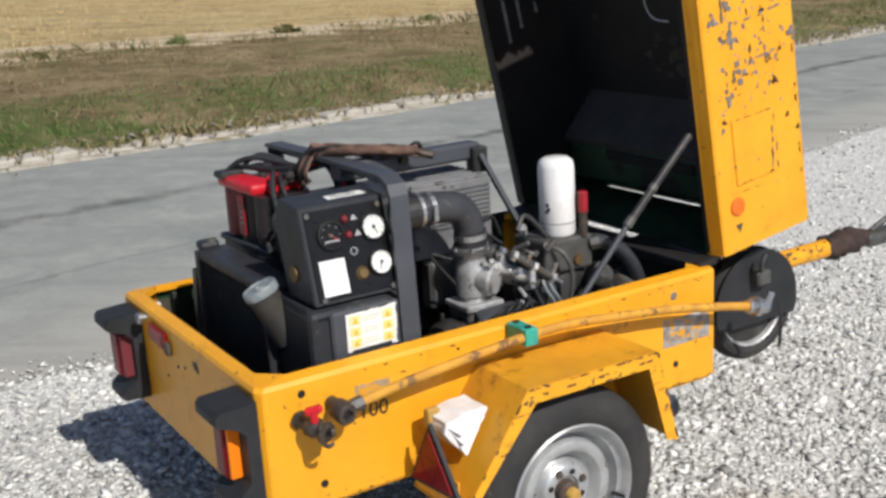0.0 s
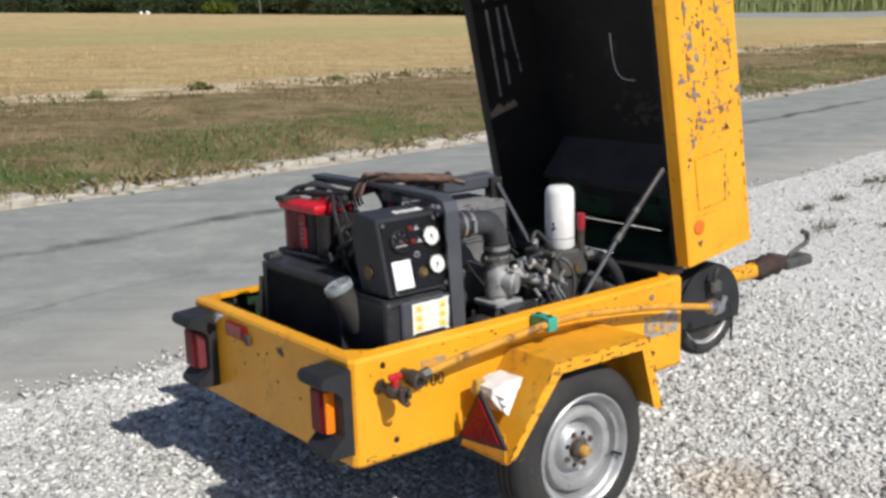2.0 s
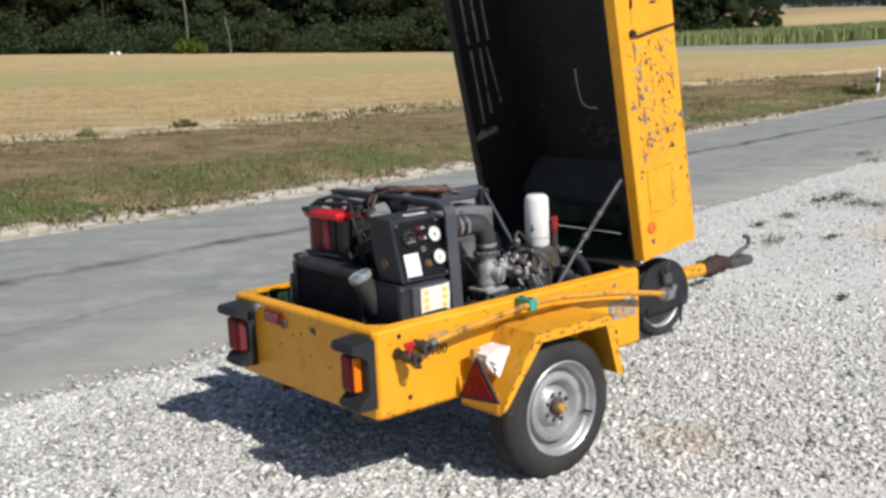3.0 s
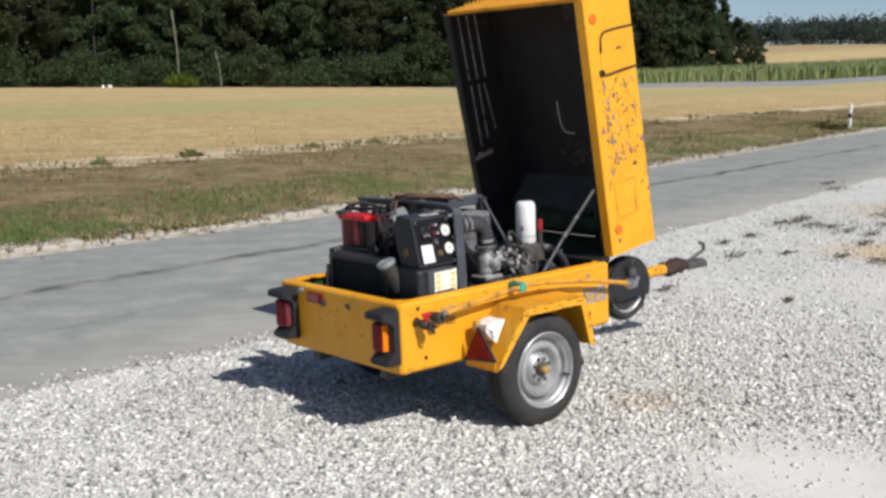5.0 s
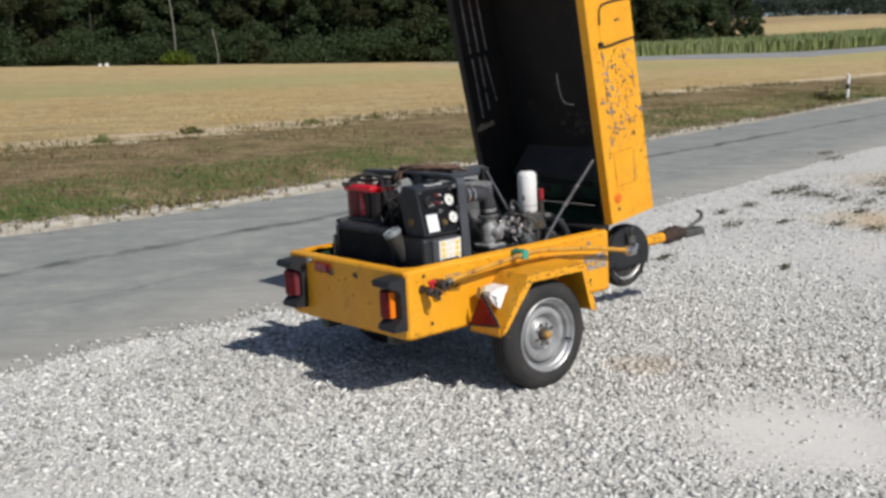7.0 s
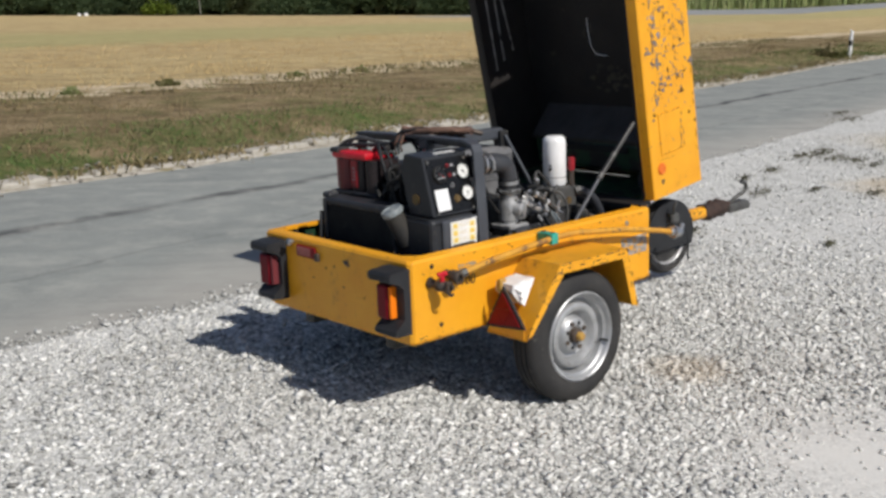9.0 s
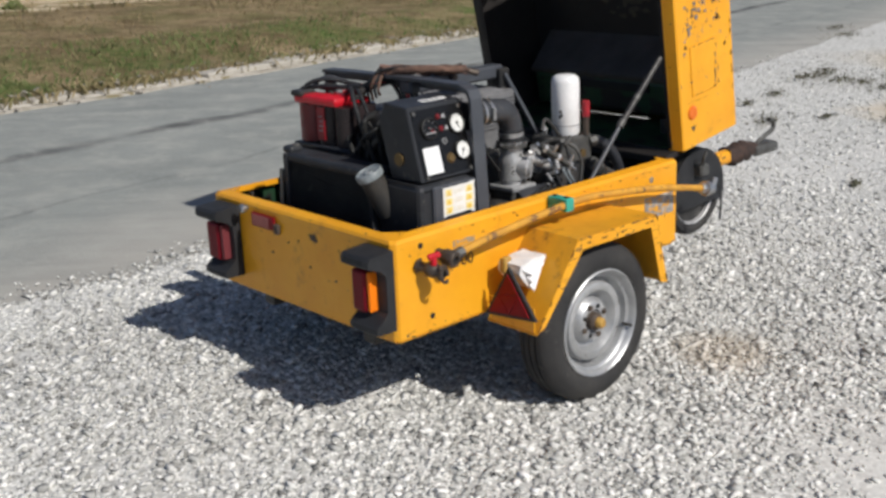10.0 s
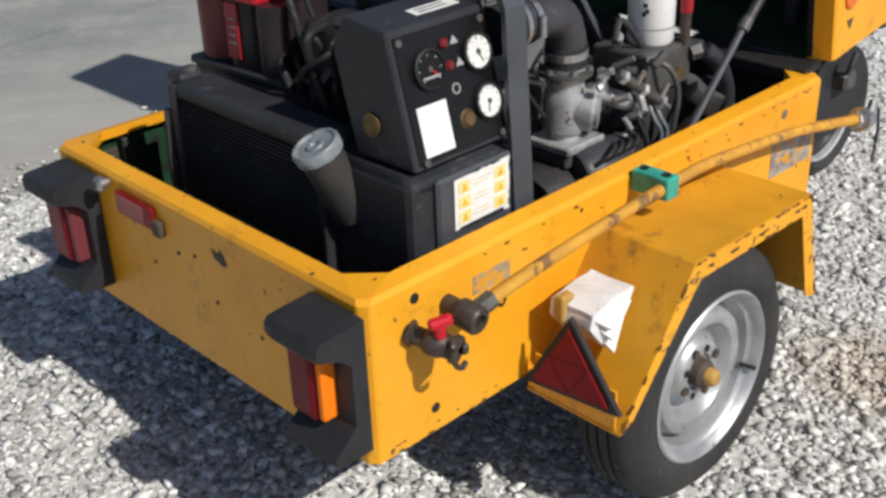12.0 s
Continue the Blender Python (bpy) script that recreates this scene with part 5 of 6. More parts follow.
part("hinge_strip", box((-0.075, 0.03, -0.022), (0.004, 0.38, -0.001)), "lining", lid, "black cover strip at the hinge")
part("hinge_strip", box((-0.075, 0.38, -0.022), (-0.008, 0.64, -0.012)), "lining", lid)
part("hinge_strip", box((-0.075, 0.64, -0.022), (0.004, BROAD - 0.03, -0.001)), "lining", lid)
part("hinge", rod((-0.014, 0.10, -0.006), (-0.014, 0.22, -0.006), 0.010, 10), "engine", lid)
part("hinge", rod((-0.014, 0.78, -0.006), (-0.014, 0.90, -0.006), 0.010, 10), "engine", lid)

# the lid is sprung: its far side leans further back
for o in lid.children_recursive:
    for p in o.data.vertices:
        p.co.x -= 0.045 * p.co.y * p.co.z

# lid strut with its sleeve, and the stay at the frame
strut = part("lid_strut", rod((0.962, 0.062, 0.640), (1.19, 0.058, 0.885), 0.0085), "steel_black", trailer, "black lid strut")
part("strut_tube", rod((1.17, 0.058, 0.862), (1.395, 0.050, 1.085), 0.0118), "engine", strut, "grey strut tube")
part("strut_collar", rod((1.165, 0.058, 0.857), (1.185, 0.058, 0.879), 0.0140), "iron", strut)
part("strut_collar", rod((1.255, 0.055, 0.947), (1.268, 0.055, 0.960), 0.0130), "iron", strut)

# valve, coupling and hose along the side
valve = part("air_valve", rod((0.094, 0.004, 0.596), (0.116, -0.045, 0.585), 0.017, 14), "bronze", trailer, "brown ball valve")
part("valve_flange", rod((0.096, -0.001, 0.595), (0.099, -0.008, 0.594), 0.024, 6), "bronze", valve)
part("valve_body", lathe([(0, 0), (0.020, 0), (0.025, 0.008), (0.025, 0.030), (0.021, 0.036), (0.021, 0.048), (0.026, 0.050), (0.026, 0.062), (0.022, 0.064), (0.013, 0.063), (0.012, 0.050), (0, 0.050)], (0.108, -0.028, 0.589), (0.134, -0.086, 0.577), 18), "bronze", valve, "", True)
part("valve_mouth", rod((0.1295, -0.076, 0.579), (0.1315, -0.0805, 0.578), 0.0115, 12), "ink", valve)
part("claw", tube([(0.120, -0.080, 0.603), (0.110, -0.092, 0.594), (0.112, -0.094, 0.566), (0.128, -0.092, 0.550), (0.142, -0.088, 0.552)], 0.0055, 8), "bronze", valve)
part("claw", box((0.138, -0.090, 0.566), (0.152, -0.074, 0.586), 0.003), "bronze", valve)
part("valve_grip", box((-0.021, -0.010, -0.007), (0.021, 0.010, 0.012), 0.005, m=pose(0.112, -0.062, 0.632, 10, -12, -30)), "red", valve, "red butterfly grip")
part("grip_stem", rod((0.112, -0.060, 0.605), (0.112, -0.061, 0.632), 0.010), "red", valve)
coup = part("hose_coupling", lathe([(0, 0), (0.018, 0), (0.019, 0.030), (0.026, 0.034), (0.027, 0.074), (0.023, 0.079), (0.014, 0.079), (0.013, 0.066), (0, 0.066)], (0.186, 0.002, 0.613), (0.192, -0.078, 0.603), 20), "bronze", trailer, "brown threaded hose coupling", True)
part("coupling_mouth", rod((0.191, -0.063, 0.605), (0.1915, -0.068, 0.6045), 0.0125, 12), "ink", coup)
part("coupling_nut", rod((0.204, -0.051, 0.609), (0.244, -0.053, 0.618), 0.018, 6), "iron", coup)
hose = part("air_pipe", tube([(0.240, -0.053, 0.617), (0.330, -0.058, 0.633), (0.430, -0.062, 0.646), (0.560, -0.070, 0.661), (0.700, -0.075, 0.674), (0.800, -0.073, 0.676), (0.880, -0.070, 0.672), (0.960, -0.066, 0.662), (1.214, -0.060, 0.630), (1.40, -0.060, 0.596), (1.535, -0.060, 0.568)], 0.0125, 12, wob=0.03), "hose", trailer, "dirty yellow air pipe with black scuffs", True)
part("pipe_coupling", rod((1.52, -0.060, 0.571), (1.600, -0.060, 0.553), 0.022, 8, ch=0.003), "chrome", hose, "zinc pipe coupling")
part("coupling_collar", rod((1.545, -0.060, 0.565), (1.565, -0.060, 0.561), 0.030, 12), "chrome", hose)
part("coupling_lug", rod((1.60, -0.060, 0.553), (1.625, -0.055, 0.590), 0.012, 8), "chrome", hose)
part("strap", strip([(1.655, -0.055, 0.560), (1.668, -0.055, 0.50), (1.662, -0.055, 0.41)], (0.012, 0, 0), (0, 0.003, 0)), "guard", hose, "dangling black strap")
clip = part("pipe_clip", box((0.697, -0.092, 0.652), (0.737, -0.004, 0.698), 0.004, seg=2), "teal", trailer, "teal plastic pipe clip")
for v in (-0.075, -0.022):
    part("clip_bolt", rod((0.716, v, 0.699), (0.716, v, 0.7015), 0.009, 12), "ink", clip)

# drawbar, coupling head, jockey wheel
for k in range(6):
    edge_chips((1.95, 0.4655 + 0.004 * abs(k - 2), 0.425 + 0.009 * k), (2.54, 0.4655 + 0.004 * abs(k - 2), 0.432 + 0.009 * k), 16, 90 + k, 0.006, trailer, mat="ink" if k % 2 else "hub")
part("drawbar", tube([(1.44, 0.50, 0.40), (1.80, 0.50, 0.432), (2.20, 0.50, 0.437), (2.56, 0.50, 0.44)], 0.036, 14, n=4), "yellow_worn", trailer, "chipped yellow drawbar", True)
bm = lathe([(0.0, 0), (0.040, 0.0), (0.052, 0.03), (0.044, 0.06), (0.056, 0.09), (0.046, 0.12), (0.054, 0.15), (0.040, 0.19), (0.034, 0.24), (0, 0.24)], (2.53, 0.5, 0.440), (2.78, 0.5, 0.442), 18)
part("drawbar_boot", jitter(bm, 0.016, 3, 22), "boot", trailer, "torn brown rubber boot", True)
head = part("coupling_head", jitter(box((2.74, 0.455, 0.405), (2.95, 0.545, 0.462), 0.02, seg=2), 0.006, 2, 12), "iron", trailer, "grey steel tow coupling")
part("coupling_lever", tube([(2.80, 0.5, 0.46), (2.88, 0.5, 0.49), (2.945, 0.5, 0.51), (2.95, 0.5, 0.55), (2.91, 0.5, 0.565)], 0.012, 8), "iron", head, "bent coupling lever")
jock = part("jockey_wheel", lathe([(0.143, 0.0), (0.155, -0.012), (0.172, -0.010), (0.184, 0.004), (0.187, 0.025), (0.183, 0.046), (0.170, 0.058), (0.143, 0.05)], (1.735, 0.12, 0.487), (1.735, 1.0, 0.487), 40, closed=True), "rubber", trailer, "black jockey wheel with pale rim", True)
part("jockey_rim", lathe([(0.142, 0.004), (0.139, -0.004), (0.133, 0.0), (0.129, 0.014)], (1.735, 0.12, 0.487), (1.735, 1.0, 0.487), 36), "alu", jock, "pale silver rim", True)
part("jockey_disc", lathe([(0.130, 0.016), (0.06, 0.012), (0.03, 0.004), (0, 0.004)], (1.735, 0.12, 0.487), (1.735, 1.0, 0.487), 28), "engine", jock, "dark wheel disc", True)
part("jockey_guard", slab([(1.735 + 0.180 * math.cos(radians(a)), 0.098, 0.492 + 0.180 * math.sin(radians(a))) for a in range(-20, 201, 10)], (0, 0.004, 0)), "guard", trailer, "round black rubber flap over the jockey wheel")
part("jockey_post", rod((1.66, 0.20, 0.40), (1.64, 0.20, 0.80), 0.022), "engine", trailer)
part("jockey_clamp", box((1.70, 0.06, 0.56), (1.76, 0.12, 0.61), 0.008), "iron", trailer)
part("jockey_handle", tube([(1.72, 0.07, 0.60), (1.705, 0.055, 0.64), (1.715, 0.05, 0.67)], 0.007, 8), "iron", trailer)


# ---- what sits in the tub ----
def inside(name, label, category):
    return thing(name, label, category, TRAILER)


frame_ob = inside("lifting_frame", "dark grey welded lifting frame over the engine", "frame")
part("arch", strip([(0.425, 0.052, 0.60), (0.432, 0.085, 1.06), (0.434, 0.100, 1.088), (0.440, 0.150, 1.104), (0.455, 0.50, 1.102), (0.470, 0.930, 1.092)], (0.052, 0, 0.0), (0, 0.010, -0.012)), "steel_black", frame_ob, "flat steel arch")
part("arch_leg", strip([(0.475, 0.930, 1.092), (0.475, 0.945, 0.45)], (0.05, 0, 0), (0, -0.010, 0)), "steel_black", frame_ob)
part("arch_web", strip([(0.477, 0.075, 0.62), (0.484, 0.108, 1.06), (0.50, 0.16, 1.095), (0.52, 0.92, 1.085)], (0, 0.0, -0.03), (-0.006, 0, 0)), "steel_black", frame_ob)
part("rail", box((0.46, 0.415, 1.042), (0.925, 0.475, 1.092), 0.008), "steel_black", frame_ob, "square steel rail")
part("rail_bracket", box((0.885, 0.395, 1.005), (0.935, 0.440, 1.080), 0.004), "engine", frame_ob)
part("stay", rod((0.905, 0.392, 1.060), (1.040, 0.262, 0.690), 0.0100, 4), "steel_black", frame_ob, "dark flat steel stay")
part("shackle", tube([(0.70, 0.44, 1.07), (0.70, 0.44, 1.10), (0.715, 0.43, 1.115), (0.735, 0.44, 1.10), (0.735, 0.44, 1.07)], 0.007, 8), "engine", frame_ob)
part("joint_bolt", rod((0.66, 0.40, 1.075), (0.66, 0.44, 1.09), 0.014, 8), "bronze", frame_ob)
rag = inside("cable_wrap", "brown taped cable loom tied over the frame", "cable")
part("loom", jitter(tube([(0.47, 0.545, 1.108), (0.50, 0.48, 1.118), (0.55, 0.42, 1.118), (0.62, 0.38, 1.113), (0.67, 0.36, 1.108)], 0.013, 10), 0.006, 1, 30), "rag", rag, "", True)
for k in range(5):
    turn = 1.25 * k
    pts = [(0.455 + 0.055 * i, 0.565 - 0.052 * i + 0.016 * math.cos(turn + 1.7 * i), 1.118 - 0.003 * i + 0.014 * math.sin(turn + 1.7 * i)) for i in range(5)]
    part("strand", jitter(tube(pts, 0.0075 - 0.0006 * k, 8), 0.003, k, 40), "rag_pale" if k % 2 else "rag", rag, "twisted brown sleeve", True)
part("loom_end", rod((0.665, 0.362, 1.108), (0.715, 0.335, 1.092), 0.012, 10, ch=0.003), "bronze", rag, "brown hose end")
for k in range(4):
    part("loose_cable", tube([(0.44, 0.62 - 0.02 * k, 1.00 + 0.01 * k), (0.42, 0.60 - 0.02 * k, 1.06), (0.44 + 0.01 * k, 0.56, 1.115), (0.50, 0.48 + 0.006 * k, 1.13)], 0.005, 6), "rag" if k % 2 else "guard", rag)

radiator = inside("radiator", "black finned radiator with dusty core", "radiator")
part("core", box((0.175, 0.30, 0.40), (0.235, 0.760, 0.820), 0.003), "fin", radiator)
part("tank", box((0.160, 0.285, 0.810), (0.255, 0.775, 0.846), 0.012, seg=2), "black", radiator, "black top tank")
part("side_plate", box((0.155, 0.760, 0.40), (0.255, 0.783, 0.840), 0.003), "black", radiator)
part("side_plate", box((0.155, 0.285, 0.40), (0.255, 0.302, 0.835), 0.003), "black", radiator)
for k in range(46):
    bm = box((0.168, 0.303, 0.405 + k * 0.0092), (0.178, 0.759, 0.4085 + k * 0.0092))
    bmesh.ops.subdivide_edges(bm, edges=[e for e in bm.edges if e.calc_length() > 0.2], cuts=9)
    part("fin", jitter(bm, 0.0022, k * 3.7, 24), "fin", radiator)
part("neck", rod((0.205, 0.765, 0.842), (0.200, 0.770, 0.868), 0.020, 12, ch=0.004), "iron", radiator)
part("neck_cap", box((0.165, 0.745, 0.838), (0.225, 0.800, 0.866), 0.012, seg=2), "black", radiator)
part("drain_pipe", tube([(0.16, 0.80, 0.78), (0.155, 0.805, 0.66), (0.16, 0.805, 0.52)], 0.010, 8), "iron", radiator)

filler = inside("fuel_filler", "grey fuel filler pipe with pale dusty cap", "filler pipe")
part("pipe", rod((0.205, 0.256, 0.700), (0.147, 0.278, 0.838), 0.041, 24), "pipe_dusty", filler, "", True)
part("filler_cap", lathe([(0.0425, -0.014), (0.046, -0.012), (0.047, 0.006), (0.044, 0.011), (0.040, 0.011), (0.037, 0.007), (0.018, 0.006), (0.016, 0.010), (0.009, 0.010), (0.007, 0.006), (0, 0.006)], (0.147, 0.278, 0.838), (0.100, 0.295, 0.95), 28), "cloud_cap", filler, "pale blue-grey cap", True)

tank = inside("fuel_tank", "dark grey plastic fuel tank in the tub", "tank")
part("tank_body", box((0.185, 0.075, 0.385), (0.420, 0.345, 0.815), 0.018, seg=2), "black", tank)
part("tank_shoulder", slab([(0.188, 0.30, 0.812), (0.188, 0.10, 0.812), (0.205, 0.075, 0.790), (0.440, 0.075, 0.790), (0.440, 0.30, 0.812)], (0, 0, 0.010)), "black", tank)
part("tank_front", box((0.235, 0.062, 0.40), (0.425, 0.078, 0.806), 0.006), "steel_black", tank)
label = part("warning_label", slab([(0.272, 0.0605, 0.700), (0.412, 0.0605, 0.697), (0.413, 0.0605, 0.801), (0.272, 0.0605, 0.797)], (0, -0.001, 0)), "paper", tank, "scuffed white and yellow warning label")
for i in range(3):
    for u in (0.281, 0.372):
        part("pictogram", box((u, 0.0582, 0.709 + i * 0.029), (u + 0.030, 0.0592, 0.732 + i * 0.029), 0.0004), "sign_faded", label, "bleached yellow pictogram")
        part("pictogram_mark", slab([(u + 0.008, 0.0580, 0.713 + i * 0.029), (u + 0.023, 0.0580, 0.713 + i * 0.029), (u + 0.015, 0.0580, 0.728 + i * 0.029)], (0, -0.0006, 0)), "sign", label)
    part("text_bar", box((0.318, 0.0584, 0.716 + i * 0.029), (0.366 - 0.006 * i, 0.0592, 0.7185 + i * 0.029)), "pale_print", label)
    part("text_bar", box((0.318, 0.0584, 0.724 + i * 0.029), (0.358 + 0.004 * i, 0.0592, 0.7262 + i * 0.029)), "pale_print", label)
for p, q, seed in (((0.274, 0.0590, 0.799), (0.410, 0.0590, 0.801), 41), ((0.276, 0.0590, 0.701), (0.40, 0.0590, 0.700), 42), ((0.411, 0.0590, 0.705), (0.412, 0.0590, 0.795), 43)):
    edge_chips(p, q, 16, seed, 0.0026, label, mat="ink")
part("frayed_edge", jitter(box((0.285, 0.0570, 0.698), (0.395, 0.0590, 0.704), 0.0005), 0.003, 5, 60), "ink", label)

# control panel: a box whose face leans back
PAN = Matrix(((1, 0, 0, 0.208), (0, 0.966, 0.255, 0.086), (0, -0.255, 0.966, 0.822), (0, 0, 0, 1)))
panel = thing("control_panel", "black instrument panel box with two white gauges and a white plate", "control panel", TRAILER @ PAN)
PW, PH = 0.236, 0.244
bm = slab([(0, 0, 0), (0, 0, PH), (0, 0.105, PH + 0.038), (0, 0.150, PH - 0.02), (0, 0.150, 0.036)], (PW, 0, 0))
bmesh.ops.bevel(bm, geom=bm.edges[:], offset=0.004, segments=1, affect="EDGES")
part("housing", bm, "black", panel, "black steel housing")
part("face_plate", box((0.012, -0.003, 0.010), (PW - 0.006, 0.001, PH - 0.012), 0.001), "panel", panel, "glossy black face plate")
TILT = Matrix.Translation((0, 0, PH)) @ pose(0, 0, 0, 19.9, 0, 0)
part("top_label", box((0.10, 0.030, -0.001), (0.205, 0.058, 0.0012), m=TILT), "paper", panel, "white paper strip")
for i in range(2):
    part("text_bar", box((0.112, 0.036 + 0.011 * i, 0.001), (0.180, 0.0395 + 0.011 * i, 0.0018), m=TILT), "ink", panel)
part("white_plate", box((0.028, -0.005, 0.020), (0.098, -0.0025, 0.108), 0.001), "white", panel, "blank white plate")
part("side_knob", rod((0.001, 0.085, 0.09), (-0.006, 0.085, 0.09), 0.022, 18), "brass", panel, "round brass plug")
for x, z in ((0.020, 0.222), (0.214, 0.222), (0.026, 0.013), (0.216, 0.014)):
    part("corner_screw", rod((x, -0.002, z), (x, -0.007, z), 0.007, 10), "iron", panel)


def gauge(x, z, r, face, needle, marks):
    g = part("gauge", lathe([(r, 0), (r * 1.10, 0), (r * 1.10, 0.010), (r * 0.98, 0.012), (r * 0.94, 0.007), (0, 0.007)], (x, -0.003, z), (x, -1, z), 32), ["ink"], panel, "round pressure gauge with black bezel", True)
    part("dial", rod((x, -0.009, z), (x, -0.0108, z), r * 0.93, 32), face, g, "dial face")
    for k in range(marks):
        a = radians(-45 + 270 * k / (marks - 1))
        m = Matrix.Translation((x, -0.0112, z)) @ pose(0, 0, 0, 0, -math.degrees(a), 0)
        part("tick", box((r * 0.70, -0.0004, -r * 0.02), (r * 0.86, 0.0004, r * 0.02), m=m), "ink" if face != "panel" else "grey_ink", g)
    m = Matrix.Translation((x, -0.0118, z)) @ pose(0, 0, 0, 0, needle, 0)
    part("needle", box((-r * 0.2, -0.0005, -r * 0.03), (r * 0.65, 0.0005, r * 0.03), m=m), "ink" if face != "panel" else "red", g)
    part("pin", rod((x, -0.0108, z), (x, -0.013, z), r * 0.16, 10), "iron", g)


gauge(0.190, 0.168, 0.031, "glass_face", 70, 9)
gauge(0.193, 0.078, 0.030, "glass_face", 110, 9)
gauge(0.072, 0.166, 0.032, "panel", 40, 7)
part("dial_mark", box((0.052, -0.0125, 0.150), (0.092, -0.0115, 0.154)), "grey_ink", panel)
for x, z in ((0.118, 0.200), (0.122, 0.160)):
    part("indicator", lathe([(0.009, 0), (0.010, 0.004), (0.006, 0.009), (0, 0.010)], (x, -0.003, z), (x, -1, z), 14), "red_dull", panel, "dark red indicator lamp", True)
    part("symbol", slab([(x + 0.016, -0.0035, z - 0.006), (x + 0.036, -0.0035, z - 0.006), (x + 0.026, -0.0035, z + 0.009)], (0, -0.0005, 0)), "grey_ink", panel)
part("ring_mark", lathe([(0.010, 0), (0.0075, 0), (0.0075, 0.001), (0.010, 0.001)], (0.128, -0.003, 0.118), (0.128, -1, 0.118), 16, closed=True), "grey_ink", panel)
part("key_switch", lathe([(0.018, 0), (0.014, 0.0036), (0.012, 0.008), (0, 0.008)], (0.140, -0.003, 0.060), (0.140, -1, 0.060), 20), "brass", panel, "brass key switch", True)

battery = inside("battery", "red-topped starter battery with black case", "battery")
BT = Matrix.Translation((0.298, 0.575, 0.855)) @ pose(0, 0, 0, 0, 0, 3)
bm = box((0.03, 0.01, 0), (0.135, 0.275, 0.145), 0.008, m=BT, seg=2)
part("case", bm, "smoke", battery, "dark smoky case", True)
for x in (0.045, 0.120):
    for y in (0.048, 0.1425, 0.237):
        part("cell", rod(BT @ Vector((x, y, 0)), BT @ Vector((x, y, 0.145)), 0.046, 20), "smoke", battery, "", True)
part("tray", box((-0.01, -0.01, -0.018), (0.18, 0.30, 0.0), 0.004, m=BT), "black", battery)
bm = box((-0.006, 0.055, 0.143), (0.085, 0.291, 0.176), 0.012, m=BT, seg=2)
bmesh.ops.subdivide_edges(bm, edges=bm.edges[:], cuts=1)
part("cover", jitter(bm, 0.005, 8, 18), "red", battery, "bright red cover", True)
part("rear_cover", box((0.09, 0.06, 0.143), (0.171, 0.285, 0.162), 0.008, m=BT, seg=2), "red", battery, "bright red cover")
part("clamp_bar", box((-0.012, 0.235, 0.168), (0.06, 0.298, 0.190), 0.006, m=BT), "engine", battery, "dark clamp")
for k, (x, y) in enumerate(((0.10, 0.20), (0.11, 0.12), (0.09, 0.045), (0.14, 0.16))):
    part("cell_plug", rod(BT @ Vector((x, y, 0.16)), BT @ Vector((x, y, 0.178)), 0.013, 10, ch=0.003), "red" if k % 2 else "engine", battery)
for k, pts in enumerate((((0.03, 0.285, 0.185), (0.06, 0.25, 0.215), (0.10, 0.20, 0.222), (0.15, 0.14, 0.205), (0.19, 0.06, 0.19)), ((0.06, 0.27, 0.185), (0.11, 0.24, 0.225), (0.15, 0.20, 0.215), (0.18, 0.13, 0.185)), ((0.09, 0.05, 0.18), (0.07, 0.02, 0.20), (0.05, -0.03, 0.175), (0.06, -0.06, 0.09), (0.08, -0.08, 0.0)), ((0.08, 0.09, 0.18), (0.06, 0.04, 0.205), (0.03, -0.01, 0.16), (0.03, -0.05, 0.06), (0.05, -0.09, -0.06)))):
    part("lead", tube([BT @ Vector(p) for p in pts], 0.008 - 0.001 * (k % 3), 8), "guard" if k != 1 else "pipe", battery, "", True)
for y in (0.237,):
    part("red_side", rod(BT @ Vector((0.045, y, 0.006)), BT @ Vector((0.045, y, 0.140)), 0.0475, 20), "red_dull", battery, "dark red wrapped cell", True)
part("case_label", box((-0.005, 0.122, 0.020), (0.001, 0.163, 0.138), 0.001, m=BT), "red_mid", battery, "worn red label with white script")
for k in range(4):
    part("text_bar", box((-0.0062, 0.130 + 0.002 * (k % 2), 0.052 + 0.017 * k), (-0.0048, 0.153 - 0.003 * (k % 3), 0.056 + 0.017 * k), 0, m=BT), "cloud_cap", battery)
part("red_end", box((0.02, 0.284, 0.004), (0.15, 0.289, 0.140), 0.001, m=BT), "red_mid", battery)
for y in (0.05, 0.235):
    part("terminal", rod(BT @ Vector((0.12, y, 0.17)), BT @ Vector((0.12, y, 0.200)), 0.014, 12), "bronze", battery)
    part("clamp", box((0.095, y - 0.02, 0.178), (0.15, y + 0.03, 0.198), 0.005, m=BT), "engine", battery)
part("strap", tube([BT @ Vector(p) for p in ((0.05, 0.296, 0.06), (0.05, 0.296, 0.17), (0.06, 0.25, 0.195), (0.09, 0.12, 0.20), (0.12, 0.05, 0.205))], 0.009, 8), "guard", battery)
for k in range(5):
    a = 0.02 * k
    part("cable", tube([BT @ Vector((0.12, 0.05 + 0.02 * k, 0.195)), BT @ Vector((0.15, 0.02, 0.225 - a * 0.3)), BT @ Vector((0.19 + a, -0.03, 0.215)), BT @ Vector((0.20, -0.07 - a, 0.15)), BT @ Vector((0.18, -0.10, 0.04))], 0.007, 8), "guard" if k != 2 else "red", battery)

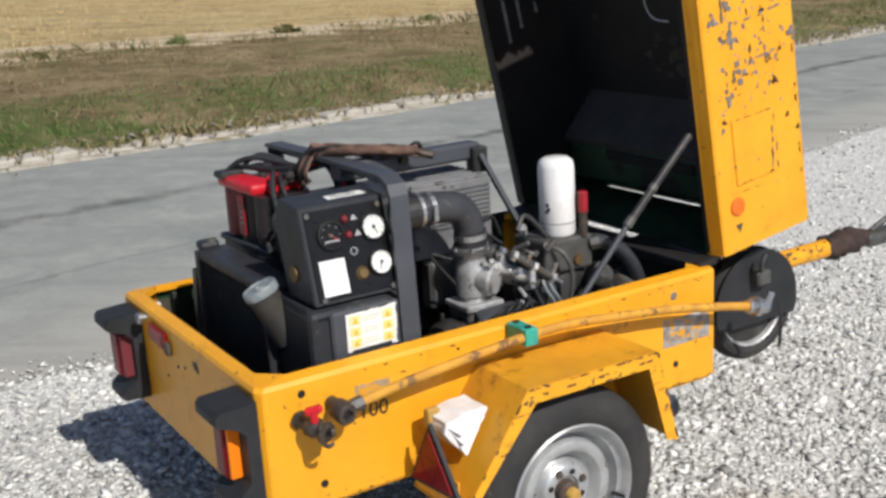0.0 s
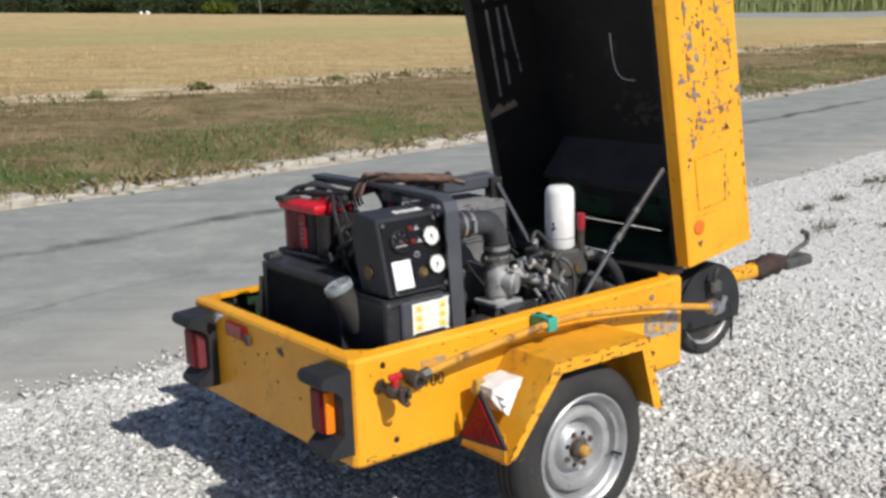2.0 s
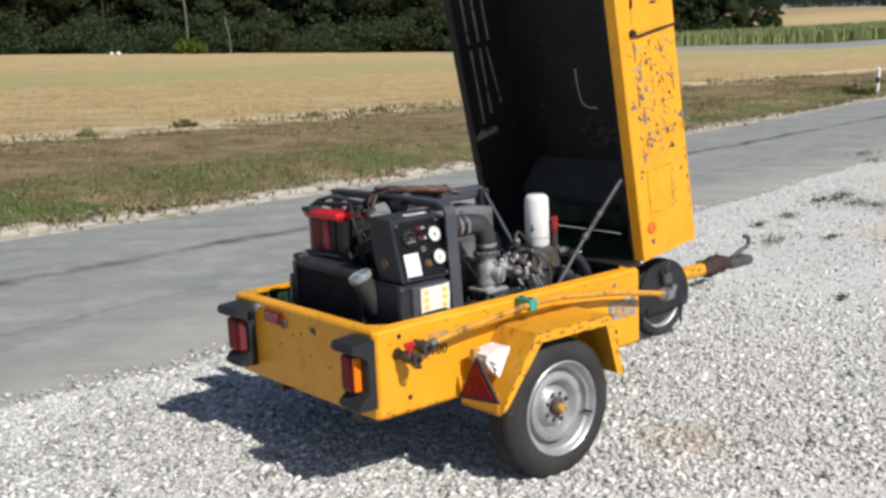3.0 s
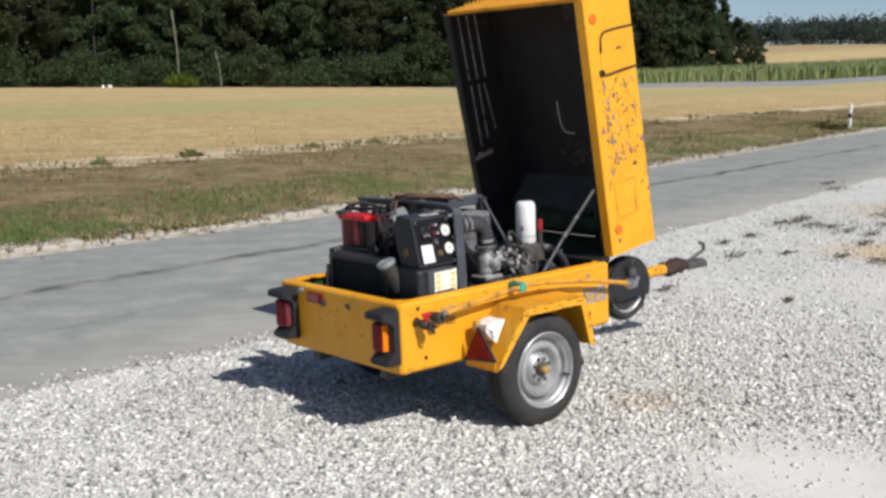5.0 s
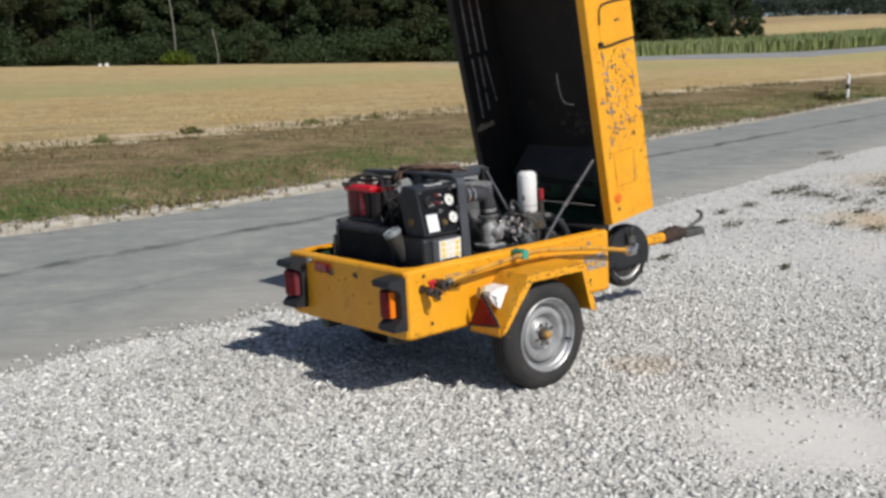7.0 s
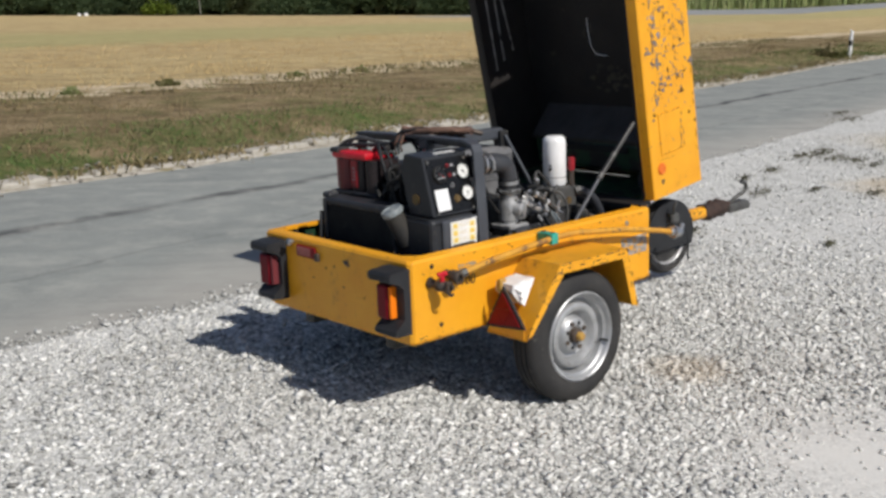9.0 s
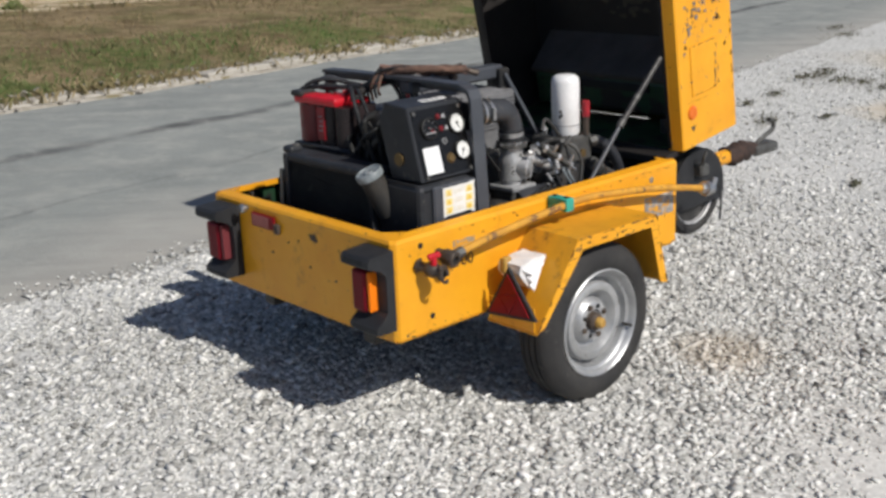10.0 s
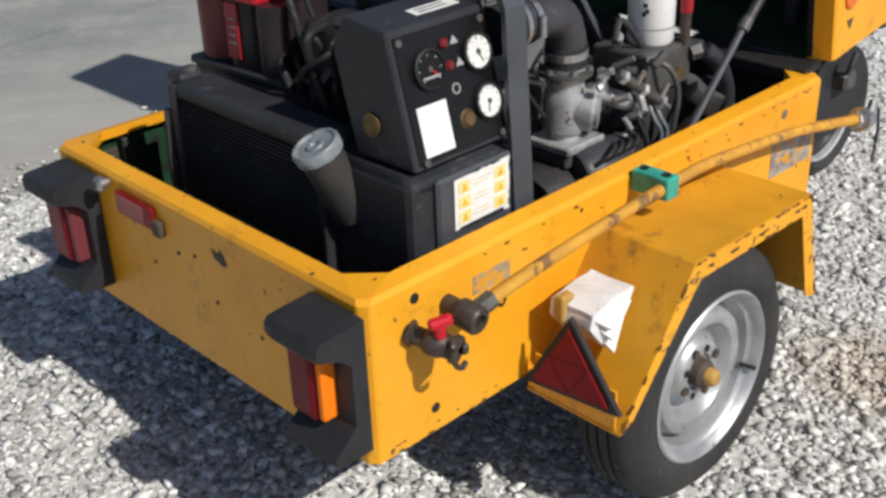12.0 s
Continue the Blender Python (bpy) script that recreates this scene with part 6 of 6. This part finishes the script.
engine = inside("engine", "oily black diesel engine inside the tub", "engine")
part("block", jitter(box((0.45, 0.38, 0.39), (0.93, 0.86, 0.86), 0.02, seg=2), 0.008, 1, 9), "engine", engine)
part("head_cover", box((0.50, 0.46, 0.86), (0.90, 0.80, 0.955), 0.02, seg=2), "engine", engine)
part("fan_cowl", lathe([(0.20, 0), (0.21, 0.02), (0.21, 0.12), (0.18, 0.13), (0, 0.13)], (0.25, 0.55, 0.63), (0.45, 0.55, 0.63), 28), "lining", engine)
part("air_box", box((0.48, 0.30, 0.90), (0.60, 0.56, 1.01), 0.02, seg=2), "black", engine, "black air box")
cover = part("ribbed_cover", box((0.64, 0.34, 0.80), (0.90, 0.37, 1.000), 0.004), "ribbed", engine, "grey ribbed cover plate")
for k in range(9):
    part("rib", box((0.645, 0.333, 0.880 + k * 0.013), (0.895, 0.341, 0.886 + k * 0.013)), "ribbed", cover)
part("cover_top", box((0.64, 0.34, 0.995), (0.905, 0.60, 1.003), 0.003), "ribbed", engine)
for k in range(8):
    part("rib", box((0.645, 0.350 + k * 0.030, 1.002), (0.900, 0.362 + k * 0.030, 1.011), 0.002), "ribbed", cover)
part("lower_cover", box((0.66, 0.300, 0.66), (0.92, 0.36, 0.80), 0.01), "iron", engine)
for k, (u, v, w) in enumerate(((0.33, 0.42, 0.93), (0.36, 0.47, 0.87), (0.31, 0.50, 0.80), (0.37, 0.40, 0.83), (0.34, 0.52, 0.90))):
    part("coolant_hose", tube([(u, v, w), (u - 0.03, v + 0.03, w - 0.05), (u - 0.01, v + 0.06, w - 0.12), (u + 0.05, v + 0.04, w - 0.2)], 0.016 - 0.002 * k, 8), "guard" if k % 2 else "engine", engine)
bm = box((0.315, 0.255, 0.62), (0.465, 0.545, 0.985), 0.035, seg=3)
part("filter_housing", jitter(bm, 0.012, 6, 14), "lining", engine, "rounded black air filter housing", True)
part("housing_plate", box((0.335, 0.30, 0.984), (0.400, 0.44, 0.992), 0.002), "pipe", engine, "grey plate")
part("battery_bracket", jitter(box((0.285, 0.56, 0.66), (0.475, 0.88, 0.836), 0.01, seg=2), 0.005, 9, 14), "engine", engine, "oily black bracket under the battery")
rng_k = random.Random(91)
for k in range(14):
    p = Vector((rng_k.uniform(0.27, 0.34), rng_k.uniform(0.36, 0.58), rng_k.uniform(0.86, 0.99)))
    q = p + Vector((rng_k.uniform(-0.02, 0.02), rng_k.uniform(-0.06, 0.06), rng_k.uniform(-0.10, -0.03)))
    r = q + Vector((rng_k.uniform(0.0, 0.05), rng_k.uniform(-0.06, 0.06), rng_k.uniform(-0.12, -0.04)))
    part("cable", tube([p + Vector((0.06, 0.02, 0.01)), p, q, r], rng_k.uniform(0.005, 0.010), 8), "ink", engine, "", True)
part("manifold", jitter(tube([(0.40, 0.46, 0.97), (0.36, 0.48, 0.94), (0.35, 0.50, 0.86), (0.36, 0.48, 0.78)], 0.034, 10), 0.01, 4, 20), "engine", engine)

airend = inside("compressor_unit", "cast aluminium compressor intake with grey rubber elbow", "compressor")
part("elbow", tube([(0.560, 0.185, 0.985), (0.620, 0.185, 0.985), (0.690, 0.188, 0.970), (0.722, 0.192, 0.925), (0.728, 0.194, 0.880)], 0.042, 18), "pipe", airend, "grey rubber elbow", True)
part("hose_clamp", rod((0.556, 0.185, 0.986), (0.566, 0.185, 0.986), 0.0485, 20), "chrome", airend, "zinc hose clamp")
part("clamp_screw", rod((0.592, 0.138, 0.962), (0.592, 0.138, 1.004), 0.008, 8), "chrome", airend)
part("hose_clamp", rod((0.588, 0.185, 0.986), (0.602, 0.185, 0.986), 0.046, 20), "chrome", airend, "zinc hose clamp")
part("hose_clamp", rod((0.728, 0.194, 0.895), (0.729, 0.194, 0.880), 0.046, 20), "chrome", airend, "zinc hose clamp")
part("cuff", rod((0.729, 0.194, 0.905), (0.730, 0.195, 0.862), 0.0445, 20), "guard", airend)
part("collar", rod((0.500, 0.185, 0.985), (0.565, 0.185, 0.985), 0.047, 18), "engine", airend)
body = part("intake_body", lathe([(0.0, 0), (0.036, 0), (0.036, 0.012), (0.046, 0.020), (0.047, 0.075), (0.044, 0.100), (0.040, 0.108), (0.040, 0.138), (0.042, 0.142), (0.042, 0.160), (0, 0.160)], (0.730, 0.195, 0.705), (0.730, 0.195, 1.0), 24), "alu", airend, "cast aluminium intake valve", True)
part("flange", box((0.672, 0.135, 0.688), (0.792, 0.255, 0.707), 0.004), "alu", airend, "machined flange plate")
part("flange_foot", box((0.680, 0.145, 0.655), (0.786, 0.250, 0.689), 0.006), "iron", airend)
part("housing", jitter(lathe([(0, 0), (0.10, 0), (0.115, 0.03), (0.115, 0.24), (0.09, 0.27), (0, 0.27)], (0.62, 0.20, 0.545), (0.95, 0.20, 0.545), 24), 0.006, 2, 14), "engine", airend, "", True)
part("side_flange", rod((0.80, 0.10, 0.60), (0.86, 0.10, 0.58), 0.05, 16), "iron", airend)
for p, q, r in (((0.775, 0.17, 0.80), (0.885, 0.14, 0.745), 0.019), ((0.800, 0.16, 0.825), (0.812, 0.15, 0.772), 0.011), ((0.80, 0.20, 0.76), (0.87, 0.19, 0.73), 0.014), ((0.905, 0.150, 0.772), (0.915, 0.13, 0.715), 0.008)):
    part("cylinder_arm", rod(p, q, r, 14, ch=0.003), "alu", airend)
part("cylinder_end", rod((0.872, 0.143, 0.750), (0.915, 0.132, 0.728), 0.023, 12, ch=0.003), "iron", airend)
for p in ((0.785, 0.150, 0.835), (0.820, 0.130, 0.775), (0.918, 0.128, 0.748), (0.86, 0.13, 0.725)):
    part("fitting", rod(p, (p[0] + 0.006, p[1] - 0.028, p[2] + 0.012), 0.009, 6), "chrome", airend)
for pts, r in ((((0.890, 0.13, 0.72), (0.905, 0.11, 0.66), (0.91, 0.12, 0.60)), 0.007), (((0.865, 0.14, 0.72), (0.875, 0.12, 0.66), (0.90, 0.13, 0.58)), 0.006), (((0.76, 0.22, 0.84), (0.80, 0.24, 0.90), (0.86, 0.28, 0.90), (0.90, 0.30, 0.84)), 0.006), (((0.74, 0.13, 0.62), (0.80, 0.09, 0.60), (0.86, 0.10, 0.55)), 0.010)):
    part("small_hose", tube(pts, r, 8), "guard", airend)

part("throttle_drum", lathe([(0, 0), (0.040, 0), (0.043, 0.006), (0.043, 0.050), (0.036, 0.056), (0.036, 0.064), (0.020, 0.066), (0, 0.066)], (0.735, 0.190, 0.768), (0.800, 0.090, 0.758), 26), "alu", airend, "bright round throttle housing", True)
part("top_flange", lathe([(0.040, 0), (0.056, 0), (0.056, 0.010), (0.040, 0.012)], (0.730, 0.195, 0.842), (0.730, 0.195, 1.2), 28), "iron", airend, "dark flange ring")
for k in range(6):
    a = k * math.pi / 3
    part("flange_bolt", rod((0.730 + 0.050 * math.cos(a), 0.195 + 0.050 * math.sin(a), 0.852), (0.730 + 0.050 * math.cos(a), 0.195 + 0.050 * math.sin(a), 0.861), 0.006, 6), "chrome", airend)
link = part("actuator", rod((0.805, 0.118, 0.838), (0.930, 0.098, 0.748), 0.0115, 14, ch=0.003), "iron", airend, "dark grey actuator cylinder")
part("actuator_rod", rod((0.930, 0.098, 0.748), (0.958, 0.094, 0.728), 0.005, 8), "chrome", link)
for p in ((0.812, 0.116, 0.833), (0.870, 0.107, 0.791), (0.925, 0.099, 0.752)):
    part("actuator_nut", rod(p, (p[0] + 0.009, p[1] - 0.003, p[2] - 0.0065), 0.0160, 6), "alu", link)
part("bleed_nipple", rod((0.925, 0.095, 0.756), (0.935, 0.085, 0.790), 0.006, 8), "chrome", link)
part("bleed_nipple", rod((0.850, 0.105, 0.806), (0.858, 0.092, 0.835), 0.006, 8), "chrome", link)
for k in range(2):
    part("pale_hose", tube([(0.900 + 0.02 * k, 0.105, 0.745), (0.905 + 0.02 * k, 0.092, 0.715), (0.925 + 0.02 * k, 0.088, 0.680), (0.930 + 0.02 * k, 0.095, 0.630)], 0.0048, 8), "cloud_cap", link, "thin pale hose", True)
part("oil_cooler", lathe([(0, 0), (0.060, 0), (0.066, 0.008), (0.066, 0.120), (0.058, 0.130), (0, 0.130)], (0.700, 0.150, 0.630), (0.90, 0.110, 0.630), 26), "pipe", airend, "dark round casing below the intake", True)
for k in range(4):
    part("casing_cable", tube([(0.71 + 0.03 * k, 0.095, 0.672), (0.73 + 0.03 * k, 0.078, 0.690), (0.76 + 0.025 * k, 0.085, 0.700), (0.79 + 0.02 * k, 0.11, 0.690)], 0.0055, 8), "ink", airend, "", True)

# a clutter of bolts, elbows and pipes round the intake
rng_c = random.Random(77)
for k in range(16):
    p = Vector((rng_c.uniform(0.68, 0.94), rng_c.uniform(0.11, 0.24), rng_c.uniform(0.62, 0.86)))
    q = p + Vector((rng_c.uniform(-0.03, 0.03), rng_c.uniform(-0.04, 0.0), rng_c.uniform(-0.03, 0.03)))
    part("bolt" if k % 2 else "elbow_fitting", rod(p, q, rng_c.uniform(0.006, 0.013), 6 if k % 2 else 12, ch=0.002), rng_c.choice(("alu", "iron", "alu", "engine")), airend)
for k in range(7):
    p = Vector((rng_c.uniform(0.62, 0.92), rng_c.uniform(0.14, 0.28), rng_c.uniform(0.60, 0.90)))
    part("thin_pipe", tube([p, p + Vector((rng_c.uniform(-0.06, 0.08), rng_c.uniform(-0.05, 0.02), rng_c.uniform(-0.06, 0.06))), p + Vector((rng_c.uniform(0.02, 0.14), rng_c.uniform(-0.04, 0.05), rng_c.uniform(-0.16, -0.05)))], rng_c.uniform(0.004, 0.008), 8), rng_c.choice(("guard", "iron", "engine")), airend)

sep = inside("oil_separator", "iron separator head with a white spin-on filter", "oil separator")
part("head_block", box((0.945, 0.150, 0.735), (1.115, 0.300, 0.832), 0.008, seg=2), "iron", sep, "cast iron head block")
part("vessel", lathe([(0, 0), (0.12, 0), (0.14, 0.04), (0.14, 0.30), (0.13, 0.33), (0, 0.33)], (1.04, 0.30, 0.40), (1.04, 0.30, 1), 28), "engine", sep, "black pressure vessel", True)
part("filter", lathe([(0, 0), (0.046, 0), (0.052, 0.008), (0.052, 0.195), (0.048, 0.212), (0.036, 0.222), (0, 0.224)], (1.040, 0.212, 0.832), (1.040, 0.212, 2), 36), "white", sep, "white spin-on oil filter", True)
part("filter_print", lathe([(0.0521, 0), (0.0523, 0.001), (0.0523, 0.004), (0.0521, 0.005)], (1.040, 0.212, 0.868), (1.040, 0.212, 2), 36), "grey_ink", sep)
for a, w in ((198, 0.905), (205, 0.912), (201, 0.925)):
    c, d = math.cos(radians(a)), math.sin(radians(a))
    part("print_bar", rod((1.040 + 0.0518 * c, 0.212 + 0.0518 * d, w), (1.040 + 0.0526 * c, 0.212 + 0.0526 * d, w), 0.006, 6), "ink", sep)
stem = part("relief_valve", rod((1.085, 0.152, 0.830), (1.085, 0.152, 0.900), 0.012, 12), "bronze", sep, "brass relief valve")
part("valve_cap", rod((1.085, 0.152, 0.897), (1.085, 0.152, 0.958), 0.0145, 14, ch=0.003), "red_mid", stem, "dull red cap")
part("outlet_pipe", tube([(1.10, 0.20, 0.80), (1.17, 0.18, 0.79), (1.24, 0.17, 0.75), (1.30, 0.17, 0.66), (1.32, 0.18, 0.55)], 0.022, 12), "pipe", sep, "curved grey pipe", True)
part("outlet_nut", rod((1.108, 0.152, 0.800), (1.130, 0.140, 0.806), 0.020, 6), "iron", sep)
part("sight_glass", rod((1.06, 0.150, 0.765), (1.06, 0.142, 0.765), 0.016, 14), "brass", sep)
part("thin_hose", tube([(0.960, 0.148, 0.822), (0.985, 0.115, 0.800), (1.005, 0.105, 0.740), (1.00, 0.11, 0.66)], 0.0065, 8), "iron", sep, "thin grey hose")
part("plug", rod((0.950, 0.152, 0.820), (0.945, 0.140, 0.826), 0.010, 8), "iron", sep)
for k, (u, v, w, s) in enumerate(((1.15, 0.20, 0.66, 0.05), (1.20, 0.28, 0.60, 0.07), (1.27, 0.22, 0.62, 0.045), (0.93, 0.22, 0.66, 0.05), (1.12, 0.14, 0.69, 0.03))):
    part("casting", jitter(lathe([(0, 0), (s, 0), (s * 1.1, s * 0.4), (s * 0.8, s * 1.2), (0, s * 1.3)], (u, v, w), (u + 0.02, v - 0.06, w + 0.08), 14), 0.006, k, 20), "engine" if k % 2 else "iron", sep, "", True)

# white folded package wedged on the fender behind the triangle
bundle = thing("folded_package", "crumpled white folded plastic package taped onto the fender", "package", TRAILER)
profile = [(0.416, 0.540), (0.412, 0.512), (0.458, 0.452), (0.470, 0.455), (0.540, 0.546), (0.534, 0.553), (0.470, 0.551)]
bm = slab([(u, -0.042, w) for u, w in profile], (0, -0.096, 0))
bmesh.ops.triangulate(bm, faces=bm.faces[:])
bmesh.ops.subdivide_edges(bm, edges=bm.edges[:], cuts=3)
part("package_body", jitter(bm, 0.0045, 7, 26), "foam", bundle)
for a, b, c in (((0.425, 0.524), (0.538, 0.541), (0.448, 0.505)), ((0.438, 0.498), (0.530, 0.528), (0.455, 0.478)), ((0.450, 0.470), (0.515, 0.505), (0.460, 0.448))):
    part("package_fold", jitter(slab([(a[0], -0.138, a[1]), (b[0], -0.137, b[1]), (c[0], -0.155, c[1])], (0, -0.003, 0.003)), 0.003, 3, 50), "foam", bundle, "creased fold")
part("tape", jitter(box((0.404, -0.080, 0.505), (0.440, -0.055, 0.556), 0.003), 0.004, 2, 40), "cap", bundle, "brown tape")


# ---- the kerb's stones ----
def kerb_stones():
    """Single worn stones about half a metre long, a little sunk, tilted and chipped."""
    rng = random.Random(52)
    stone_mat = Nodes("kerb_stone")
    k = stone_mat
    tint = k.n("ObjectInfo").outputs["Random"]
    colour = k.mix(k.ramp(k.noise(7.0, 6.0, 0.7), 0.35, 0.65), (0.44, 0.41, 0.355), (0.30, 0.278, 0.235))
    colour = k.mix(k.math("MULTIPLY", tint, 0.35), colour, (0.50, 0.465, 0.41))
    colour = k.mix(k.math("MULTIPLY", k.ramp(k.noise(16.0, 5.0, 0.75), 0.56, 0.66), 0.6), colour, (0.23, 0.20, 0.15))
    k.put("Base Color", colour)
    k.put("Roughness", 0.92)
    k.bump(k.noise(40.0, 5.0, 0.7), 0.6, 0.006)
    shapes = []
    for i in range(6):
        bm = box((-0.235, 0.0, -0.06), (0.235, 0.22, 0.092), 0.016)
        bmesh.ops.subdivide_edges(bm, edges=[e for e in bm.edges if e.calc_length() > 0.3], cuts=2)
        jitter(bm, 0.014, i, 9)
        me = bpy.data.meshes.new("kerb_stone")
        bm.to_mesh(me)
        bm.free()
        me.materials.append(k.m)
        shapes.append(me)
    for i in range(76):
        a = -2.0 + 0.495 * i
        d = kerb_line(a)
        bend = math.degrees(math.atan2(kerb_line(a + 0.25) - kerb_line(a - 0.25), 0.5))
        stone = new("kerb_stone", shapes[rng.randrange(6)])
        stone.parent = kerb
        stone.matrix_basis = ROADM @ pose(a, d + rng.uniform(-0.02, 0.03), rng.uniform(-0.055, -0.008), rng.uniform(-6, 4), rng.uniform(-2, 2), bend + rng.uniform(-2, 2))


kerb_stones()
